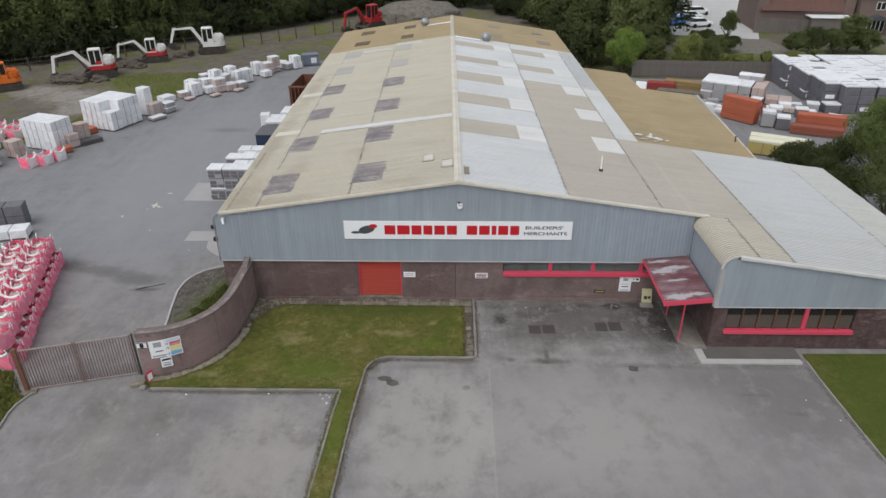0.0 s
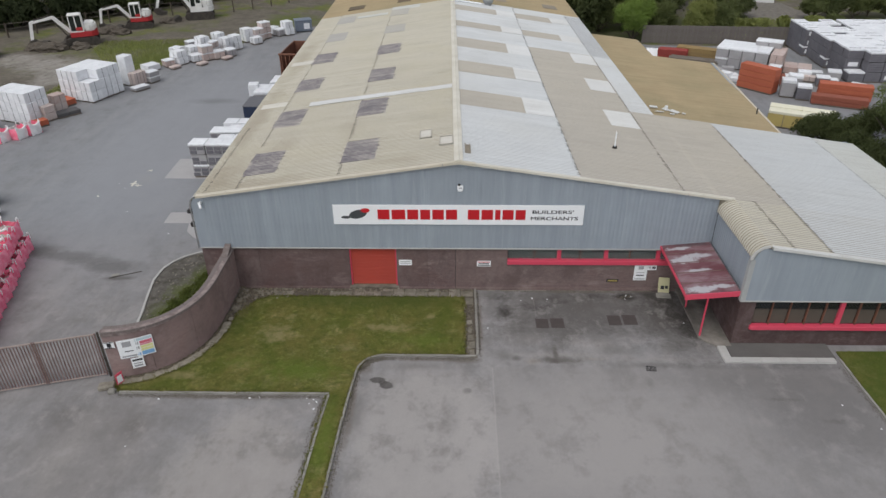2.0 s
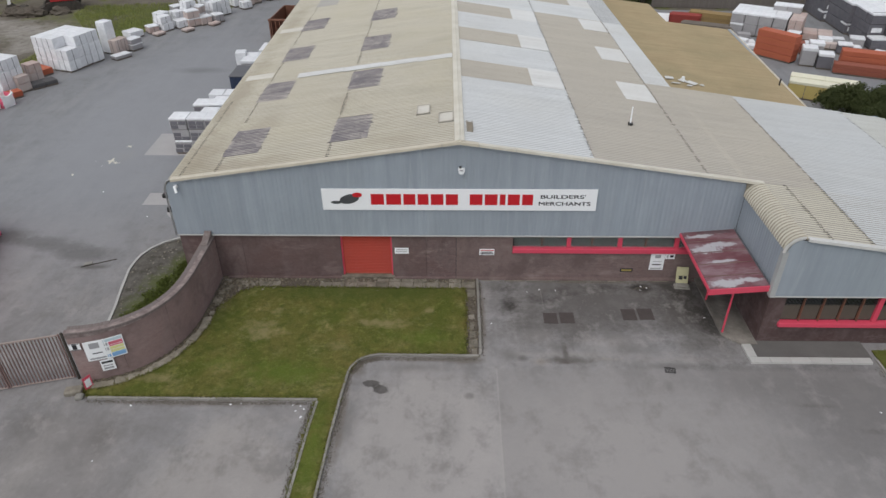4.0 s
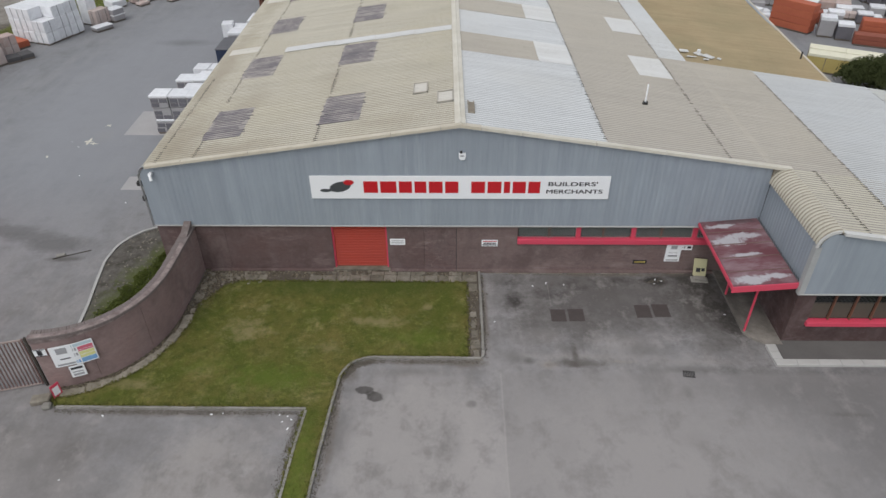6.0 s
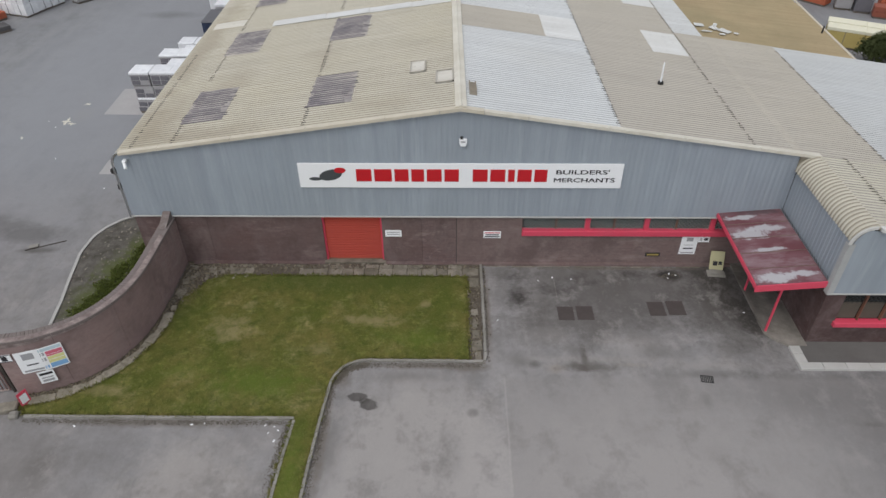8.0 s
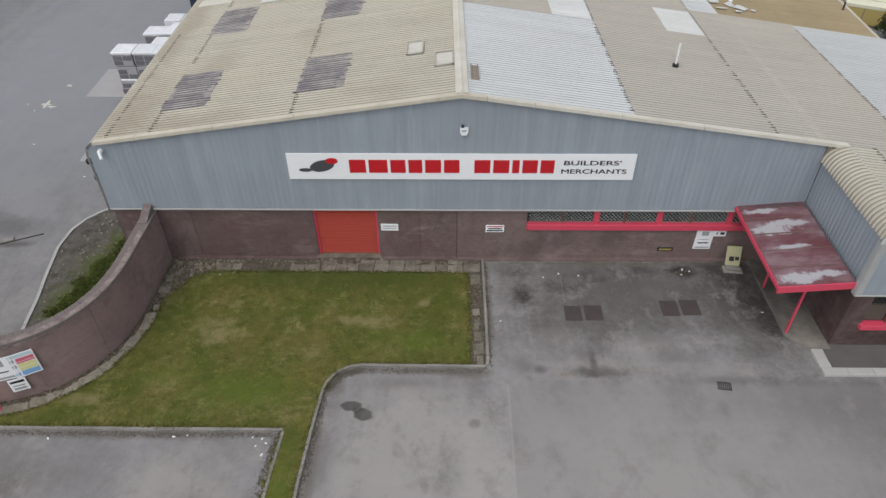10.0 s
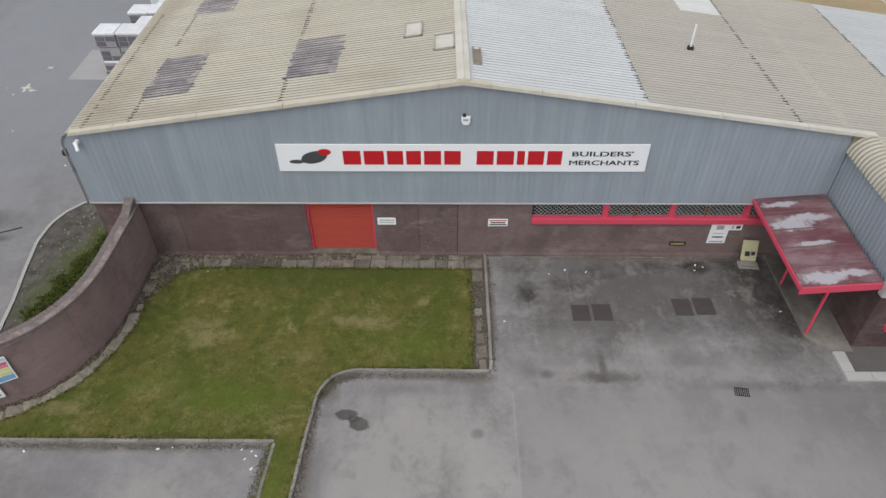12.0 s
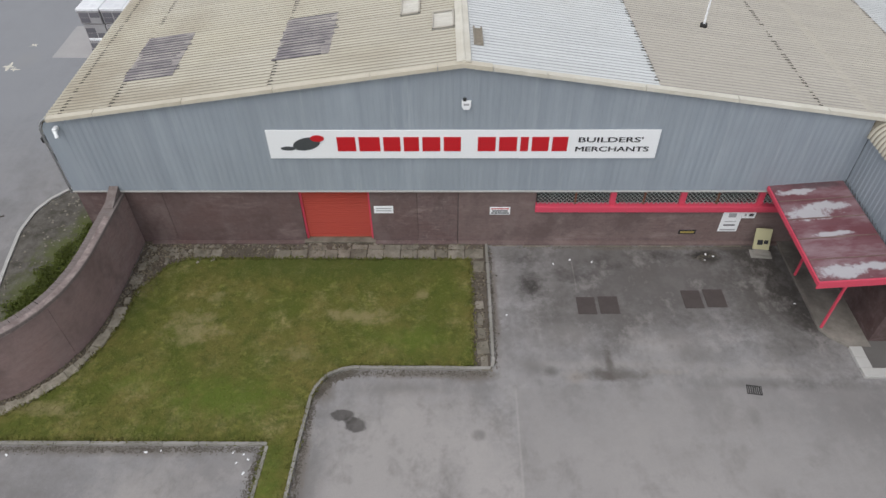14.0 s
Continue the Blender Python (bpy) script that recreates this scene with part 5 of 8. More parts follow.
LAWN_Z = 0.09
inner = offset_line(WALL, 0.72)
lawn_edge = [p for p in inner if p[1] < -0.9]
lawn = [(0.42, -0.95), (-9.1, -0.92), (-9.6, -1.0), (-10.05, -1.3), (-10.35, -1.8)] + [p for p in lawn_edge if p[1] < -2.2]
lawn = [(x, y) for x, y in lawn if y > -7.8]
lawn += [(-14.35, -7.75), (-14.3, -7.98), (-5.35, -7.98), (-5.45, -9.5), (-5.62, -14.0), (-5.8, -22.0), (-4.85, -22.0), (-4.72, -14.0), (-4.6, -9.8), (-4.42, -7.0), (-4.25, -6.2), (-3.9, -5.72), (-3.3, -5.42), (0.42, -5.42)]
lawn_ob = single("lawn", slab(bmesh.new(), lawn, 0.0, LAWN_Z), M_GRASS, "mossy lawn with dry yellow patches beside the car park", "lawn", "structure")


def inside(x, y, poly):
    hit = False
    for (x0, y0), (x1, y1) in zip(poly, poly[1:] + poly[:1]):
        if (y0 > y) != (y1 > y) and x < (x1 - x0) * (y - y0) / (y1 - y0) + x0:
            hit = not hit
    return hit


def blades(poly, count, z, seed, height=0.09):
    r = random.Random(seed)
    xs, ys = [p[0] for p in poly], [p[1] for p in poly]
    verts, faces = [], []
    while len(faces) < count:
        x, y = r.uniform(min(xs), max(xs)), r.uniform(min(ys), max(ys))
        if not inside(x, y, poly):
            continue
        h = height * r.uniform(0.4, 1.3)
        a, w = r.uniform(0, math.pi), r.uniform(0.012, 0.03)
        dx, dy = w * math.cos(a), w * math.sin(a)
        lx, ly = r.uniform(-0.06, 0.06), r.uniform(-0.06, 0.06)
        i = len(verts)
        verts += [(x - dx, y - dy, z), (x + dx, y + dy, z), (x + lx, y + ly, z + h)]
        faces.append((i, i + 1, i + 2))
    return from_arrays("grass_blades", verts, faces)


def edge_tufts(poly, count, z, seed):
    """Longer blades that hang over the lawn's edges."""
    r = random.Random(seed)
    verts, faces = [], []
    segs = [(a, b) for a, b in zip(poly, poly[1:] + poly[:1])]
    wts = [math.dist(a, b) for a, b in segs]
    for _ in range(count):
        (x0, y0), (x1, y1) = r.choices(segs, wts)[0]
        f = r.random()
        x, y = x0 + (x1 - x0) * f + r.gauss(0, 0.05), y0 + (y1 - y0) * f + r.gauss(0, 0.05)
        h, a, w = r.uniform(0.03, 0.1), r.uniform(0, 3.14), r.uniform(0.015, 0.04)
        i = len(verts)
        verts += [(x - w * math.cos(a), y - w * math.sin(a), z), (x + w * math.cos(a), y + w * math.sin(a), z), (x + r.uniform(-0.09, 0.09), y + r.uniform(-0.09, 0.09), z + h)]
        faces.append((i, i + 1, i + 2))
    return from_arrays("edge_grass", verts, faces)


single("grass_edge", edge_tufts(lawn, 9000, LAWN_Z - 0.02, 9), M_BLADE, "longer grass along the lawn's edge", "grass", "stuff")
single("grass", blades(lawn, 38000, LAWN_Z - 0.01, 3, 0.035), M_BLADE, "short uneven lawn grass", "grass", "stuff")

right_lawn = [(17.25, -5.3), (17.3, -8.0), (17.5, -12.2), (17.8, -22), (40, -22), (40, -4.9), (25.4, -4.9), (17.25, -5.0)]
single("lawn", slab(bmesh.new(), [(x, y) for x, y in right_lawn], 0.0, 0.08), M_GRASS, "green lawn beside the low wing", "lawn", "structure")
single("grass", blades([(17.25, -5.0), (17.3, -8.0), (17.5, -13), (23, -13), (23, -5.0)], 12000, 0.07, 4, 0.05), M_BLADE, "short lawn grass by the wing", "grass", "stuff")
left_lawn = [(-19.75, -8.75), (-20.0, -9.6), (-19.8, -11.0), (-19.9, -22), (-34, -22), (-34, -6.5), (-21.3, -6.9), (-20.6, -8.2)]
single("lawn", slab(bmesh.new(), left_lawn, 0.0, 0.08), M_GRASS, "rough grass verge beside the gate post", "lawn", "structure")
single("grass", blades([(-19.75, -8.75), (-20.0, -9.6), (-19.8, -11.0), (-19.85, -13), (-24, -13), (-24, -6.8), (-21.3, -6.9)], 9000, 0.07, 5, 0.16), M_BLADE, "long grass tufts by the gate", "grass", "stuff")


def kerb_run(pts, width=0.09, height=0.11, length=0.92, material=None, label="weathered concrete kerb stones along the lawn"):
    """A kerb of single stones laid along a line."""
    run = thing("kerb", (0, 0, 0), 0, label, "kerb", kind="structure")
    # walk along the line and cut it into stones
    dense = []
    for a, b in zip(pts, pts[1:]):
        a, b = Vector(a), Vector(b)
        k = max(1, round((b - a).length / 0.1))
        dense += [a + (b - a) * i / k for i in range(k)]
    dense.append(Vector(pts[-1]))
    piece, run_len = [dense[0]], 0.0
    for p, q in zip(dense, dense[1:]):
        run_len += (q - p).length
        piece.append(q)
        if run_len >= length or q is dense[-1]:
            if len(piece) > 1:
                keep = [piece[0], *[v for i, v in enumerate(piece[1:-1]) if i % 3 == 1], piece[-1]]
                d0 = (keep[1] - keep[0]).normalized() * 0.008
                d1 = (keep[-1] - keep[-2]).normalized() * 0.008
                keep[0], keep[-1] = keep[0] + d0, keep[-1] - d1
                dz = rng.uniform(-0.008, 0.008)
                part("kerb_stone", ribbon(bmesh.new(), [(v.x, v.y) for v in keep], width, -0.05, height + dz), material or M_KERB, run)
            piece, run_len = [q], 0.0
    return run


kerb_run([(1.0, -0.12), (1.02, -2.5), (1.03, -5.3), (0.98, -5.48)])
kerb_run([(0.95, -5.52), (-3.2, -5.5), (-3.6, -5.58), (-3.95, -5.78), (-4.2, -6.1), (-4.33, -6.5), (-4.45, -8.0), (-4.55, -9.8), (-4.68, -14.0), (-4.8, -22.0)])
kerb_run([(-14.2, -8.06), (-9.5, -8.06), (-5.3, -8.06)])
kerb_run([(-5.3, -8.12), (-5.4, -9.5), (-5.58, -14.0), (-5.75, -22.0)])
kerb_run([(17.15, -5.6), (17.2, -8.0), (17.4, -12.2), (17.7, -22)])
kerb_run([(-19.5, -8.45), (-19.8, -9.2), (-19.85, -9.8), (-19.65, -11.0), (-19.75, -22)])
kerb_run([(-14.95, -6.75), (-15.3, -4.0), (-15.5, -2.6), (-15.8, -1.1), (-16.08, 0.5), (-16.0, 1.6), (-15.7, 2.3), (-15.2, 2.9), (-14.5, 3.35), (-13.0, 3.7)], 0.12, 0.12, 0.92, M_KERB_LIGHT, "pale kerb stones round the planted island")
# planted island between the wall and the yard
isl = [(-13.0, 3.6), (-14.5, 3.28), (-15.15, 2.85), (-15.65, 2.2), (-15.95, 1.5), (-16.0, 0.5), (-15.72, -1.1), (-15.42, -2.6), (-15.2, -4.0), (-14.9, -6.6), (-13.6, -6.0), (-12.5, -5.0), (-11.9, -3.6), (-11.75, -1.0), (-11.75, 0.0), (-12.9, 0.0)]
single("planted_island", slab(bmesh.new(), isl, 0.0, 0.07), M_ISLAND, "gravel and weeds on a kerbed island behind the wall", "flower bed", "structure")
WEED_SPOTS = [(-14.75 + 0.35 * k + 0.10 * j, -3.6 + 0.32 * j) for j in range(16) for k in range(4) if j > 2 or k < 2]

stones = random.Random(33)
verts, faces = [], []
while len(faces) < 6 * 320:
    x, y = stones.uniform(-16, -11.8), stones.uniform(-6.5, 3.5)
    if not inside(x, y, isl):
        continue
    s_ = stones.uniform(0.015, 0.06) * stones.uniform(0.6, 1.3)
    i0, a = len(verts), stones.uniform(0, 6.3)
    for q in range(4):
        verts.append((x + s_ * math.cos(a + q * 1.57) * stones.uniform(0.7, 1.3), y + s_ * math.sin(a + q * 1.57) * stones.uniform(0.7, 1.3), 0.07))
    verts.append((x + 0.3 * s_, y, 0.07 + s_ * 0.8))
    verts.append((x - 0.3 * s_, y + 0.2 * s_, 0.07 + s_ * 0.7))
    faces += [(i0, i0 + 1, i0 + 4), (i0 + 1, i0 + 5, i0 + 4), (i0 + 1, i0 + 2, i0 + 5), (i0 + 2, i0 + 3, i0 + 5), (i0 + 3, i0 + 4, i0 + 5), (i0 + 3, i0, i0 + 4)]
single("rubble", from_arrays("rubble", verts, faces), M_SLAB, "small pale stones scattered over the island", "rubble", "stuff")
# concrete aprons at the side doors of the warehouse
single("apron", slab(bmesh.new(), [(-16.4, 6.86), (-16.2, 5.9), (-15.6, 5.2), (-14.8, 4.6), (-13.2, 4.4), (-13.2, 6.86)], 0.0, 0.025), M_APRON, "small pale concrete apron by the side wall", "apron", "structure")
single("apron", slab(bmesh.new(), [(-18.0, 6.9), (-13.2, 6.9), (-13.2, 8.35), (-18.05, 8.3)], 0.0, 0.025), M_APRON, "pale concrete apron beside the warehouse", "apron", "structure")
single("apron", slab(bmesh.new(), [(-20.42, 13.4), (-13.2, 13.3), (-13.2, 17.0), (-20.5, 16.8)], 0.0, 0.025), M_APRON, "pale concrete apron under the block rows", "apron", "structure")

# curved garden wall
curve = thing("garden_wall", (0, 0, 0), 0, "curved brown brick wall with worn coping by the gate", "wall", kind="structure")
cuts = (0, 3, 12, 22, len(WALL) - 1)
for a, b in zip(cuts, cuts[1:]):
    part("brick_panel", ribbon(bmesh.new(), WALL[a:b + 1], 0.36 - 0.003 * a, 0.0, [wall_top(i) for i in range(a, b + 1)]), M_BRICK_CURVE, curve)
part("mortar_skim", ribbon(bmesh.new(), offset_line(WALL, 0.1)[1:], 0.2, 2.3, [wall_top(i) + 0.112 for i in range(1, len(WALL))]), M_SKIM, curve, "worn pale mortar along the coping")
bm = bmesh.new()
box(bm, -11.63, -11.33, -0.9, -0.13, 2.3, 2.42)
bmesh.ops.translate(bm, verts=[v for v in bm.verts if v.co.y > -0.2 and v.co.z > 2.4], vec=(0, 0, 0.3))
part("ramped_end", bm, M_COPING, curve, "weathered ramped end against the cladding")
# coping bricks on edge
dense = []
for w_i, (a, b) in enumerate(zip(WALL, WALL[1:])):
    a, b = Vector(a), Vector(b)
    k = max(1, round((b - a).length / 0.02))
    dense += [(a + (b - a) * i / k, (b - a).normalized(), wall_top(w_i + i / k)) for i in range(k)]
step = 0.115
run_len, last = 0.0, None
coping_mesh = boxed(-0.0565, 0.0565, -0.225, 0.225, 0, 0.1, 0.003)
coping = None
for (p, d, top), (q, _, _) in zip(dense, dense[1:]):
    run_len += (q - p).length
    if run_len >= step:
        run_len = 0.0
        m = (p.x, p.y, top + rng.uniform(0, 0.006))
        ang = math.degrees(math.atan2(d.y, d.x))
        if coping is None:
            coping = part("coping_brick", coping_mesh, M_COPING, curve)
            coping.matrix_basis = pose(*m, 0, 0, ang)
        else:
            share("coping_brick", coping.data, curve, m, (0, 0, ang))

# paving slabs along the front and the lawn's edge
paving = thing("paving", (0, 0, 0), 0, "cracked mossy concrete slabs along the front wall", "paving", kind="structure")
part("soil_bed", slab(bmesh.new(), [(-11.25, -2.4), (-10.2, -2.3), (-9.4, -0.9), (0.95, -0.9), (0.95, -0.02), (-11.25, -0.02)], 0.0, 0.06), M_SOIL, paving, "dark soil and gravel beside the wall")
part("soil_bed", slab(bmesh.new(), [(0.4, -5.42), (0.95, -5.42), (0.95, -0.91), (0.4, -0.91)], 0.0, 0.06), M_SOIL, paving)
x = -9.9
while x < 0.9:
    w = rng.choice((0.58, 0.62, 0.6, 0.45))
    if rng.random() < (0.45 if x < -7 else 0.93):
        cut = rng.uniform(0.6, 1.0) if x < -7 else rng.uniform(0.93, 1.0)
        part("slab", boxed(-0.5 * w + 0.008, 0.5 * w * cut - 0.008, -0.22 * cut, 0.22, -0.04, 0.0, 0.015, m=pose(min(x + w / 2, 0.62), -0.66 + rng.uniform(-0.04, 0.04), 0.088 + rng.uniform(-0.015, 0.014), rng.uniform(-3, 3), rng.uniform(-3, 3), rng.uniform(-3, 3))), M_SLAB, paving)
    if rng.random() < 0.45 and x > -7:
        part("slab", boxed(-0.5 * w + 0.02, 0.5 * w - 0.02, -0.11, 0.11, -0.04, 0.0, 0.012, m=pose(min(x + w / 2, 0.62), -0.32, 0.085 + rng.uniform(-0.012, 0.01), rng.uniform(-2, 2), rng.uniform(-2, 2), rng.uniform(-5, 5))), M_SLAB, paving)
    x += w
for i in range(150):
    s_ = rng.uniform(0.03, 0.1)
    f = rng.random()
    at = (rng.uniform(-11.1, -8.4), rng.uniform(-1.1, -0.1), 0.06) if f < 0.45 else (rng.uniform(-8.4, 0.5), rng.uniform(-0.5, -0.08), 0.06) if f < 0.75 else (rng.uniform(-11.15, -10.6), rng.uniform(-2.6, -0.8), 0.06)
    part("rubble", boxed(-s_, s_, -0.7 * s_, 0.7 * s_, -0.03, 0.4 * s_, 0.02, m=pose(*at, rng.uniform(-12, 12), rng.uniform(-12, 12), rng.uniform(0, 180))), M_SLAB, paving)
y = -1.0
while y > -5.2:
    if rng.random() < 0.7:
        u, v = rng.uniform(0.1, 0.2), rng.uniform(0.12, 0.27)
        part("slab", boxed(-u, u, -v, v, -0.04, 0.0, 0.015, m=pose(0.72 + rng.uniform(-0.06, 0.06), y - 0.28, 0.088 + rng.uniform(-0.015, 0.012), rng.uniform(-3, 3), rng.uniform(-3, 3), rng.uniform(-10, 10))), M_SLAB, paving)
    y -= 0.58
# broken stones along the foot of the curved wall
part("soil_bed", ribbon(bmesh.new(), offset_line(WALL, 0.5)[2:], 0.66, 0.0, 0.055), M_SOIL, paving)
foot = offset_line(WALL, 0.52)
for i in range(0, len(foot) - 1):
    p = foot[i]
    if p[1] > -0.9:
        continue
    q = foot[i + 1]
    for f in (0.0, 0.5):
        if rng.random() < 0.3:
            continue
        s = rng.uniform(0.45, 1.0)
        at = (p[0] + (q[0] - p[0]) * f, p[1] + (q[1] - p[1]) * f, 0.0)
        part("edging_stone", boxed(-0.27 * s, 0.27 * s, -0.2 * s, 0.2 * s, -0.02, 0.105 + rng.uniform(-0.035, 0.02), 0.03, m=pose(*at, rng.uniform(-7, 7), rng.uniform(-7, 7), math.degrees(math.atan2(q[1] - p[1], q[0] - p[0])) + rng.uniform(-14, 14))), M_EDGING, paving)
# porch floor and the path before the wing
porch = thing("path", (0, 0, 0), 0, "grey concrete porch floor and path with pale edging", "path", kind="structure")
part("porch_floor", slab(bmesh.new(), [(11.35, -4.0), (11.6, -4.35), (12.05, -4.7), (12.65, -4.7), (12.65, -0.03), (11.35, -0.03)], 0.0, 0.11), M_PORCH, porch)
part("path_bed", slab(bmesh.new(), [(12.38, -5.5), (17.0, -5.5), (17.0, -4.48), (12.65, -4.48), (12.65, -4.7), (12.38, -4.7)], 0.0, 0.1), M_CONCRETE, porch)
for i in range(6):
    part("edging_slab", boxed(12.0 + 0.82 * i, 12.81 + 0.82 * i, -5.81, -5.5, 0, 0.125, 0.012), M_KERB_LIGHT, porch)
for i in range(2):
    part("edging_slab", boxed(11.98, 12.36, -5.49 + 0.4 * i, -5.1 + 0.4 * i, 0, 0.125, 0.012), M_KERB_LIGHT, porch)


# manhole covers and drain
def cover(x0, x1, y0, y1):
    t = thing("manhole_cover", ((x0 + x1) / 2, (y0 + y1) / 2, 0.02), 0, "brown cast iron manhole cover set in the asphalt", "manhole cover", "covers before the entrance")
    w, d = (x1 - x0) / 2, (y1 - y0) / 2
    part("lid", boxed(-w + 0.02, w - 0.02, -d + 0.02, d - 0.02, -0.01, 0.014, 0.003), M_COVER, t)
    bm = bmesh.new()
    for a in ((-w, w, -d, -d + 0.02), (-w, w, d - 0.02, d), (-w, -w + 0.02, -d + 0.02, d - 0.02), (w - 0.02, w, -d + 0.02, d - 0.02)):
        box(bm, *a, -0.01, 0.01)
    part("frame", bm, M_COVER, t)


for a in ((3.88, 4.49, -3.36, -2.63), (4.6, 5.24, -3.34, -2.6), (7.4, 8.02, -3.1, -2.33), (8.13, 8.79, -3.06, -2.28)):
    cover(*a)
drain = thing("drain_grate", (8.63, -6.23, 0.022), -8, "black iron drain grate in the asphalt", "drain")
drain.scale = (0.86, 0.78, 1)
bm = bmesh.new()
for a in ((-0.25, 0.25, -0.2, -0.17), (-0.25, 0.25, 0.17, 0.2), (-0.25, -0.22, -0.17, 0.17), (0.22, 0.25, -0.17, 0.17)):
    box(bm, *a, -0.02, 0.012)
part("frame", bm, M_BLACK, drain)
part("pit", boxed(-0.22, 0.22, -0.17, 0.17, -0.018, -0.008), M_INK, drain)
for i in range(6):
    part("bar", boxed(-0.19 + 0.07 * i, -0.155 + 0.07 * i, -0.17, 0.17, -0.005, 0.01), M_BLACK, drain)

# white paint splashes and a bar lying across a hollow of the yard
splash = random.Random(17)
for x, y, s_ in ((-22.2, 12.5, 0.5), (-21.8, 12.25, 0.3), (-21.9, 14.7, 0.3), (-23.8, 10.6, 0.2)):
    bm = bmesh.new()
    for _ in range(3):
        a, l = splash.uniform(0, 3.1), s_ * splash.uniform(0.5, 1.0)
        out = [(l * math.cos(q) * splash.uniform(0.7, 1.1), 0.22 * l * math.sin(q) * splash.uniform(0.6, 1.2)) for q in np.linspace(0, 2 * math.pi, 12, endpoint=False)]
        out = [(u * math.cos(a) - v * math.sin(a) + splash.uniform(-0.03, 0.03) + x, u * math.sin(a) + v * math.cos(a) + y) for u, v in out]
        slab(bm, out, 0.018, 0.025 + 0.001 * _)
    single("paint_splash", bm, M_RIDGE, "white paint splash on the yard's asphalt", "paint splash", group="paint splashes")
bar = thing("steel_bar", (-18.3, 0.85, 0.02), 25, "thin dark steel bar and a stone block on the yard", "bar")
part("bar", boxed(-0.35, 1.3, -0.02, 0.02, 0, 0.035, 0.005), M_TRACK, bar)
part("block", boxed(-0.2, 0.2, 0.03, 0.25, 0.0, 0.08, 0.03), M_KERB, bar, "pale stone block")

# ---- gate ----
gate = thing("gate", (-15.1, -6.95, 0.0), 15.5, "closed double gate of rust-stained vertical steel bars", "gate")
for g, (x0, x1) in enumerate(((-2.44, -0.06), (-4.82, -2.47))):
    leaf = part("gate_leaf", boxed(x0, x1, -0.03, 0.03, 0.1, 0.16, 0.005), M_GATE_RAIL, gate)
    part("rail", boxed(x0, x1, -0.03, 0.03, 2.25, 2.31, 0.005), M_GATE_RAIL, leaf)
    for x in (x0 + 0.03, x1 - 0.03):
        part("stile", boxed(x - 0.028, x + 0.028, -0.035, 0.035, 0.08, 2.33, 0.005), M_GATE, leaf)
    k = 19
    for i in range(1, k):
        x = x0 + (x1 - x0) * i / k
        part("bar", boxed(x - 0.018, x + 0.018, -0.018, 0.018, 0.16, 2.25), M_GATE, leaf)
post = thing("gate_post", (-19.85, -8.25, 0), 15.5, "rusty red steel gate post on a stone base", "post", "gate posts")
part("shaft", boxed(-0.1, 0.1, -0.1, 0.1, 0, 2.4, 0.01), M_RUST, post)
part("base", boxed(-0.25, 0.45, -0.35, 0.1, 0, 0.1, 0.02), M_SLAB, post)
post2 = thing("gate_post", (-15.05, -6.98, 0), 15.5, "dark steel gate post against the brick wall", "post", "gate posts")
part("shaft", boxed(-0.04, 0.04, -0.05, 0.05, 0, 2.4, 0.01), M_TRACK, post2)
stone = thing("kerb_block", (-14.85, -7.75, 0), 12, "broken concrete blocks at the end of the kerb", "stone")
part("block", boxed(-0.35, 0.3, -0.2, 0.2, 0, 0.22, 0.04), M_SLAB, stone)
part("block", boxed(0.1, 0.4, -0.5, -0.22, 0, 0.2, 0.05), M_KERB, stone)


# ---- signs ----
def text_mesh(words, size, width, material, name, parent, at, turn=(90, 0, 0)):
    cu = bpy.data.curves.new(name, "FONT")
    cu.body, cu.size, cu.extrude, cu.offset = words, size, 0.006, 0.0
    tmp = bpy.data.objects.new(name, cu)
    me = bpy.data.meshes.new_from_object(tmp)
    bpy.data.objects.remove(tmp)
    w = max(v.co.x for v in me.vertices) - min(v.co.x for v in me.vertices)
    for v in me.vertices:
        v.co.x *= width / w
    bold = bmesh.new()
    bold.from_mesh(me)
    for dx, dz in ((0.007, -0.001), (-0.007, -0.002)):
        more = me.copy()
        more.transform(Matrix.Translation((dx, 0, dz)))
        bold.from_mesh(more)
        bpy.data.meshes.remove(more)
    bold.to_mesh(me)
    bold.free()
    me.materials.append(material)
    ob = new(name, me)
    ob.parent = parent
    ob.matrix_basis = pose(*at, *turn)
    return ob


sign = thing("shop_sign", (0.1, -0.12, 4.41), 0, "long white fascia sign with red and grey lettering on the cladding", "sign")
part("panel", boxed(-6.1, 6.1, -0.04, 0.0, -0.535, 0.535, 0.006), M_WHITE, sign)
bm = bmesh.new()
for x in (-5.0, -2.5, 0, 2.5, 5.0):
    box(bm, x - 0.04, x + 0.04, 0.0, 0.04, -0.45, 0.45)
part("bracket", bm, M_STEEL, sign)
# emblem and trade name as plain shapes in their colours
x = -3.92
for w in (0.60, 0.68, 0.55, 0.5, 0.58, 0.56, 0, 0.58, 0.58, 0.27, 0.55, 0.5):
    if w == 0:
        x += 0.42
        continue
    part("lettering", boxed(x, x + w - 0.02, -0.052, -0.04, -0.25, 0.29, 0.004), M_SIGN_RED, sign, "red lettering bar")
    x += w + 0.085


def oval(cx, cz, rx, rz, n=20, tilt=0.0):
    c, s = math.cos(tilt), math.sin(tilt)
    return [(cx + rx * math.cos(2 * math.pi * i / n) * c - rz * math.sin(2 * math.pi * i / n) * s, cz + rx * math.cos(2 * math.pi * i / n) * s + rz * math.sin(2 * math.pi * i / n) * c) for i in range(n)]


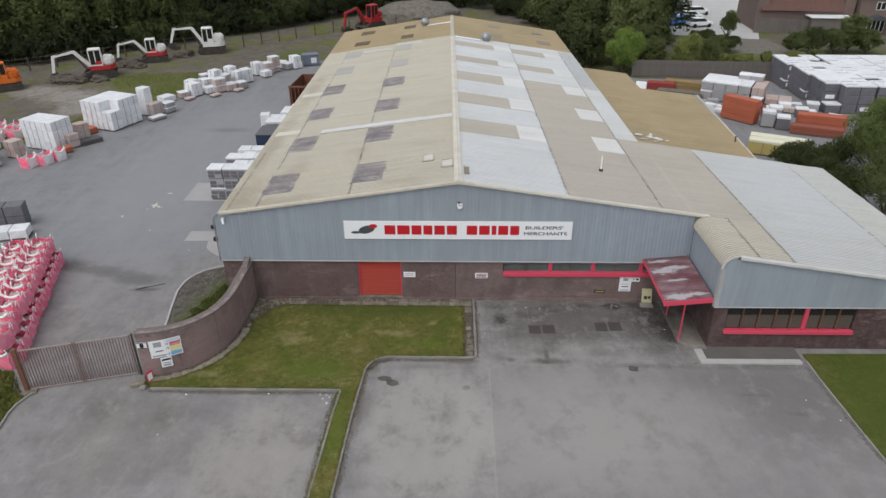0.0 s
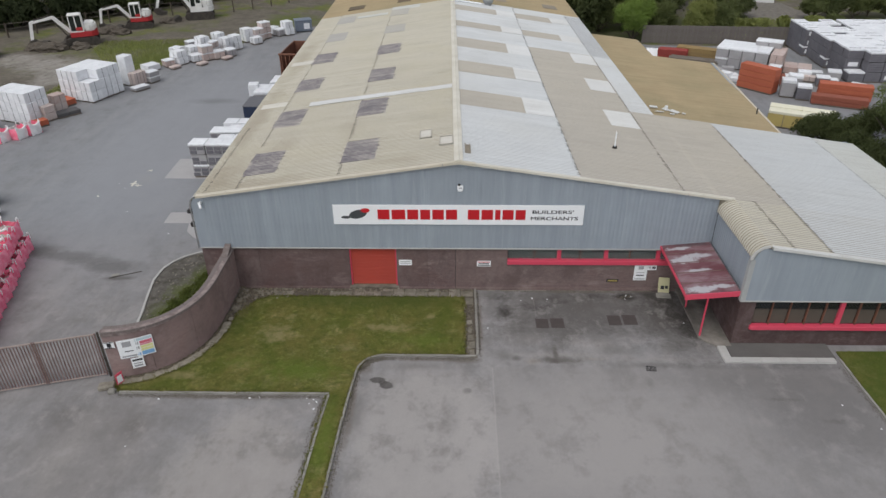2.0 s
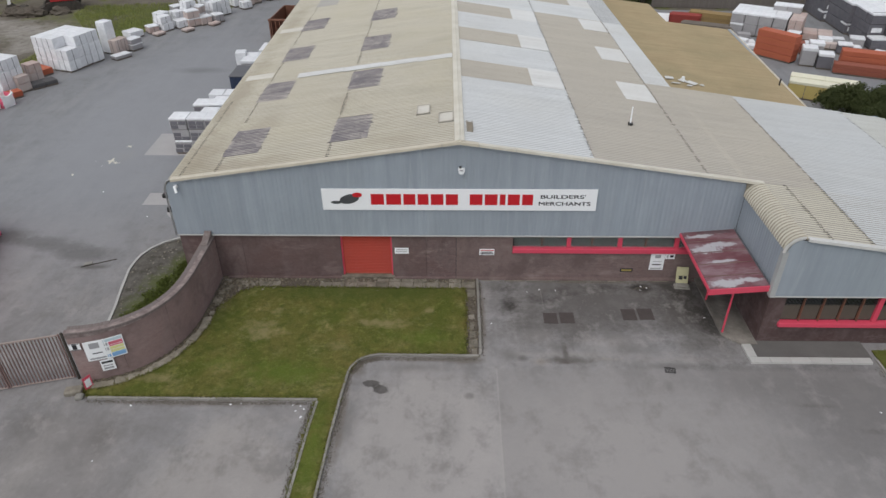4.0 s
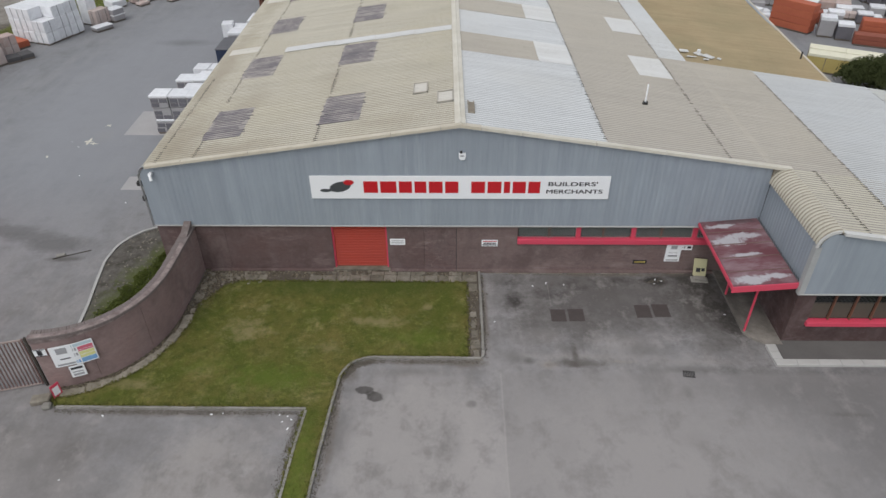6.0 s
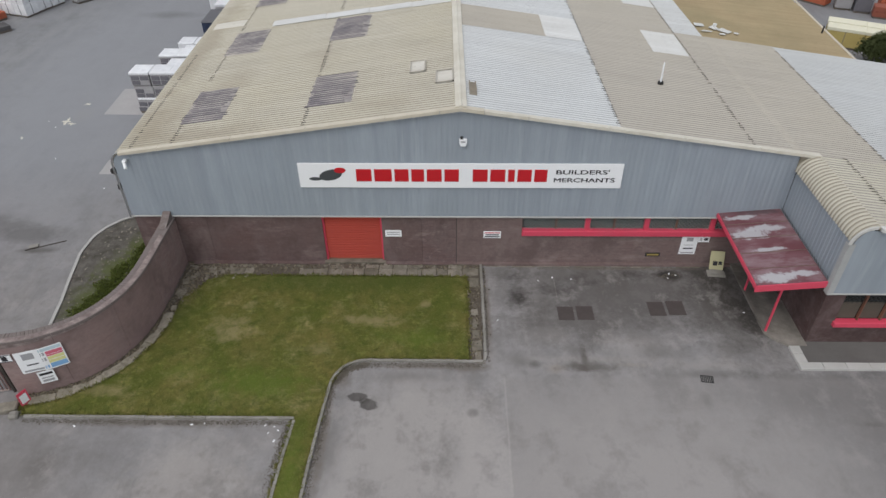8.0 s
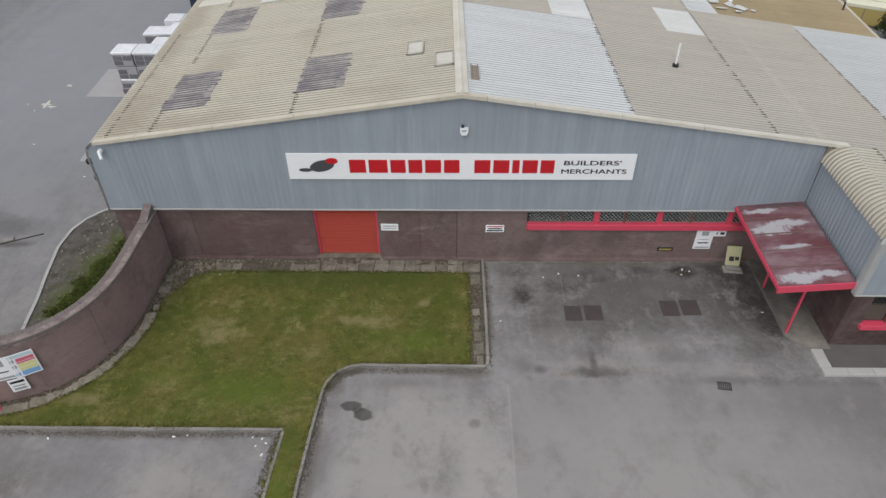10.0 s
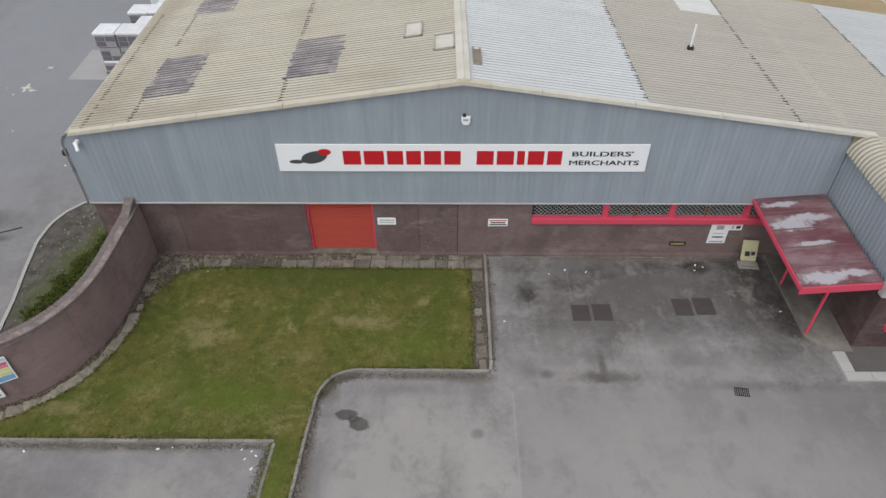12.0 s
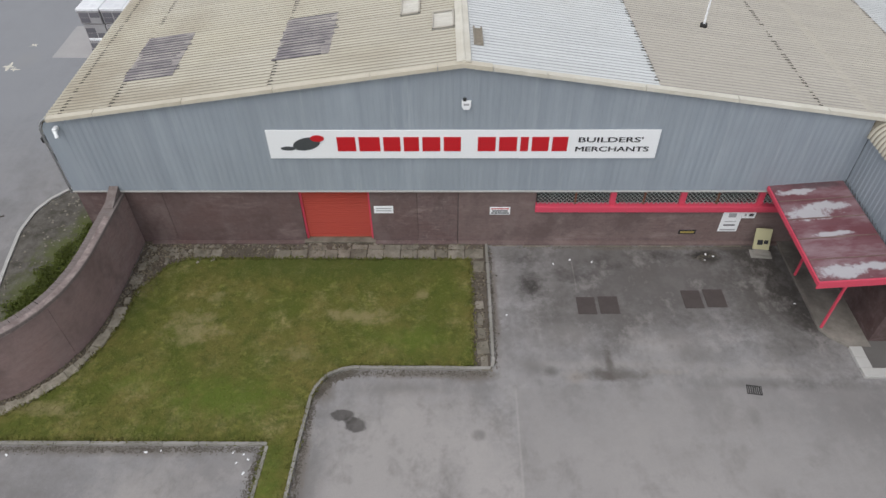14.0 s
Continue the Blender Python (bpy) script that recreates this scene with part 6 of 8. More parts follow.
part("emblem", plate(bmesh.new(), oval(-4.88, 0.03, 0.45, 0.23, tilt=0.25), 0.01, pose(0, -0.052, 0)), M_SIGN_GREY, sign, "plain grey emblem shape")
part("emblem", plate(bmesh.new(), oval(-5.48, -0.14, 0.24, 0.075), 0.01, pose(0, -0.0525, 0)), M_SIGN_GREY, sign)
part("emblem", plate(bmesh.new(), oval(-4.52, 0.24, 0.22, 0.12), 0.01, pose(0, -0.056, 0)), M_SIGN_RED, sign)
text_mesh("BUILDERS'", 0.26, 1.98, M_INK, "lettering", sign, (3.58, -0.046, 0.09))
text_mesh("MERCHANTS", 0.26, 2.28, M_INK, "lettering", sign, (3.52, -0.046, -0.26))


def small_sign(name, at, turn, w, h, label, rows, board=None, tilt=0.0):
    """A thin board with plain bars for its writing: rows of x0, x1, z0, z1, material in parts of its size."""
    t = thing(name, at, turn, label, "sign")
    b = part("board", boxed(-w / 2, w / 2, -0.02, 0.0, 0, h, 0.003), board or M_WHITE, t)
    for x0, x1, z0, z1, m in rows:
        part("printing", boxed(-w / 2 + x0 * w, -w / 2 + x1 * w, -0.024, -0.02, z0 * h, z1 * h), m, t)
    return t


small_sign("wall_sign", (-2.57, 0.0, 1.42), 0, 0.66, 0.32, "small white notice on the brick wall", [(0.1, 0.9, 0.62, 0.75, M_INK_GREY), (0.1, 0.9, 0.3, 0.42, M_INK_GREY)])
small_sign("wall_sign", (1.43, -0.03, 1.39), 0, 0.7, 0.33, "small white notice with dark print on the brick wall", [(0.06, 0.94, 0.72, 0.86, M_SIGN_RED), (0.12, 0.88, 0.42, 0.58, M_INK), (0.06, 0.94, 0.14, 0.3, M_INK)])
small_sign("notice_board", (9.44, -0.03, 0.6), 0, 0.66, 0.92, "white notice board with grey print by the entrance", [(0.3, 0.7, 0.72, 0.92, M_INK_GREY), (0.2, 0.8, 0.3, 0.36, M_INK), (0.1, 0.9, 0.06, 0.12, M_INK_GREY), (0.2, 0.8, 0.5, 0.53, M_INK_GREY)])
small_sign("wall_sign", (10.0, -0.03, 1.22), 0, 0.44, 0.3, "small white sign beside the notice board", [(0.15, 0.3, 0.3, 0.7, M_INK_GREY), (0.5, 0.85, 0.3, 0.7, M_INK)])
small_sign("wall_plate", (8.07, -0.03, 0.47), 0, 0.6, 0.19, "yellow plate with dark border low on the wall", [(0.1, 0.9, 0.28, 0.72, M_YELLOW)], M_INK)
# boards on the curved wall
def on_wall(x):
    best = min(range(len(WALL)), key=lambda i: abs(WALL[i][0] - x) + (100 if WALL[i][1] > -5 else 0))
    p = offset_line(WALL, 0.215)[best]
    a, b = WALL[max(best - 1, 0)], WALL[min(best + 1, len(WALL) - 1)]
    return p, math.degrees(math.atan2(a[1] - b[1], a[0] - b[0]))


(px, py), ang = on_wall(-14.02)
small_sign("site_board", (px, py, 1.1), ang, 0.78, 0.95, "white site notice with grey print on the curved wall", [(0.25, 0.7, 0.62, 0.9, M_INK_GREY), (0.3, 0.75, 0.34, 0.39, M_INK), (0.1, 0.9, 0.06, 0.14, M_INK_GREY)])
(px, py), ang = on_wall(-13.32)
small_sign("safety_board", (px, py, 1.06), ang, 0.74, 0.98, "site safety board with coloured rows on the curved wall", [(0.05, 0.95, 0.84, 0.97, M_FADED_TEAL), (0.28, 0.95, 0.66, 0.80, M_FADED_RED), (0.28, 0.95, 0.58, 0.64, M_FADED_RED), (0.28, 0.95, 0.42, 0.56, M_FADED_YELLOW), (0.28, 0.95, 0.27, 0.4, M_FADED_YELLOW), (0.28, 0.95, 0.05, 0.25, M_FADED_BLUE), (0.06, 0.22, 0.66, 0.8, M_INK_GREY), (0.06, 0.22, 0.42, 0.56, M_INK_GREY), (0.06, 0.22, 0.08, 0.22, M_FADED_BLUE)])
(px, py), ang = on_wall(-13.78)
small_sign("wall_sign", (px, py, 0.5), ang, 0.5, 0.54, "square white sign with dark print under the site notice", [(0.1, 0.9, 0.68, 0.86, M_INK), (0.15, 0.85, 0.4, 0.5, M_INK_GREY), (0.15, 0.85, 0.12, 0.3, M_INK_GREY)])
(px, py), ang = on_wall(-14.6)
small_sign("wall_sign", (px, py, 1.72), ang, 0.42, 0.32, "small white sign with a dark mark by the gate", [(0.3, 0.7, 0.15, 0.85, M_INK), (0.05, 0.95, 0.9, 1.0, M_INK), (0.05, 0.95, 0.0, 0.1, M_INK)])
small_sign("marker_board", (-14.35, -7.55, 0.05), 62, 0.34, 0.62, "leaning red and white marker at the foot of the wall", [(0.15, 0.85, 0.2, 0.8, M_WHITE)], M_RED)
speed = thing("road_sign", (-20.75, -8.9, 0), 8, "white square sign on a dark post beside the gate", "sign")
part("post", tube(bmesh.new(), [(0, 0, 0), (0, 0, 2.2)], 0.04, 8), M_BLACK, speed)
part("board", boxed(-0.36, 0.36, -0.07, -0.045, 1.3, 2.05, 0.004), M_WHITE, speed)
bm = plate(bmesh.new(), oval(0, 1.76, 0.2, 0.2, 24), 0.01, pose(0, -0.078, 0))
ring = part("printing", bm, M_INK_GREY, speed)
part("printing", plate(bmesh.new(), oval(0, 1.76, 0.15, 0.15, 24), 0.01, pose(0, -0.082, 0)), M_WHITE, speed)
part("printing", boxed(-0.22, 0.22, -0.076, -0.07, 1.4, 1.46), M_INK_GREY, speed)

# pavement board by the porch
aboard = thing("pavement_board", (10.62, -0.55, 0.02), -6, "pale yellow pavement board on a grey weighted base", "sign")
part("panel", boxed(-0.28, 0.28, -0.03, 0.03, 0.14, 0.92, 0.02, m=pose(0, 0, 0, -24, 0, 0)), M_PAPER_YEL, aboard)
part("printing", boxed(-0.16, 0.02, -0.04, -0.03, 0.32, 0.5, m=pose(0, 0, 0, -24, 0, 0)), M_INK, aboard)
part("printing", boxed(0.06, 0.2, -0.04, -0.03, 0.36, 0.5, m=pose(0, 0, 0, -24, 0, 0)), M_INK, aboard)
bm = boxed(-0.36, 0.36, -0.3, 0.1, 0, 0.08, 0.03)
box(bm, -0.26, 0.26, -0.2, 0.05, 0.08, 0.16, 0.03)
part("base", bm, M_KERB, aboard)

# ---- canopy over the entrance ----
canopy = thing("canopy", (0, 0, 0), 0, "sloping red porch canopy with flaking paint on red posts", "canopy")


def tilted(bm):
    """The canopy climbs towards the wing."""
    for v in bm.verts:
        v.co.z += 0.095 * (v.co.x - 10.2)
    return bm


for i in range(5):
    y0, y1 = -4.38 + i * 0.87, -4.38 + (i + 1) * 0.87 - 0.015
    part("roof_panel", tilted(boxed(10.24, 12.56, y0, y1, 2.66, 2.7, 0.006)), M_CANOPY, canopy)
    part("seam", tilted(boxed(10.24, 12.56, y1 - 0.02, y1 + 0.02, 2.7, 2.725, 0.004)), M_GATE, canopy)
part("fascia", tilted(boxed(10.18, 12.58, -4.44, -4.39, 2.45, 2.715, 0.006)), M_RED, canopy, "bright red fascia board")
part("fascia", boxed(10.17, 10.22, -4.39, -0.13, 2.56, 2.715, 0.006), M_RED, canopy)
part("soffit", tilted(boxed(10.22, 12.56, -4.39, -0.13, 2.56, 2.6)), M_WOOD, canopy)
for y in (-3.95, -1.68):
    part("post", boxed(11.38, 11.45, y - 0.035, y + 0.035, 0.1, 2.54, 0.006), M_RED, canopy, "slim red steel post")
part("beam", boxed(11.36, 11.47, -4.39, -0.13, 2.52, 2.66), M_RED, canopy)
clip = None
for i in range(24):
    y = -4.3 + i * 0.175
    if clip is None:
        clip = part("clip", tube(bmesh.new(), [(12.57, 0, 2.93), (12.5, 0, 3.1)], 0.012, 4), M_STRAP, canopy)
        clip.location.y = y
    else:
        share("clip", clip.data, canopy, (0, y, 0))
# grit, moss and leaf crumbs gathered along the kerbs
g_d = random.Random(21)
verts, faces = [], []
for pts, off, count in (([(1.12, -0.3), (1.13, -5.5)], 0.09, 150), ([(0.9, -5.66), (-3.2, -5.66), (-3.85, -5.9), (-4.2, -6.5)], 0.2, 600), ([(-4.25, -6.6), (-4.4, -9.8), (-4.55, -14.5)], 0.18, 420), ([(-14.2, -8.2), (-5.4, -8.2)], 0.16, 420), ([(-5.5, -8.3), (-5.65, -9.8), (-5.75, -14)], 0.16, 200), ([(2.0, -0.26), (11.2, -0.26)], 0.1, 90), ([(-10.9, -0.7), (-9.0, -1.0)], 0.5, 160), ([(17.0, -6.0), (17.3, -12)], 0.2, 160), ([(8.3, -0.8), (9.1, -0.6)], 0.2, 40)):
    for _ in range(5 * count):
        k = g_d.randrange(len(pts) - 1)
        f = g_d.random()
        x = pts[k][0] + (pts[k + 1][0] - pts[k][0]) * f + g_d.gauss(0, 0.38) * off
        y = pts[k][1] + (pts[k + 1][1] - pts[k][1]) * f + g_d.gauss(0, 0.38) * off
        s_ = 0.016 * g_d.uniform(0.4, 1.6)
        i0 = len(verts)
        a = g_d.uniform(0, 6.3)
        for q in range(4):
            verts.append((x + s_ * math.cos(a + q * 1.57) * g_d.uniform(0.6, 1.3), y + s_ * math.sin(a + q * 1.57), 0.021))
        verts.append((x, y, 0.02 + s_ * 0.8))
        faces += [(i0 + q, i0 + (q + 1) % 4, i0 + 4) for q in range(4)]
single("grit", from_arrays("grit", verts, faces), M_GRIT, "dark grit and moss crumbs gathered along the kerbs", "grit", "stuff")
# crumbled mortar, leaf mould and moss at the foot of the walls
verts, faces = [], []
for pts, off, count in ((offset_line(WALL, 0.38)[2:], 0.3, 1500), ([(-11.0, -0.4), (-9.2, -0.6)], 0.8, 900), ([(-10.9, -1.0), (-10.6, -2.6)], 0.5, 700), ([(-9.5, -0.35), (0.8, -0.35)], 0.5, 1500), ([(0.68, -1.0), (0.68, -5.3)], 0.4, 500)):
    for _ in range(count):
        k = g_d.randrange(len(pts) - 1)
        f = g_d.random()
        x = pts[k][0] + (pts[k + 1][0] - pts[k][0]) * f + g_d.gauss(0, 0.5) * off
        y = min(pts[k][1] + (pts[k + 1][1] - pts[k][1]) * f + g_d.gauss(0, 0.5) * off, -0.06)
        s_ = 0.03 * g_d.uniform(0.4, 1.7)
        i0, a = len(verts), g_d.uniform(0, 6.3)
        for q in range(4):
            verts.append((x + s_ * math.cos(a + q * 1.57) * g_d.uniform(0.6, 1.3), y + s_ * math.sin(a + q * 1.57), 0.055))
        verts.append((x, y, 0.07 + s_ * 0.8))
        faces += [(i0 + q, i0 + (q + 1) % 4, i0 + 4) for q in range(4)]
single("debris", from_arrays("debris", verts, faces), M_DEBRIS, "crumbled mortar, moss and leaf mould along the walls", "debris", "stuff")
# litter
for i, (x, y) in enumerate(((1.55, -3.4), (3.9, -0.9), (4.65, -1.0), (8.7, -0.62), (8.95, -0.72), (8.6, -0.9), (11.0, -2.9), (3.3, -1.1), (-12.7, -11.0), (16.8, -9.7), (15.9, -8.4), (-23.2, 12.5), (-22.5, 11.8), (-20.9, 8.4), (-8.6, -8.3), (-8.2, -8.25), (-5.9, -8.35), (-5.75, -8.5), (-6.2, -8.3), (-6.05, -8.6), (-5.8, -8.9), (-12.4, -8.4), (-17.2, 5.6))):
    t = boxed(-0.045, 0.045, -0.025, 0.025, 0, 0.02, 0.008, m=pose(x, y, 0.02, 0, 0, rng.uniform(0, 180)) @ Matrix.Scale(rng.uniform(0.6, 1.2), 4))
    single("litter", t, M_WHITE, "small white scrap of litter on the asphalt", "litter", group="scraps of litter")

# ---- stock in the yards ----
def stack(name, at, turn, counts, size, body, label, category="block stack", hood=None, missing=(), straps=True, pallet=True, group="", jitter=0.015, blocks=False, faces=False):
    """Packs on a pallet, counts along x, y and z; each pack is a part, hoods and straps belong to the packs."""
    t = thing(name, at, turn, label, category, group)
    nx, ny, nz = counts
    w, d, h = size
    r = random.Random(round(100 * (at[0] + at[1])))
    z0 = 0.13 if pallet else 0.0
    if pallet:
        bm = boxed(w * 0.03, w * 0.97, d * 0.03, d * 0.97, 0.09, 0.125)
        for k in (0.06, 0.45, 0.84):
            box(bm, w * 0.04, w * 0.96, k * d, k * d + 0.1 * d, 0.0, 0.092)
        pal = part("pallet", bm, M_WOOD, t, "grey timber pallet")
        for i in range(nx):
            for j in range(ny):
                if i or j:
                    share("pallet", pal.data, t, (i * w, j * d, 0))
    pack_me = hood_me = strap_me = face_me = None
    for i in range(nx):
        for j in range(ny):
            for k in range(nz):
                if (i, j, k) in missing:
                    continue
                m = (i * w + r.uniform(-jitter, jitter), j * d + r.uniform(-jitter, jitter), z0 + k * h)
                if pack_me is None:
                    bm = bmesh.new()
                    if blocks:
                        nb = 4
                        for q in range(nb):
                            box(bm, 0.025, w - 0.025, 0.025, d - 0.025, 0.01 + q * (h - 0.04) / nb, (q + 1) * (h - 0.04) / nb, 0.012)
                    else:
                        box(bm, 0.02, w - 0.02, 0.02, d - 0.02, 0.0, h - (0.03 if hood else 0.012), 0.03)
                    p = part("pack", bm, body, t)
                    p.location = m
                    pack_me = p.data
                else:
                    p = share("pack", pack_me, t, m)
                if hood:
                    if hood_me is None:
                        bm = boxed(0.0, w, 0.0, d, h * 0.8, h - 0.012, 0.03)
                        hood_me = part("hood", bm, hood, p).data
                    elif k == nz - 1 or (i, j, k + 1) in missing:
                        share("hood", hood_me, p)
                if straps:
                    if strap_me is None:
                        strap_me = part("strap", boxed(-0.02, 0.02, 0.01, 0.022, 0.02, h - 0.05), M_STRAP, p).data
                        p.children[-1].location.x = 0.5 * w
                    elif j == 0:
                        share("strap", strap_me, p, (0.5 * w, 0, 0))
                    if i == 0 and nx < 4:
                        share("strap", strap_me, p, (0, 0.5 * d, 0), (0, 0, -90))
                if faces and j == 0:
                    for q in range(4):
                        at_q = (0.08 + 0.5 * (w - 0.1) * (q % 2), 0, 0.06 + (h * 0.74 - 0.06) * 0.5 * (q // 2))
                        if face_me is None:
                            face_me = part("block_face", boxed(0, 0.5 * w - 0.1, 0.012, 0.026, 0, h * 0.37 - 0.05, 0.004), M_BLOCK, p, "dark grey block face").data
                            p.children[-1].location = at_q
                        elif r.random() < 0.92:
                            share("block_face", face_me, p, at_q)
    return t


# left side, along the edge of the rough ground
stack("block_stack", (-32.85, 29.25, 0.02), 70, (3, 3, 3), (1.28, 1.2, 0.88), M_WRAP, "tall stack of white shrink-wrapped blocks on pallets", missing={(0, 0, 2)}, straps=True, jitter=0.04)
stack("block_stack", (-35.3, 23.6, 0.02), 72, (2, 3, 3), (1.1, 1.2, 0.86), M_WRAP, "stack of off-white wrapped blocks", straps=True, jitter=0.03)
stack("board_stack", (-31.6, 34.3, 0.02), 66, (1, 1, 1), (1.0, 1.1, 2.75), M_WRAP, "one tall white wrapped stack beside the blocks", straps=False)
stack("block_stack", (-30.9, 34.0, 0.02), 66, (2, 1, 1), (0.75, 0.9, 1.2), M_PINK, "low stack of pinkish wrapped bricks", straps=True)
stack("block_stack", (-29.9, 35.1, 0.02), 62, (1, 1, 2), (1.2, 1.0, 0.5), M_WRAP_GREY, "small stack of grey wrapped stone", straps=False, hood=M_WRAP)
stack("sheet_stack", (-30.3, 32.4, 0.02), 56, (1, 1, 1), (1.6, 0.95, 0.28), M_WRAP_GREY, "low pallet with a white sheeted load", straps=False, hood=M_WRAP)
stack("sheet_stack", (-31.6, 38.9, 0.02), 58, (1, 1, 1), (1.5, 1.4, 0.55), M_WRAP, "low pale wrapped pallet on the grass edge", straps=False)
stack("sheet_stack", (-33.9, 25.1, 0.02), 50, (2, 1, 1), (1.0, 1.1, 0.32), M_DARK_SLAB, "low pallet of dark grey slabs", straps=False)
stack("brick_stack", (-34.6, 22.9, 0.02), 52, (1, 1, 1), (1.1, 0.9, 0.45), M_ORANGE, "low pack of orange bricks on the asphalt", straps=False, blocks=True)
stack("brick_stack", (-34.5, 24.4, 0.02), 60, (1, 1, 2), (1.0, 1.0, 0.6), M_PINK, "small pack of buff bricks", straps=False, blocks=True)
stack("brick_stack", (-34.6, 26.4, 0.02), 60, (1, 1, 2), (1.1, 1.0, 0.75), M_PINK, "pack of buff and white bricks", straps=True)
stack("brick_stack", (-34.9, 28.0, 0.02), 60, (1, 2, 1), (1.3, 1.1, 0.5), M_ORANGE, "low pack of orange brown bricks", straps=False, blocks=True)
for x, y, nz, mat, lab in ((-38.0, 21.9, 2, M_PINK, "pack of buff stone behind the bags"), (-39.6, 20.6, 3, M_WRAP_GREY, "grey wrapped blocks behind the bags"), (-38.6, 19.2, 2, M_PINK, "brown pack of walling stone"), (-41.2, 23.4, 2, M_WRAP, "white wrapped blocks behind the bags"), (-41.4, 19.0, 2, M_WRAP_GREY, "pale grey wrapped blocks")):
    stack("block_stack", (x, y, 0.02), 72, (1, 1, nz), (1.15, 1.15, 0.7), mat, lab, straps=True)
spots = [(-30.4, 40.6, 1, 1, M_PINK), (-29.3, 41.3, 1, 2, M_WRAP), (-28.2, 42.4, 1, 1, M_WRAP), (-27.3, 42.9, 1, 2, M_PINK), (-26.2, 43.6, 1, 1, M_PINK), (-25.0, 44.6, 1, 1, M_WRAP_GREY),
         (-30.0, 43.0, 1, 2, M_WRAP), (-28.9, 43.8, 1, 2, M_WRAP), (-27.9, 44.6, 1, 3, M_WRAP), (-26.8, 45.2, 1, 2, M_PINK), (-25.7, 46.3, 1, 2, M_WRAP), (-29.6, 45.4, 1, 2, M_WRAP_GREY), (-28.4, 46.4, 1, 2, M_WRAP), (-26.9, 47.4, 1, 3, M_WRAP), (-25.2, 47.6, 1, 2, M_WRAP),
         (-24.9, 51.0, 1, 2, M_WRAP), (-23.8, 51.4, 1, 2, M_PINK), (-23.2, 52.6, 1, 3, M_PINK), (-23.6, 50.0, 1, 1, M_WRAP), (-21.6, 54.0, 1, 1, M_WRAP_GREY), (-20.8, 54.4, 1, 2, M_WRAP), (-22.4, 54.9, 1, 1, M_WRAP)]
for x, y, n, nz, mat in spots:
    nm = {M_WRAP: "pale wrapped pallet load", M_PINK: "pinkish brick pallet load", M_WRAP_GREY: "grey wrapped pallet load"}[mat]
    stack("pallet_load", (x, y, 0.02), 58 + rng.uniform(-16, 16), (1, n, nz), (rng.uniform(1.05, 1.3), rng.uniform(1.0, 1.25), rng.uniform(0.6, 0.8)), mat, nm + " in the mixed row by the grass", "pallet load", hood=M_WRAP if mat is not M_WRAP else None, straps=True, jitter=0.07, group="pallet loads in the mixed row")
# flat scraps and crates in front of the row
for x, y in ((-27.0, 41.2), (-25.0, 43.4), (-29.4, 39.8)):
    stack("sheet_stack", (x, y, 0.02), 60, (1, 1, 1), (1.1, 0.8, 0.2), M_PINK, "flat pallet with a few bricks", straps=False)
# left flank of the warehouse
for y, nx, nz, lab in ((13.5, 4, 3, "tall"), (16.3, 3, 2, "low"), (17.9, 4, 2, "low"), (20.3, 4, 1, "single")):
    x0 = {13.5: -18.3, 16.3: -17.4, 17.9: -18.4, 20.3: -18.0}[y]
    stack("block_stack", (x0, y, 0.02), 0, (nx, 1, nz), (1.12, 1.15, 0.8), M_WRAP_GREY, lab + " row of white wrapped grey blocks beside the warehouse", hood=M_WRAP, straps=False, faces=True, jitter=0.03)
stack("sheet_stack", (-18.7, 21.9, 0.02), 0, (4, 1, 1), (1.1, 1.2, 0.8), M_WRAP, "flat white sheeted packs beside the warehouse", straps=False)
stack("block_stack", (-17.9, 28.2, 0.02), 0, (3, 2, 1), (1.1, 1.2, 1.3), M_WRAP_GREY, "white sheeted packs behind the navy box", hood=M_WRAP, straps=False)
stack("sheet_stack", (-18.6, 29.3, 0.02), 8, (1, 1, 1), (0.9, 1.0, 1.6), M_WRAP, "white wrapped pack beside the navy box", straps=False)
stack("block_stack", (-17.3, 31.8, 0.02), 0, (3, 2, 1), (1.1, 1.1, 1.1), M_BLOCK, "dark grey packs with white tops", hood=M_WRAP, straps=False)
stack("block_stack", (-16.9, 34.6, 0.02), 0, (2, 1, 1), (1.1, 1.1, 0.9), M_WRAP_GREY, "small white topped packs", hood=M_WRAP, straps=False)
navy = thing("storage_box", (-18.0, 25.2, 0.02), 0, "navy steel storage box beside the warehouse", "container")
part("body", boxed(0, 3.0, 0, 2.6, 0.0, 1.1, 0.03), M_NAVY, navy)
part("lid", boxed(-0.05, 3.05, -0.05, 2.65, 1.1, 1.18, 0.03), M_STRAP, navy, "dark flat lid")
for i in range(5):
    part("rib", boxed(0.3 + 0.55 * i, 0.36 + 0.55 * i, -0.035, 0.0, 0.05, 1.05), M_NAVY, navy)
skip = thing("skip_container", (-17.6, 37.4, 0.02), -3, "rust-red open steel container beside the warehouse", "container")
for a in ((0, 0.12, 0, 5.5), (2.3, 2.42, 0, 5.5), (0.12, 2.3, 5.38, 5.5)):
    part("side", boxed(*a, 0.15, 2.3, 0.01), M_RUST, skip)
part("floor", boxed(0.12, 2.3, 0.0, 5.38, 0.0, 0.2), M_RUST, skip)
part("top_rail", boxed(-0.05, 2.47, -0.02, 0.14, 2.2, 2.36, 0.02), M_RUST, skip)
for i in range(6):
    part("bar", boxed(0.2 + 0.4 * i, 0.27 + 0.4 * i, 0.0, 0.08, 0.2, 2.2), M_RUST, skip)
wbin = thing("waste_bin", (-20.0, 56.2, 0.0), 20, "blue-grey wheeled waste bin on the far edge", "bin")
bm = bmesh.new()
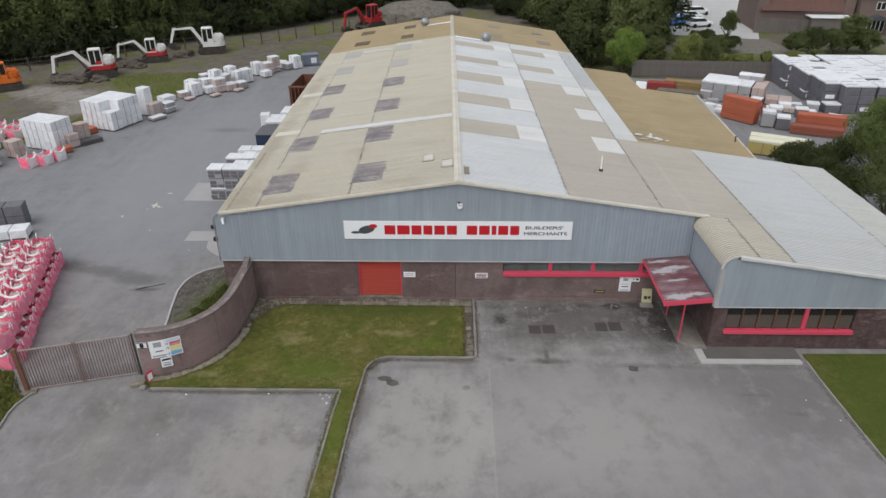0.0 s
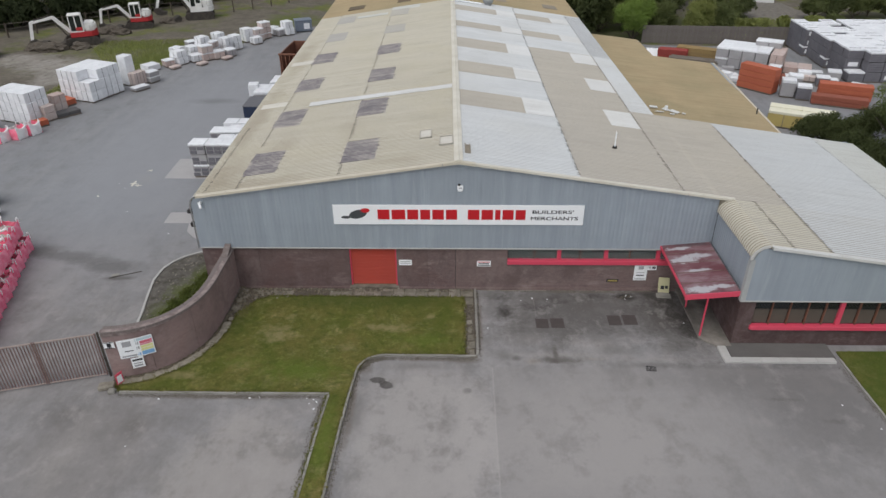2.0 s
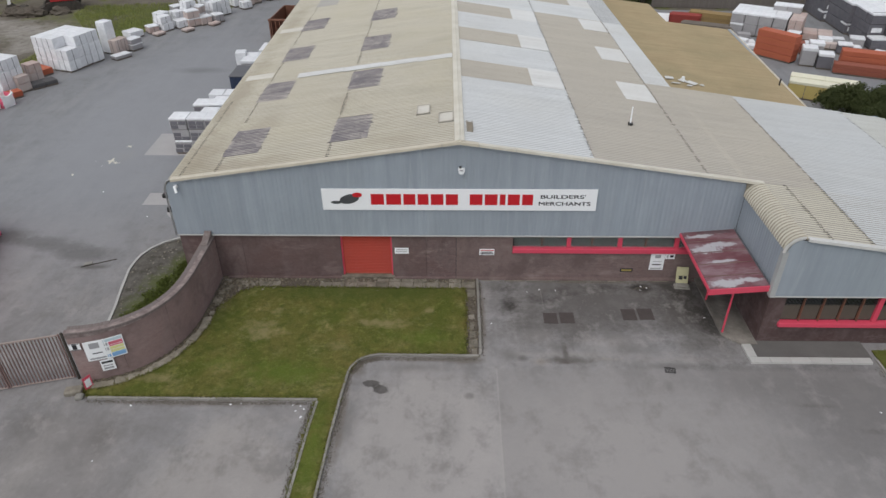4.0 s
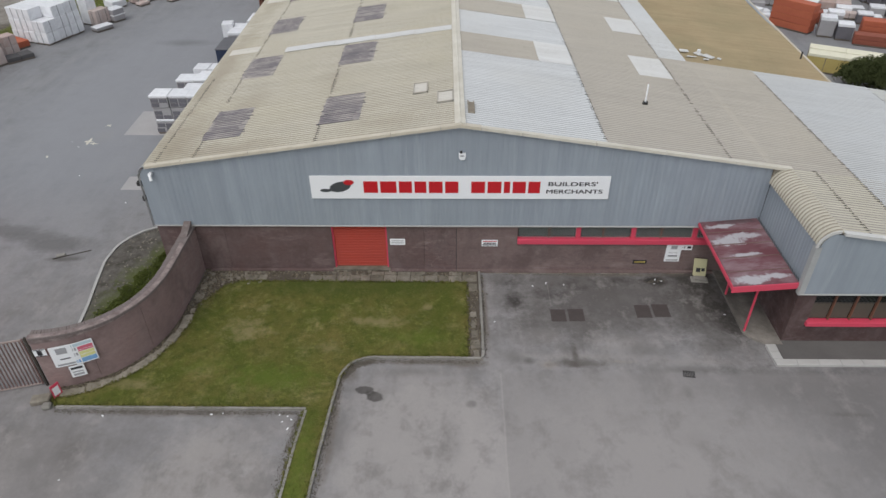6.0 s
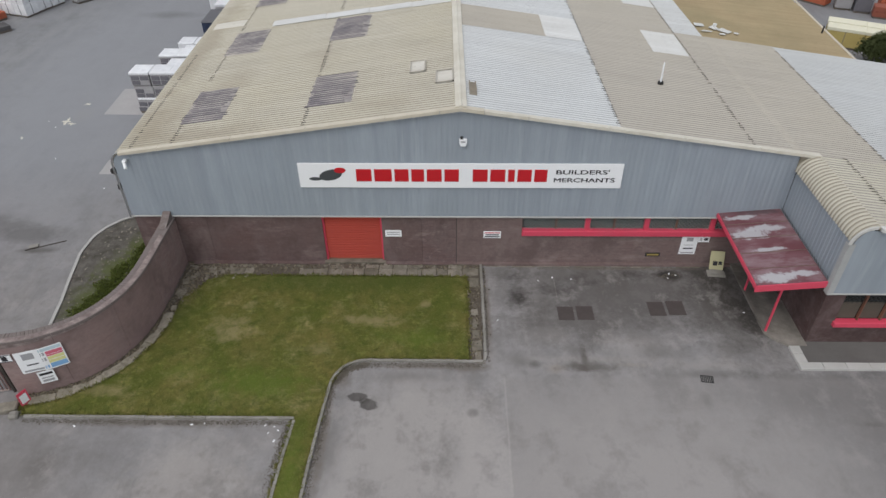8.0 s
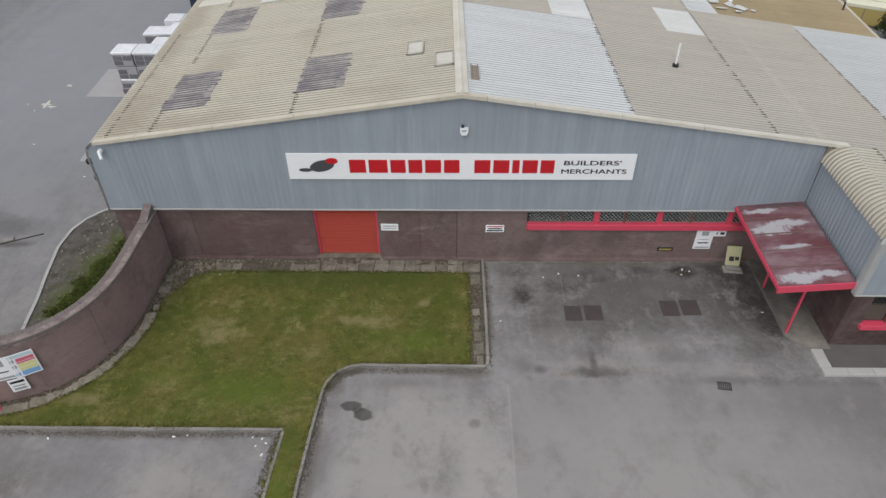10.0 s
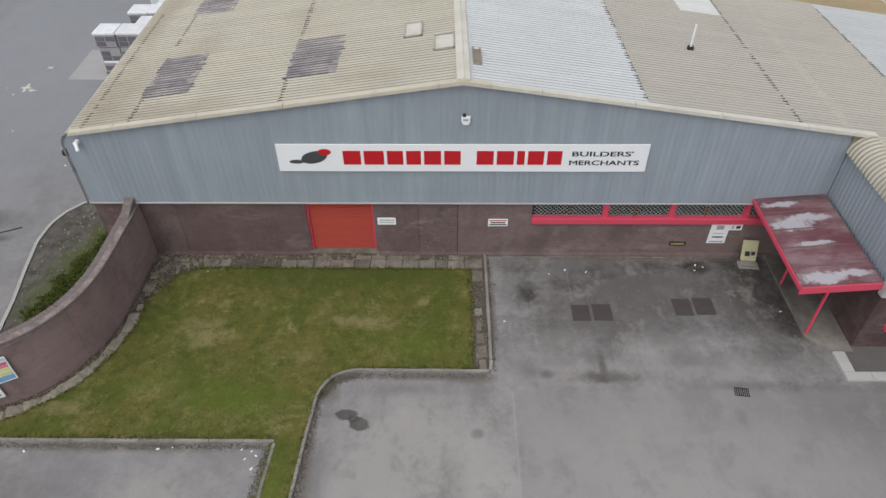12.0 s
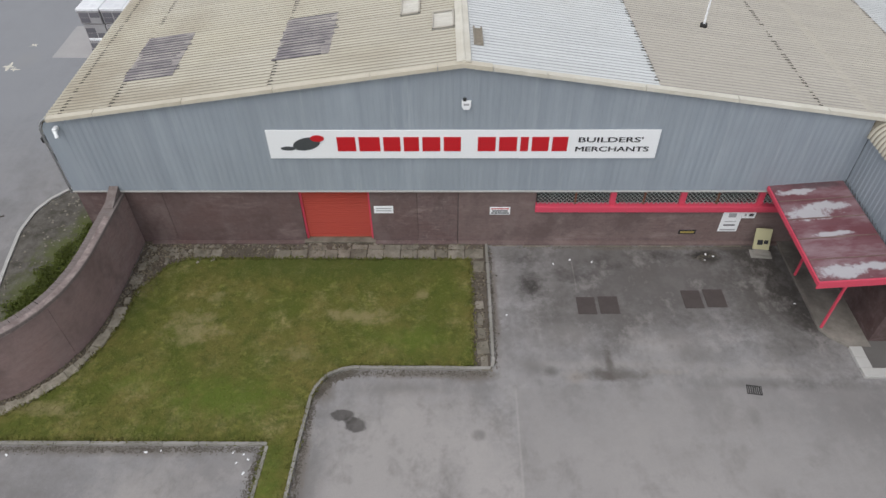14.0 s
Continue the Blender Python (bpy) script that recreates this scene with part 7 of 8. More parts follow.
slab(bm, [(0, 0), (2.0, 0), (2.0, 1.4), (0, 1.4)], 0.15, 1.35)
part("body", bm, M_BIN, wbin)
part("lid", boxed(-0.06, 2.06, -0.06, 1.46, 1.35, 1.5, 0.05), M_BIN, wbin)
for x, y in ((0.15, 0.15), (1.85, 0.15), (0.15, 1.25), (1.85, 1.25)):
    part("wheel", tube(bmesh.new(), [(x - 0.04, y, 0.08), (x + 0.04, y, 0.08)], 0.08, 10), M_BLACK, wbin)
part("label_plate", boxed(1.0, 1.7, -0.012, 0.0, 0.4, 1.1), M_WRAP, wbin)
# dark grey packs and a white sheet near the bags
stack("block_stack", (-31.9, 8.2, 0.02), 15, (2, 1, 2), (1.2, 1.1, 0.75), M_BLOCK, "dark grey concrete block packs", straps=True)
stack("sheet_stack", (-30.6, 6.4, 0.02), 15, (2, 1, 1), (1.1, 1.2, 0.6), M_WRAP, "low white sheeted pack near the red bags", straps=False)


def bag_meshes(w=0.96, h=1.0):
    """The meshes of one bulk bag: red sides, white ends, sand, four loops."""
    def shell(sides):
        bm = bmesh.new()
        cols, rows = 8, 7
        for s in sides:
            grid = []
            for j in range(rows + 1):
                f = j / rows
                line = []
                for i in range(cols + 1):
                    u = -1 + 2 * i / cols
                    bulge = 0.07 * (1 - u * u) * math.sin(math.pi * min(1, f * 0.9)) + 0.035 * math.sin(5 * u + 7 * f + s) + 0.05 * noise.noise(Vector((3 * u, 4 * f, 2.0 * s)))
                    sag = (0.22 if s == 0 else 0.12) * (1 - u * u) if j == rows else 0.0
                    p = Vector((u * w / 2, -w / 2 - bulge, f * h - sag))
                    line.append(bm.verts.new(Matrix.Rotation(s * math.pi / 2, 4, "Z") @ p))
                grid.append(line)
            for j in range(rows):
                for i in range(cols):
                    bm.faces.new((grid[j][i], grid[j][i + 1], grid[j + 1][i + 1], grid[j + 1][i]))
        for f in bm.faces:
            f.smooth = True
        return bm

    fill = bmesh.new()
    bmesh.ops.create_grid(fill, x_segments=7, y_segments=7, size=w / 2 - 0.01)
    for v in fill.verts:
        v.co.z = h * 0.58 + 0.07 * math.cos(v.co.x * 3) * math.cos(v.co.y * 3) + 0.05 * math.sin(17 * v.co.x + 9 * v.co.y)
    loop = bmesh.new()
    tube(loop, [(-0.05, 0, -0.2), (-0.045, 0.02, 0.06), (-0.02, 0.06, 0.16), (0.02, 0.06, 0.17), (0.045, 0.02, 0.07), (0.06, 0, -0.2)], 0.028, 6)
    rim = bmesh.new()
    tube(rim, [(-w / 2, -w / 2 - 0.02, h), (-w / 4, -w / 2 - 0.03, h - 0.165), (0, -w / 2 - 0.03, h - 0.22), (w / 4, -w / 2 - 0.03, h - 0.165), (w / 2, -w / 2 - 0.02, h)], 0.072, 6)
    return shell((0,)), shell((1,)), fill, loop, rim


def bulk_bag(at, turn, label, end_white, wide=1.0):
    """The first of its kind; later ones are copies."""
    t = thing("bulk_bag", at, turn, label, "bulk bag", "red and white bulk bags")
    ends, sides, fill, loop, rim = bag_meshes()
    ep = part("end_panel", ends, M_BAG_WHITE if end_white else M_BAG_RED, t, "white woven end panel" if end_white else "red woven end panel")
    share("end_panel", ep.data, t, (0, 0, 0), (0, 0, 180))
    sp = part("side_panel", sides, M_BAG_RED if end_white else M_BAG_PINK, t)
    share("side_panel", sp.data, t, (0, 0, 0), (0, 0, 180))
    part("sand", fill, M_SAND, t, "pale sand filling")
    lm = None
    for k, (x, y) in enumerate(((-0.46, -0.46), (0.46, -0.46), (0.46, 0.46), (-0.46, 0.46))):
        if lm is None:
            ob = part("loop", loop, M_BAG_WHITE, t, "white lifting loop")
            lm = ob.data
            ob.matrix_basis = pose(x * wide, y, 1.0, 0, 0, 45)
        else:
            share("loop", lm, t, (x * wide, y, 1.0), (0, 0, 45 + 90 * k))
    part("rim", rim, M_BAG_WHITE, t)
    for me in {c.data for c in t.children}:
        me.transform(Matrix.Diagonal((wide, 1, 1, 1)))
    return t


d_row, d_col = Vector((0.30, -0.953)), Vector((-0.985, -0.17))
first_bag = None
for row in range(11):
    for col in range(2 if row < 5 else 3):
        for level in range(2):
            p = Vector((-24.85, 3.25)) + d_row * (0.99 * row) + d_col * (1.27 * col + 0.3 * level)
            at = (p.x + rng.uniform(-0.06, 0.06), p.y + rng.uniform(-0.06, 0.06), 0.02 + 0.93 * level)
            turn = rng.uniform(-9, 7)
            if first_bag is None:
                first_bag = bulk_bag(at, turn, "red woven bulk bag with white loops, filled with sand", False, 1.08)
            else:
                b = copy_thing(first_bag, pose(*at, rng.uniform(-4, 4) * level, rng.uniform(-4, 4) * level, turn))
white_bag = None
for x, y in ((-35.9, 20.2), (-34.95, 20.95), (-34.35, 21.9), (-39.0, 27.9), (-40.2, 28.6), (-41.3, 27.4), (-42.2, 29.0), (-43.0, 27.9), (-42.5, 26.4), (-44.0, 29.4)):
    if white_bag is None:
        white_bag = bulk_bag((x, y, 0.02), 76, "red and white bulk bag standing beside wrapped blocks", True)
    else:
        copy_thing(white_bag, pose(x, y, 0.02, 0, 0, 76 + rng.uniform(-10, 10)))

# ---- right-hand yard ----
stack("brick_stack", (26.5, 34.3, 0.02), -50.5, (1, 1, 4), (3.5, 1.1, 0.55), M_ORANGE, "tall stack of orange brick packs", straps=False)
stack("block_stack", (26.5, 40.9, 0.02), -30, (4, 3, 2), (1.25, 1.2, 1.0), M_WRAP_GREY, "grey block packs with white hoods", hood=M_WRAP, straps=False)
stack("block_stack", (30.6, 41.5, 0.02), -30, (2, 1, 3), (1.25, 1.2, 0.85), M_WRAP_GREY, "taller grey block packs with white hoods", hood=M_WRAP, straps=False)
stack("brick_stack", (30.9, 38.3, 0.02), -30, (1, 3, 2), (1.2, 1.15, 0.95), M_PINK, "pinkish brick packs with grey straps", straps=True)
stack("brick_stack", (32.6, 38.6, 0.02), -24, (2, 2, 1), (1.3, 1.1, 0.6), M_PINK, "low pinkish brick packs", straps=False)
tag_me = fold_me = None
for r_i in range(5):
    for c_i in range(3):
        x, y = 37.4 + 4.7 * r_i, 35.6 + 5.0 * c_i - 0.25 * r_i
        if c_i == 2:
            y -= 0.3
        gone = {(a, b, 2) for a in range(3) for b in range(4) if rng.random() < 0.03} | ({(0, 0, 2), (0, 0, 1)} if (r_i, c_i) == (0, 0) else set())
        st = stack("block_stack", (x + rng.uniform(-0.15, 0.15), y + rng.uniform(-0.15, 0.15), 0.02), -3, (3, 4, 3), (1.5, 1.2, 0.93), M_BLOCK, "large stack of dark grey blocks with white hoods", hood=M_WRAP, missing=gone, straps=False, group="grey block stacks in the right-hand yard", blocks=True, jitter=0.04)
        for b in st.children:
            if b.name.startswith("pack") and rng.random() < 0.55:
                if tag_me is None:
                    bm = bmesh.new()
                    box(bm, 0.3, 1.2, -0.004, 0.03, 0.2, 0.6)
                    tag_me = part("label_sheet", bm, M_WRAP, b).data
                else:
                    share("label_sheet", tag_me, b)
            if b.name.startswith("pack") and rng.random() < 0.4:
                if fold_me is None:
                    bm = boxed(0.15, 1.3, 0.5, 0.62, 0.915, 0.925)
                    fold_me = part("printing", bm, M_BLOCK, b).data
                else:
                    share("printing", fold_me, b)
stack("brick_stack", (32.6, 31.0, 0.02), -22, (1, 1, 3), (4.35, 1.2, 0.42), M_ORANGE, "long stack of orange brick packs", straps=False)
stack("brick_stack", (31.2, 29.2, 0.02), -24, (1, 1, 2), (4.5, 1.0, 0.38), M_ORANGE_DARK, "low row of red-brown brick packs", straps=False)
for x, y, h, m in ((29.3, 31.2, 1.5, M_WRAP_GREY), (30.4, 30.4, 1.2, M_BLOCK), (30.5, 32.6, 1.5, M_WRAP_GREY), (31.0, 34.3, 0.9, M_WRAP_GREY), (34.0, 34.4, 0.8, M_BLOCK), (35.8, 36.0, 0.9, M_WRAP_GREY), (33.2, 36.5, 0.7, M_WRAP)):
    stack("pallet_load", (x, y, 0.02), -20, (1, 1, 1), (1.2, 1.1, h), m, "grey wrapped pallet load standing between brick packs", "pallet load", straps=False, hood=M_WRAP)
for x, y in ((25.2, 23.8), (25.75, 24.9)):
    stack("timber_stack", (x, y, 0.02), -27, (2, 1, 1), (2.4, 1.0, 1.25), M_WOOD_NEW, "yellow timber packs under cream covers", "timber stack", hood=M_WRAP_CREAM, straps=True)


def timber(at, turn, n, length, label, material):
    t = thing("timber_stack", at, turn, label, "timber stack")
    for k in range(3):
        part("bearer", boxed(0.3 + k * (length - 0.7) / 2, 0.4 + k * (length - 0.7) / 2, 0, 1.2, 0, 0.1), M_WOOD, t)
    me = None
    for j in range(n):
        for i in range(6):
            m = (rng.uniform(-0.15, 0.15), 0.02 + 0.2 * i, 0.1 + 0.14 * j)
            if me is None:
                ob = part("beam", boxed(0, length, 0, 0.18, 0, 0.13, 0.008), material, t)
                ob.location = m
                me = ob.data
            else:
                share("beam", me, t, m)


timber((23.6, 44.6, 0.02), -28, 8, 4.6, "tall pile of ochre brown sawn beams", M_TIMBER)
timber((22.3, 42.5, 0.02), -24, 4, 4.8, "low pile of weathered beams", M_WOOD)
timber((21.6, 44.0, 0.02), -16, 7, 2.9, "pile of red painted beams", M_RED_WOOD)
for i in range(5):
    x, y = rng.uniform(25.3, 27.0), rng.uniform(36.3, 39.2)
    stack("sheet_stack", (x, y, 0.02), rng.uniform(-50, 0), (1, 1, 1), (1.2, 0.8, 0.35 + 0.1 * i), (M_WRAP, M_WRAP_GREY)[i % 2], "odd pale wrapped bundle in the yard", straps=False, pallet=False)

# odd packs that fill the middle of the yard
odd = random.Random(77)
for x, y in ((29.2, 38.9), (30.2, 36.8), (31.6, 36.2), (33.4, 35.8), (34.8, 37.4), (35.4, 34.8), (28.6, 36.9), (36.4, 33.2), (34.0, 33.4), (30.6, 34.4)):
    mat = odd.choice((M_PINK, M_WRAP_GREY, M_WRAP, M_ORANGE_DARK, M_BLOCK))
    nm = {M_PINK: "pinkish brick", M_WRAP_GREY: "grey wrapped", M_WRAP: "white wrapped", M_ORANGE_DARK: "dark red brick", M_BLOCK: "dark grey block"}[mat]
    stack("pallet_load", (x, y, 0.02), odd.uniform(-45, -5), (1, 1, odd.choice((1, 1, 2))), (odd.uniform(0.9, 1.3), odd.uniform(0.8, 1.1), odd.uniform(0.4, 0.65)), mat, nm + " pallet load among the brick packs", "pallet load", hood=M_WRAP if mat in (M_WRAP_GREY, M_BLOCK) else None, straps=odd.random() < 0.5, jitter=0.06)
sheet_at = pose(20.6, 45.4, 0.02, 0, 0, -20)
single("leaning_board", boxed(0, 2.2, 0, 0.05, 0, 0.9, 0.01, m=sheet_at @ pose(0, 0, 0, -28, 0, 0)), M_WHITE, "white board leaning against the red timber", "board")

# board fence behind the right-hand yard
fence = thing("board_fence", (0, 0, 0), 0, "dark weathered close-boarded timber fence", "fence")
bmesh_board = None
for i in range(126):
    x, y = 21.5 + 0.16 * i, 51.0 - 0.012 * i
    if bmesh_board is None:
        ob = part("board", boxed(-0.075, 0.075, -0.012, 0.012, 0.05, 2.05), M_FENCE, fence)
        ob.location = (x, y, 0)
        bmesh_board = ob.data
    else:
        share("board", bmesh_board, fence, (x, y + rng.uniform(-0.01, 0.01), rng.uniform(-0.03, 0.03)))
for i in range(9):
    part("post", boxed(21.5 + 2.5 * i, 21.6 + 2.5 * i, 51.02 - 0.19 * i, 51.12 - 0.19 * i, 0, 2.1), M_FENCE, fence)
for z in (0.5, 1.6):
    part("rail", slab(bmesh.new(), [(21.5, 51.0), (41.5, 49.5), (41.5, 49.56), (21.5, 51.07)], z, z + 0.08), M_FENCE, fence)
# post and rail fence before the wood
fence = thing("wire_fence", (0, 0, 0), 0, "post and wire fence at the edge of the wood", "fence")
line = [(-60, 50), (-50, 58), (-42, 66.0), (-31.4, 68.6), (-25, 75), (-20, 80), (-8, 88)]
for (x0, y0), (x1, y1) in zip(line, line[1:]):
    n = max(2, round(math.hypot(x1 - x0, y1 - y0) / 2.9))
    for i in range(n):
        x, y = x0 + (x1 - x0) * i / n, y0 + (y1 - y0) * i / n
        part("post", boxed(x - 0.07, x + 0.07, y - 0.07, y + 0.07, 0, 1.75), M_BARK, fence)
    for z in (0.5, 1.05, 1.6):
        part("wire", tube(bmesh.new(), [(x0, y0, z), (x1, y1, z)], 0.022, 4), M_WOOD, fence)


# rank grass between the yard and the machines
rank = [(-37, 41), (-32.2, 40.5), (-28.5, 45), (-27, 50), (-33, 53), (-42, 52), (-42, 48.5)]
single("rank_grass", blades(rank, 9000, 0.0, 8, 0.3), M_LEAF_YELLOW, "rank green grass and weeds behind the pallets", "grass", "stuff")
single("rank_grass", blades([(-39, 28.5), (-36.5, 28.5), (-35.2, 36.5), (-38.5, 38)], 3000, 0.0, 18, 0.3), M_LEAF_YELLOW, "rank grass behind the white blocks", "grass", "stuff")

single("rank_grass", blades([(30, 53), (43, 53), (44, 63), (33, 63)], 9000, 0.0, 28, 0.5), M_LEAF_YELLOW, "rank yellow-green grass beyond the board fence", "grass", "stuff")

# ---- machines ----
def excavator(at, turn, paint, lower, label, s=1.25, lift=0.0):
    """A tracked excavator, its arm to +x. s: size; lift: degrees by which the arm is raised."""
    t = thing("excavator", at, turn, label, "excavator", "parked excavators")

    def p(name, bm, mat, parent=t, label=""):
        bmesh.ops.scale(bm, vec=(s, s, s), verts=bm.verts)
        return part(name, bm, mat, parent, label)

    for y in (-0.95, 0.95):
        bm = bmesh.new()
        out = [(-1.15 + 0.38 * math.cos(a), 0.38 + 0.38 * math.sin(a)) for a in np.linspace(math.pi / 2, 3 * math.pi / 2, 9)]
        out += [(1.15 + 0.38 * math.cos(a), 0.38 + 0.38 * math.sin(a)) for a in np.linspace(-math.pi / 2, math.pi / 2, 9)]
        plate(bm, out, 0.45, pose(0, y - 0.225, 0))
        tr = p("track", bm, M_TRACK, t, "muddy crawler track")
        for k in range(12):
            p("track_shoe", boxed(-1.2 + 0.2 * k, -1.07 + 0.2 * k, y - 0.24, y + 0.24, 0.745, 0.79), M_TRACK, tr)
    p("undercarriage", boxed(-0.8, 0.8, -0.75, 0.75, 0.35, 0.78, 0.05), M_TRACK)
    body = bmesh.new()
    slab(body, [(0.9, -1.05), (0.9, 1.05), (-1.0, 1.08), (-1.45, 0.75), (-1.55, 0), (-1.45, -0.75), (-1.0, -1.08)], 0.85, 1.3)
    p("lower_body", body, lower, t, "red lower body" if lower is M_MACHINE_RED else "")
    body = bmesh.new()
    slab(body, [(-0.35, -1.02), (-0.35, 1.02), (-1.0, 1.04), (-1.42, 0.72), (-1.5, 0), (-1.42, -0.72), (-1.0, -1.04)], 1.3, 2.05)
    bmesh.ops.bevel(body, geom=body.edges[:], offset=0.16, segments=2, affect="EDGES")
    p("engine_cover", body, paint)
    cab = p("cab", boxed(-0.36, 0.85, 0.1, 1.04, 1.3, 1.42), paint, t, "cab with dark windows")
    for x, y in ((-0.32, 0.14), (-0.32, 1.0), (0.78, 0.14), (0.78, 1.0), (0.25, 1.0)):
        p("pillar", boxed(x - 0.045, x + 0.045, y - 0.045, y + 0.045, 1.42, 2.86), paint, cab)
    p("cab_glass", boxed(-0.31, 0.76, 0.15, 0.99, 1.44, 2.82), M_GLASS_DARK, cab)
    p("cab_roof", boxed(-0.4, 0.82, 0.06, 1.08, 2.8, 2.98, 0.08), paint, cab)
    p("rear_panel", boxed(-0.4, -0.28, 0.1, 1.04, 1.42, 2.82, 0.03), paint, cab)
    p("door_panel", boxed(-0.3, 0.3, 1.0, 1.05, 1.42, 1.75, 0.02), lower, cab)
    # boom, stick and bucket
    rot = Matrix.Translation((0.75, 0, 1.02)) @ Matrix.Rotation(radians(-lift), 4, "Y") @ Matrix.Diagonal((1.2, 1, 0.97, 1))
    out = [(0.05, -0.12), (0.22, 0.0), (1.25, 1.52), (2.8, 1.2), (2.84, 1.35), (1.2, 1.8), (1.05, 1.76), (-0.08, 0.1)]
    p("boom", plate(bmesh.new(), out, 0.22, rot @ pose(0, -0.31, 0)), paint)
    out = [(2.55, 1.52), (2.9, 1.4), (3.16, -0.55), (3.08, -0.7), (2.96, -0.66), (2.7, 1.1)]
    p("stick", plate(bmesh.new(), out, 0.18, rot @ pose(0, -0.29, 0)), paint)
    out = [(2.85, -0.25), (3.22, -0.35), (3.3, -0.65), (3.05, -0.95), (2.6, -1.02), (2.15, -0.85), (2.15, -0.6), (2.6, -0.55)]
    p("bucket", plate(bmesh.new(), out, 0.8, rot @ pose(0, -0.6, 0)), M_TRACK, t, "muddy steel bucket")
    bm = bmesh.new()
    tube(bm, [rot @ Vector((0.45, -0.2, -0.15)), rot @ Vector((1.1, -0.2, 1.15))], 0.07, 8)
    tube(bm, [rot @ Vector((1.35, -0.2, 1.86)), rot @ Vector((2.6, -0.2, 1.56))], 0.05, 8)
    p("ram", bm, M_TRACK)
    p("exhaust", tube(bmesh.new(), [(-0.9, -0.6, 1.8), (-0.9, -0.6, 2.15)], 0.05, 8), M_BLACK)
    if lower is M_MACHINE_RED:
        blade = plate(bmesh.new(), [(1.5, 0.05), (1.62, 0.05), (1.75, 0.3), (1.62, 0.55), (1.5, 0.55)], 2.3, pose(0, -1.15, 0))
        p("dozer_blade", blade, M_TRACK)
        bm = boxed(0.8, 1.52, -0.5, -0.38, 0.25, 0.4)
        box(bm, 0.8, 1.52, 0.38, 0.5, 0.25, 0.4)
        p("blade_arm", bm, M_TRACK)
    return t


# mud heaps round the buckets
for x, y, s_ in ((-48.4, 48.6, 1.4), (-46.4, 48.0, 1.6), (-43.6, 56.6, 1.5), (-42.0, 56.0, 1.3), (-38.2, 62.2, 1.2), (-43.6, 49.0, 1.2)):
    bm = bmesh.new()
    bmesh.ops.create_icosphere(bm, subdivisions=4, radius=1.0)
    for v in bm.verts:
        v.co = Vector((v.co.x * s_, v.co.y * s_ * 0.8, max(0.0, v.co.z) * 0.55 * s_)) * (1 + 0.35 * noise.noise(v.co * 2.5 + Vector((x, y, 0))) + 0.12 * noise.noise(v.co * 9))
    ob = single("mud_heap", bm, M_SOIL, "heap of dark churned mud beside an excavator", "heap", "stuff")
    ob.location = (x, y, -0.03)
excavator((-44.3, 51.2, 0), 205, M_MACHINE_WHITE, M_MACHINE_RED, "white and red excavator parked with its arm folded down", 1.2)
excavator((-40.9, 59.6, 0), 200, M_MACHINE_WHITE, M_MACHINE_RED, "smaller white and red excavator parked on the rough ground", 1.05)
excavator((-34.9, 65.0, 0), 197, M_MACHINE_WHITE, M_MACHINE_WHITE, "white excavator with a long raised arm by the fence", 1.22, 9)
excavator((-52.6, 44.9, 0), 215, M_MACHINE_ORANGE, M_MACHINE_ORANGE, "orange excavator parked at the yard's edge", 1.1)
excavator((-14.4, 84.0, 0), 232, M_MACHINE_RED, M_MACHINE_RED, "red excavator with its arm down by a gravel heap", 1.3)
# loose attachments on the ground beside the machines
for x, y in ((-47.6, 48.4), (-42.6, 56.4), (-37.4, 61.8), (-45.6, 47.9)):
    b = plate(bmesh.new(), [(0, 0), (0.9, 0), (1.2, 0.4), (1.0, 0.8), (0.7, 0.75), (0.2, 0.5)], 0.9, pose(x, y, 0, 0, 0, rng.uniform(0, 90)))
    single("digger_bucket", b, M_TRACK, "muddy excavator bucket lying on the ground", "bucket", group="loose buckets")
bm = bmesh.new()
bmesh.ops.create_icosphere(bm, subdivisions=4, radius=1.0)
for v in bm.verts:
    v.co = Vector((v.co.x * 8, v.co.y * 5, max(0.0, v.co.z) * 2.6)) * (1 + 0.12 * noise.noise(v.co * 3))
heap = single("gravel_heap", bm, M_GRAVEL, "long heap of grey gravel before the wood", "heap", "stuff")
heap.location = (-7, 97, -0.05)


# ---- far side on the right: car park, shed, house ----
single("far_car_park", slab(bmesh.new(), [(33, 78), (46, 74), (62, 118), (40, 122)], -0.2, 0.03), M_FAR_PARK, "pale far car park behind the trees", "car park", "structure")
single("far_lane", slab(bmesh.new(), [(38, 56), (48, 56), (47, 74), (40, 76)], -0.2, 0.025), M_GRAVEL, "gravel lane beyond the fence", "lane", "structure")


def car(at, turn, paint, label):
    t = thing("car", at, turn, label, "car", "parked cars")
    bm = bmesh.new()
    out = [(-2.1, 0.35), (2.1, 0.35), (2.15, 0.7), (1.95, 0.85), (1.0, 0.95), (-1.9, 0.95), (-2.12, 0.75)]
    plate(bm, out, 1.7, pose(0, -0.85, 0))
    bmesh.ops.bevel(bm, geom=bm.edges[:], offset=0.05, segments=1, affect="EDGES")
    part("body", bm, paint, t)
    bm = bmesh.new()
    plate(bm, [(1.0, 0.95), (0.35, 1.42), (-1.35, 1.45), (-1.9, 0.95)], 1.5, pose(0, -0.75, 0))
    part("glasshouse", bm, M_GLASS_DARK, t, "dark car windows")
    part("car_roof", boxed(-1.3, 0.3, -0.72, 0.72, 1.42, 1.49, 0.03), paint, t)
    for x in (-1.3, 1.3):
        for y in (-0.8, 0.8):
            part("wheel", tube(bmesh.new(), [(x, y - 0.1, 0.33), (x, y + 0.1, 0.33)], 0.33, 12), M_BLACK, t)


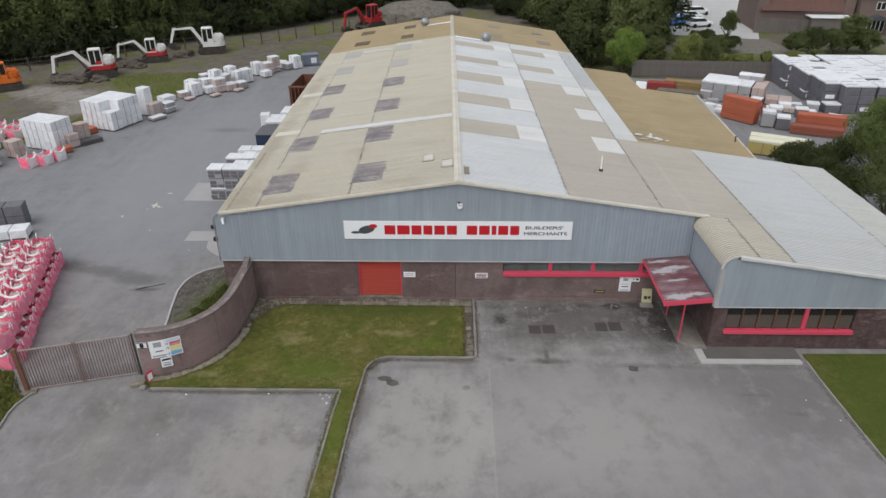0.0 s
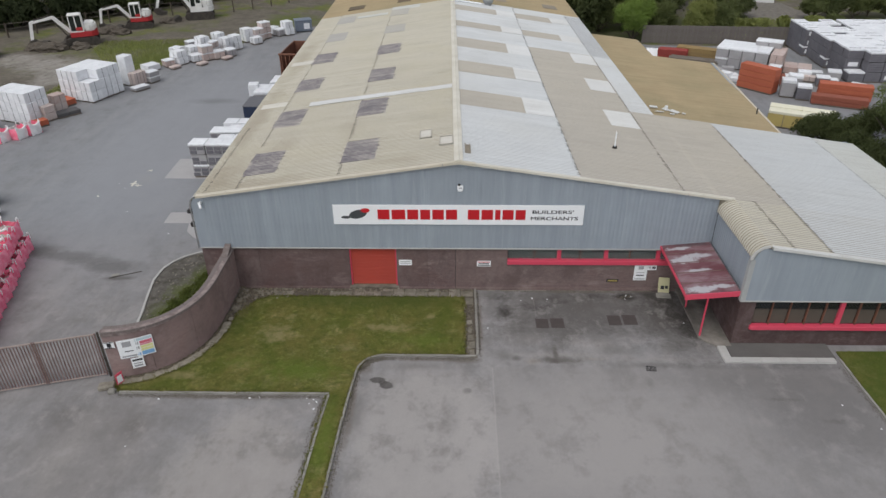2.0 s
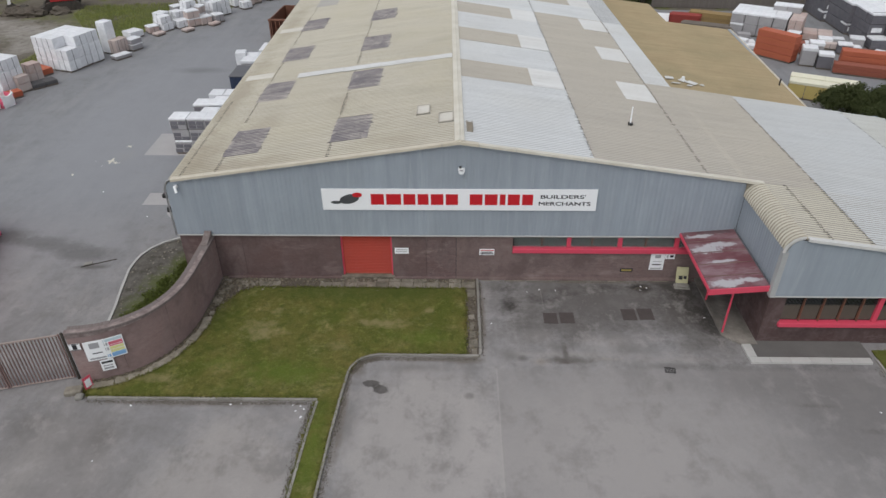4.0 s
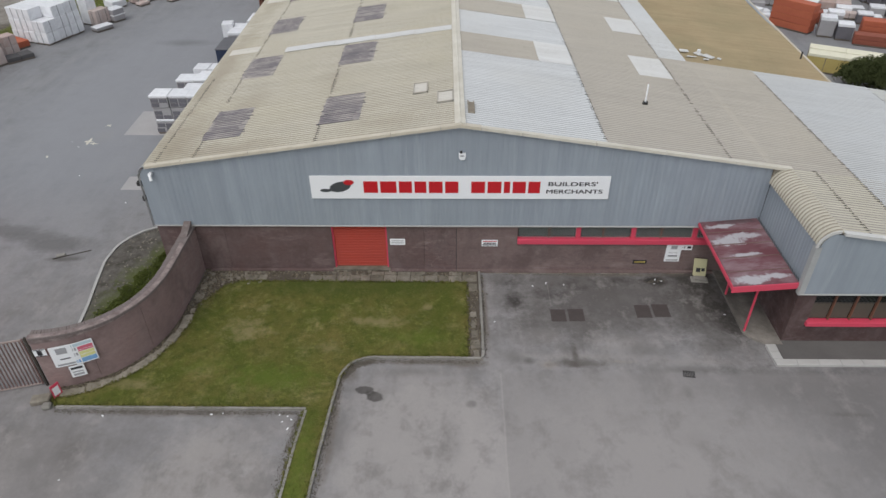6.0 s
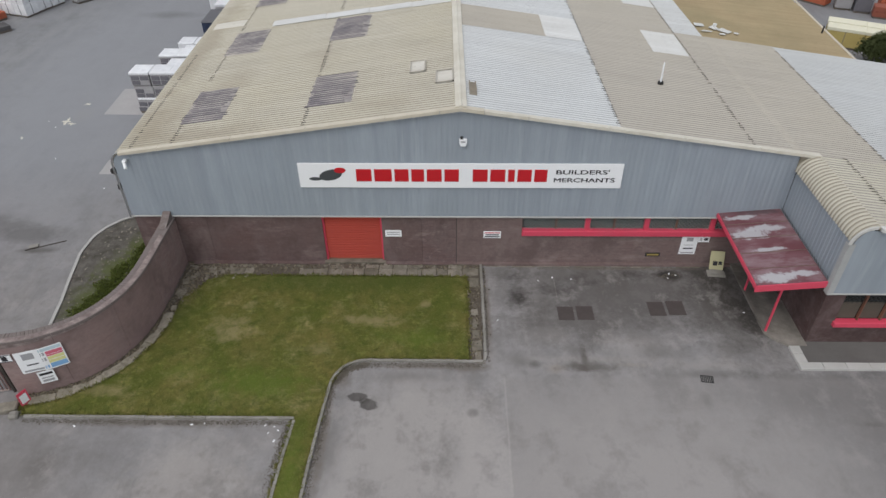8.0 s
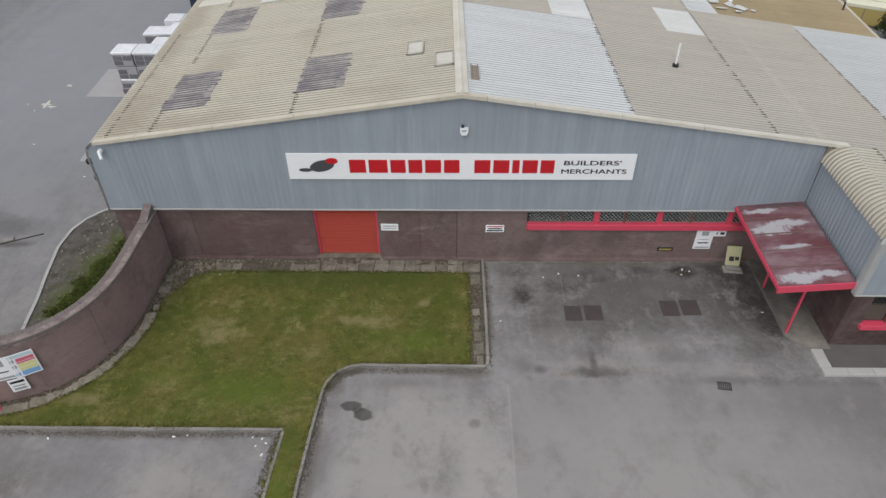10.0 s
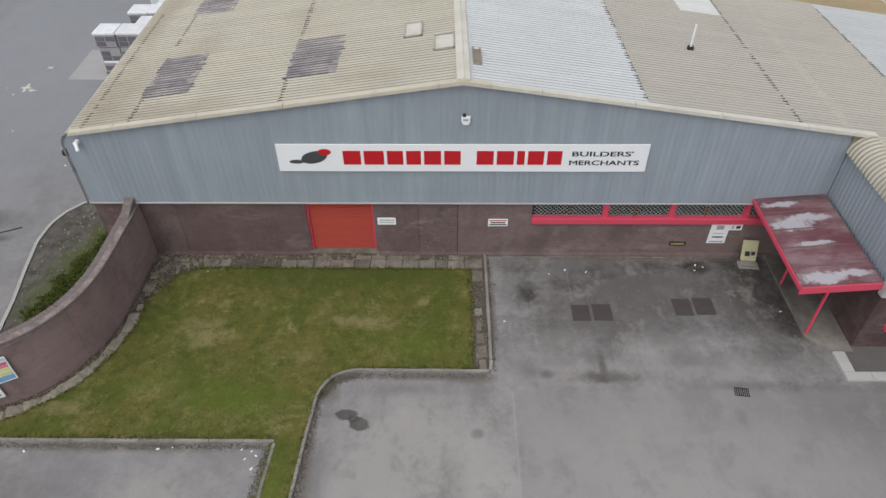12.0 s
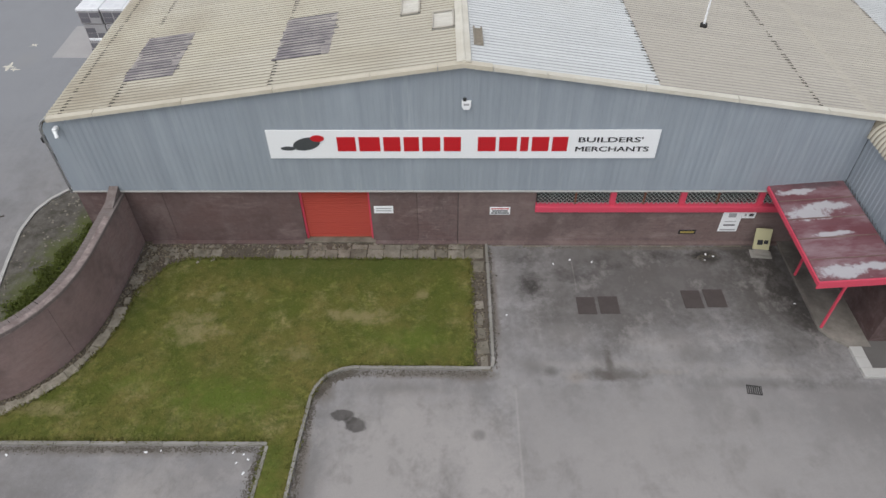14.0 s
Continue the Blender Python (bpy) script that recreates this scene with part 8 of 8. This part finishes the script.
car((40.2, 84.5, 0.03), 12, M_WHITE, "white car in the far car park")
car((39.6, 88.0, 0.03), 14, M_BIN, "grey blue car in the far car park")
car((40.8, 91.5, 0.03), 10, M_WHITE, "silver white car in the far car park")
car((43.6, 96.5, 0.03), 14, M_WHITE, "white van-like car in the far car park")
car((37.6, 86.0, 0.03), 12, M_BLUE_INK, "blue car in the far car park")
car((42.5, 99.5, 0.03), 12, M_WHITE, "pale car at the back of the car park")
car((39.8, 95.5, 0.03), 12, M_BIN, "dark blue car in the far car park")


def far_window(parent, x, y, z, w, h, panes=2):
    win = part("window", boxed(x, x + w, y - 0.04, y, z, z + h), M_WHITE, parent, "white framed window")
    for i in range(panes):
        part("pane", boxed(x + 0.06 + i * w / panes, x + (i + 1) * w / panes - 0.06, y - 0.055, y - 0.041, z + 0.08, z + h - 0.08), M_GLASS_DARK, win)


shed = thing("shed", (48.2, 81.0, 0), -5, "brown ribbed shed with a low roof beyond the fence", "shed")
part("wall", boxed(0, 13, 0.1, 12, 0, 3.4), M_HOUSE, shed)
bm = bmesh.new()
plate(bm, [(0.2, 0), (12.6, 0), (12.6, 7.2), (0.2, 7.2)], 0.12, pose(0, -0.4, 3.2, -38, 0, 0))
shed_roof = part("roof", bm, M_BROWN_CLAD, shed, "brown ribbed sloping roof")
for i in range(31):
    part("rib", boxed(0.3 + 0.4 * i, 0.36 + 0.4 * i, -0.06, 0.0, 0, 7.2, m=pose(0, -0.4, 3.2, -38, 0, 0)), M_BROWN_CLAD, shed_roof)
for x in (-0.4, 12.7):
    part("gable", plate(bmesh.new(), [(0, 0), (1.6, 0), (1.6, 8.2), (0, 7.6)], 8, pose(x, 0.2, 0)), M_HOUSE, shed)
part("lean_to", boxed(7.2, 13.0, -2.6, 0.0, 0, 2.5), M_FENCE, shed)
part("lean_to_roof", boxed(7.0, 13.2, -2.9, 0.0, 2.5, 2.66, 0.02), M_WHITE, shed, "flat pale lean-to roof")
for i in range(34):
    part("board", boxed(-1.0 + 0.24 * i, -0.78 + 0.24 * i, -1.75, -1.7, 0, 2.2), M_FENCE, shed)
house = thing("house", (62.6, 78.6, 0), -8, "brown brick house with white windows and slate roof", "house")
part("wall", boxed(0, 12, 0, 8, 0, 5.6), M_HOUSE, house)
bm = bmesh.new()
plate(bm, [(-0.3, 0), (12.3, 0), (12.3, 5.6), (-0.3, 5.6)], 0.15, pose(0, -0.4, 5.4, -50, 0, 0))
part("roof", bm, M_SLATE, house, "dark slate roof")
for x, z in ((2.2, 3.6), (6.0, 3.6), (9.0, 3.6), (7.5, 0.9)):
    far_window(house, x, 0, z, 1.3, 1.2)
far_window(house, 1.6, 0, 0.3, 2.4, 2.0, 4)
bm = bmesh.new()
plate(bm, [(0.6, 2.2), (4.6, 2.2), (2.6, 3.0)], 1.6, pose(0, -1.6, 0))
part("porch_roof", bm, M_SLATE, house)
for x in (0.9, 4.2):
    part("porch_post", boxed(x, x + 0.12, -1.5, -1.38, 0, 2.2), M_WHITE, house)

# ---- trees ----
def leaves(n, radii, leaf, seed, lobes=9, deep=0.45):
    """Leaf clumps round several lobes of an uneven crown about the origin: rows of place and normal, four a leaf."""
    g = np.random.default_rng(seed)
    r3 = np.array(radii)
    cen = g.normal(size=(lobes, 3))
    cen /= np.linalg.norm(cen, axis=1)[:, None]
    cen *= g.uniform(0.15, 0.8, (lobes, 1))
    size = g.uniform(0.1, 0.36, lobes)
    which = g.choice(lobes, n, p=size ** 2 / (size ** 2).sum())
    d = g.normal(size=(n, 3))
    d /= np.linalg.norm(d, axis=1)[:, None]
    d[:, 2] = np.where(d[:, 2] < -0.4, -d[:, 2], d[:, 2])
    pos = cen[which] + d * (size[which] * g.uniform(deep, 1.2, n) ** 0.7)[:, None]
    loose = g.random(n) < 0.35
    ring = (0.72 + 0.16 * np.sin(5 * d[:, 0] + 3 * d[:, 2] + seed) + 0.14 * np.sin(7 * d[:, 1] - 4 * d[:, 2])) * g.uniform(0.35, 1.0, n) ** 0.4
    pos = np.where(loose[:, None], d * ring[:, None], pos) * r3
    u = g.normal(size=(n, 3)) + d * 0.2
    u -= d * (u * d).sum(1)[:, None] * 0.6
    u /= np.linalg.norm(u, axis=1)[:, None]
    v = np.cross(u, d + 0.5 * g.normal(size=(n, 3)))
    v /= np.linalg.norm(v, axis=1)[:, None] + 1e-6
    s = (leaf * g.uniform(0.5, 1.25, n))[:, None]
    quad = np.stack([pos - u * s, pos + v * s * 0.55, pos + u * s, pos - v * s * 0.55], 1)
    out = d + np.where(loose, 0.0, 0.7)[:, None] * cen[which] + 0.4 * g.normal(size=(n, 3))
    out[:, 2] += 0.35
    out /= np.linalg.norm(out, axis=1)[:, None]
    return np.concatenate([quad, np.repeat(out[:, None], 4, 1)], 2).reshape(-1, 6)


def set_down(v, x, y, z, floor):
    """Moves a crown to its place and keeps its lowest leaves above the ground."""
    v[:, :3] += np.array([x, y, z])
    v[:, 2] = np.maximum(v[:, 2], floor)
    return v


def leaf_mesh(name, rows):
    n = len(rows) // 4
    me = bpy.data.meshes.new(name)
    me.vertices.add(4 * n)
    me.loops.add(4 * n)
    me.polygons.add(n)
    me.vertices.foreach_set("co", rows[:, :3].astype(np.float32).ravel())
    me.loops.foreach_set("vertex_index", np.arange(4 * n, dtype=np.int32))
    me.polygons.foreach_set("loop_start", np.arange(0, 4 * n, 4, dtype=np.int32))
    me.update(calc_edges=True)
    normals = me.attributes.new("custom_normal", "FLOAT_VECTOR", "POINT")
    normals.data.foreach_set("vector", rows[:, 3:].astype(np.float32).ravel())
    return me


def tree(at, height, radius, material, label, seed, leaf=0.22, n=3500, name="tree", trunk=0.35):
    t = thing(name, at, 0, label, "tree" if name == "tree" else "shrub")
    r = random.Random(seed)
    base = height * trunk
    bm = bmesh.new()
    tube(bm, [(0, 0, 0), (0.05, 0.03, base * 0.6), (0.0, 0.1, height * 0.7)], 0.04 * height ** 0.8, 8, 0.25)
    part("trunk", bm, M_BARK, t)
    for k in range(5):
        a = k * 1.26 + r.uniform(-0.3, 0.3)
        bm = bmesh.new()
        z = base * r.uniform(0.7, 1.2)
        tube(bm, [(0, 0, z), (0.35 * radius * math.cos(a), 0.35 * radius * math.sin(a), z + height * 0.14), (0.75 * radius * math.cos(a), 0.75 * radius * math.sin(a), z + height * 0.3)], 0.02 * height ** 0.8, 6, 0.3)
        part("limb", bm, M_BARK, t)
    rz = (height - base * 0.7) / 2
    v = leaves(n, (radius, radius, rz), leaf, seed, 60)
    part("crown", leaf_mesh("crown", set_down(v, 0, 0, height - rz, 0.05)), material, t)
    return t


# beside the right-hand eave
tree((32.0, 16.5, 0), 7.4, 3.1, M_LEAF_PALE, "dense green tree behind the wing", 11, 0.085, 34000, trunk=0.1)
tree((34.5, 12.0, 0), 8.6, 4.0, M_LEAF_MID, "dark green tree beside the wing", 12, 0.09, 28000, trunk=0.1)
tree((29.0, 9.6, 0), 6.0, 2.8, M_LEAF_MID, "dark leafy tree close to the wing", 13, 0.085, 22000, trunk=0.1)
tree((38.0, 21.5, 0), 4.8, 2.8, M_LEAF_OLIVE, "olive green tree at the yard's edge", 18, 0.1, 14000, trunk=0.1)
for i, (x, y, h, rr) in enumerate(((26.9, 20.3, 2.3, 1.3), (28.2, 20.4, 2.4, 1.5), (28.6, 19.6, 2.4, 1.4), (30.2, 19.8, 2.4, 1.5), (32.2, 21.0, 2.8, 1.8), (27.6, 15.4, 3.0, 1.6), (28.0, 12.8, 3.4, 1.8))):
    tree((x, y, 0), h, rr, M_LEAF_OLIVE, "dark evergreen shrub behind the wing", 30 + i, 0.08, 8000, "shrub", 0.05)
# behind the lean-to
tree((20.7, 52.4, 0), 5.9, 2.5, M_LEAF_BRIGHT, "fresh green bushy tree behind the lean-to", 14, 0.09, 36000, trunk=0.02)
tree((28.2, 52.6, 0), 5.2, 2.0, M_LEAF_YELLOW, "yellow-green young tree by the fence", 15, 0.09, 20000, trunk=0.03)
for i, (x, y, h, rr, m) in enumerate(((24.4, 54.5, 4.4, 2.2, M_LEAF_MID), (31.4, 54.0, 4.0, 1.8, M_LEAF_MID), (17.4, 56.5, 5.0, 2.2, M_LEAF_MID), (23.0, 57.5, 6.0, 2.4, M_LEAF_MID))):
    tree((x, y, 0), h, rr, m, "leafy green shrub behind the board fence", 80 + i, 0.1, 14000, "shrub", 0.02)
for i, (x, y, h, rr, m) in enumerate(((31.8, 58.0, 3.4, 2.0, M_LEAF_MID), (35.0, 61.5, 3.0, 2.2, M_LEAF_MID), (37.8, 65.0, 2.6, 2.0, M_LEAF_OLIVE), (34.4, 66.0, 3.2, 2.2, M_LEAF_OLIVE), (33.6, 55.4, 2.0, 1.3, M_LEAF_YELLOW), (40.2, 57.0, 1.9, 1.0, M_LEAF_YELLOW), (41.0, 74.0, 4.4, 1.5, M_LEAF_MID),
                                      (46.8, 63.5, 3.2, 2.2, M_LEAF_MID), (49.4, 64.0, 3.6, 2.4, M_LEAF_OLIVE), (52.2, 64.0, 3.6, 2.4, M_LEAF_MID), (54.6, 65.0, 5.4, 2.2, M_LEAF_MID), (56.6, 64.0, 3.4, 2.2, M_LEAF_MID), (44.6, 58.6, 1.5, 1.4, M_LEAF_YELLOW), (47.6, 59.4, 1.6, 1.6, M_LEAF_MID), (37.4, 57.6, 1.4, 1.5, M_LEAF_YELLOW))):
    tree((x, y, 0), h, rr, m, "scrubby tree on the rough land beyond the fence", 50 + i, 0.13, 8000, trunk=0.08)

# weeds and ivy on the kerbed island
weed = []
for i, (x, y) in enumerate(WEED_SPOTS):
    if rng.random() < 0.12:
        continue
    v = leaves(260, (0.42, 0.42, 0.2), 0.045, 900 + i, 8)
    weed.append(set_down(v, x + rng.uniform(-0.15, 0.15), y + rng.uniform(-0.15, 0.15), 0.12, 0.07))
single("weeds", leaf_mesh("weeds", np.concatenate(weed)), M_WEED, "low green weeds and ivy on the island", "weeds", "stuff")

# the wood behind the yard
def wood(name, spots, material, label, seed):
    all_v = []
    for i, (x, y, h, r) in enumerate(spots):
        n = round(950 * r * (1.0 if h < 6 else 1.25))
        v = leaves(n, (r, r, h * 0.55), 0.26, seed * 100 + i, 40, 0.6)
        all_v.append(set_down(v, x, y, h * 0.5, 0.1))
    single(name, leaf_mesh(name, np.concatenate(all_v)), material, label, "wood", "stuff")


edge = [(-78, 44), (-66, 51), (-57, 57.5), (-47, 66.5), (-38, 76), (-30, 83), (-22, 94), (-10, 106), (4, 105), (12, 92), (15, 80), (17, 68)]
sets = ([], [], [], [])
g_w = random.Random(5)
for (x0, y0), (x1, y1) in zip(edge, edge[1:]):
    dx, dy = x1 - x0, y1 - y0
    l = math.hypot(dx, dy)
    nx_, ny_ = -dy / l, dx / l
    for row, (off, h0) in enumerate(((0.5, 4.0), (3.8, 9.0), (9.5, 13.0), (15.5, 15.5))):
        n = max(1, round(l / (2.1 if row == 0 else 3.3)))
        for i in range(n):
            f = (i + g_w.uniform(0.1, 0.9)) / n
            h = h0 * g_w.uniform(0.75, 1.3)
            sets[g_w.choice(((0, 1, 1, 3, 3, 1) if x0 < -40 else (0, 0, 0, 1, 1, 3)) if row else (0, 2, 2, 1))].append((x0 + dx * f + nx_ * (off + g_w.uniform(-1.2, 1.2)), y0 + dy * f + ny_ * (off + g_w.uniform(-1.2, 1.2)), h, (2.2 if row == 0 else 3.4) * g_w.uniform(0.8, 1.35)))
right_dark = [(16.5, 60, 8, 3.2), (19, 66, 11, 3.8), (24, 72, 12, 4), (14.6, 66, 9, 3), (16.2, 55.5, 6, 2.4), (24.5, 57, 4.6, 2.4), (26.8, 61, 5.5, 2.4), (28.6, 72, 10, 3.2), (31, 78, 9, 3.0)]
right_mid = [(22, 60, 9.5, 3.2), (25.2, 65, 9, 3.2), (27.4, 68, 8.5, 3.0), (20.5, 57.0, 7, 2.6), (13.4, 73, 11, 3.4), (21, 78, 12, 4.0), (27, 80, 12, 4.0)]
sets[3].extend([(-57, 60.5, 11, 3.4), (-53.5, 63.5, 10, 3.2), (-60.5, 57.5, 8, 3.0), (-50, 67, 12, 3.4), (-62, 61, 13, 3.6), (-44.5, 72, 12, 3.2)])
wood("woodland", sets[0], M_LEAF, "dark green wood behind the yard", 61)
wood("woodland", sets[1], M_LEAF_OLIVE, "olive green trees mixed into the wood", 62)
wood("woodland", sets[3], M_LEAF_MID, "paler green crowns among the wood", 65)
wood("woodland", right_dark, M_LEAF_OLIVE, "dark green trees behind the lean-to", 64)
wood("woodland", right_mid, M_LEAF_MID, "mid-green trees behind the lean-to", 66)
wood("woodland", sets[2], M_LEAF, "undergrowth along the wood's edge", 63)
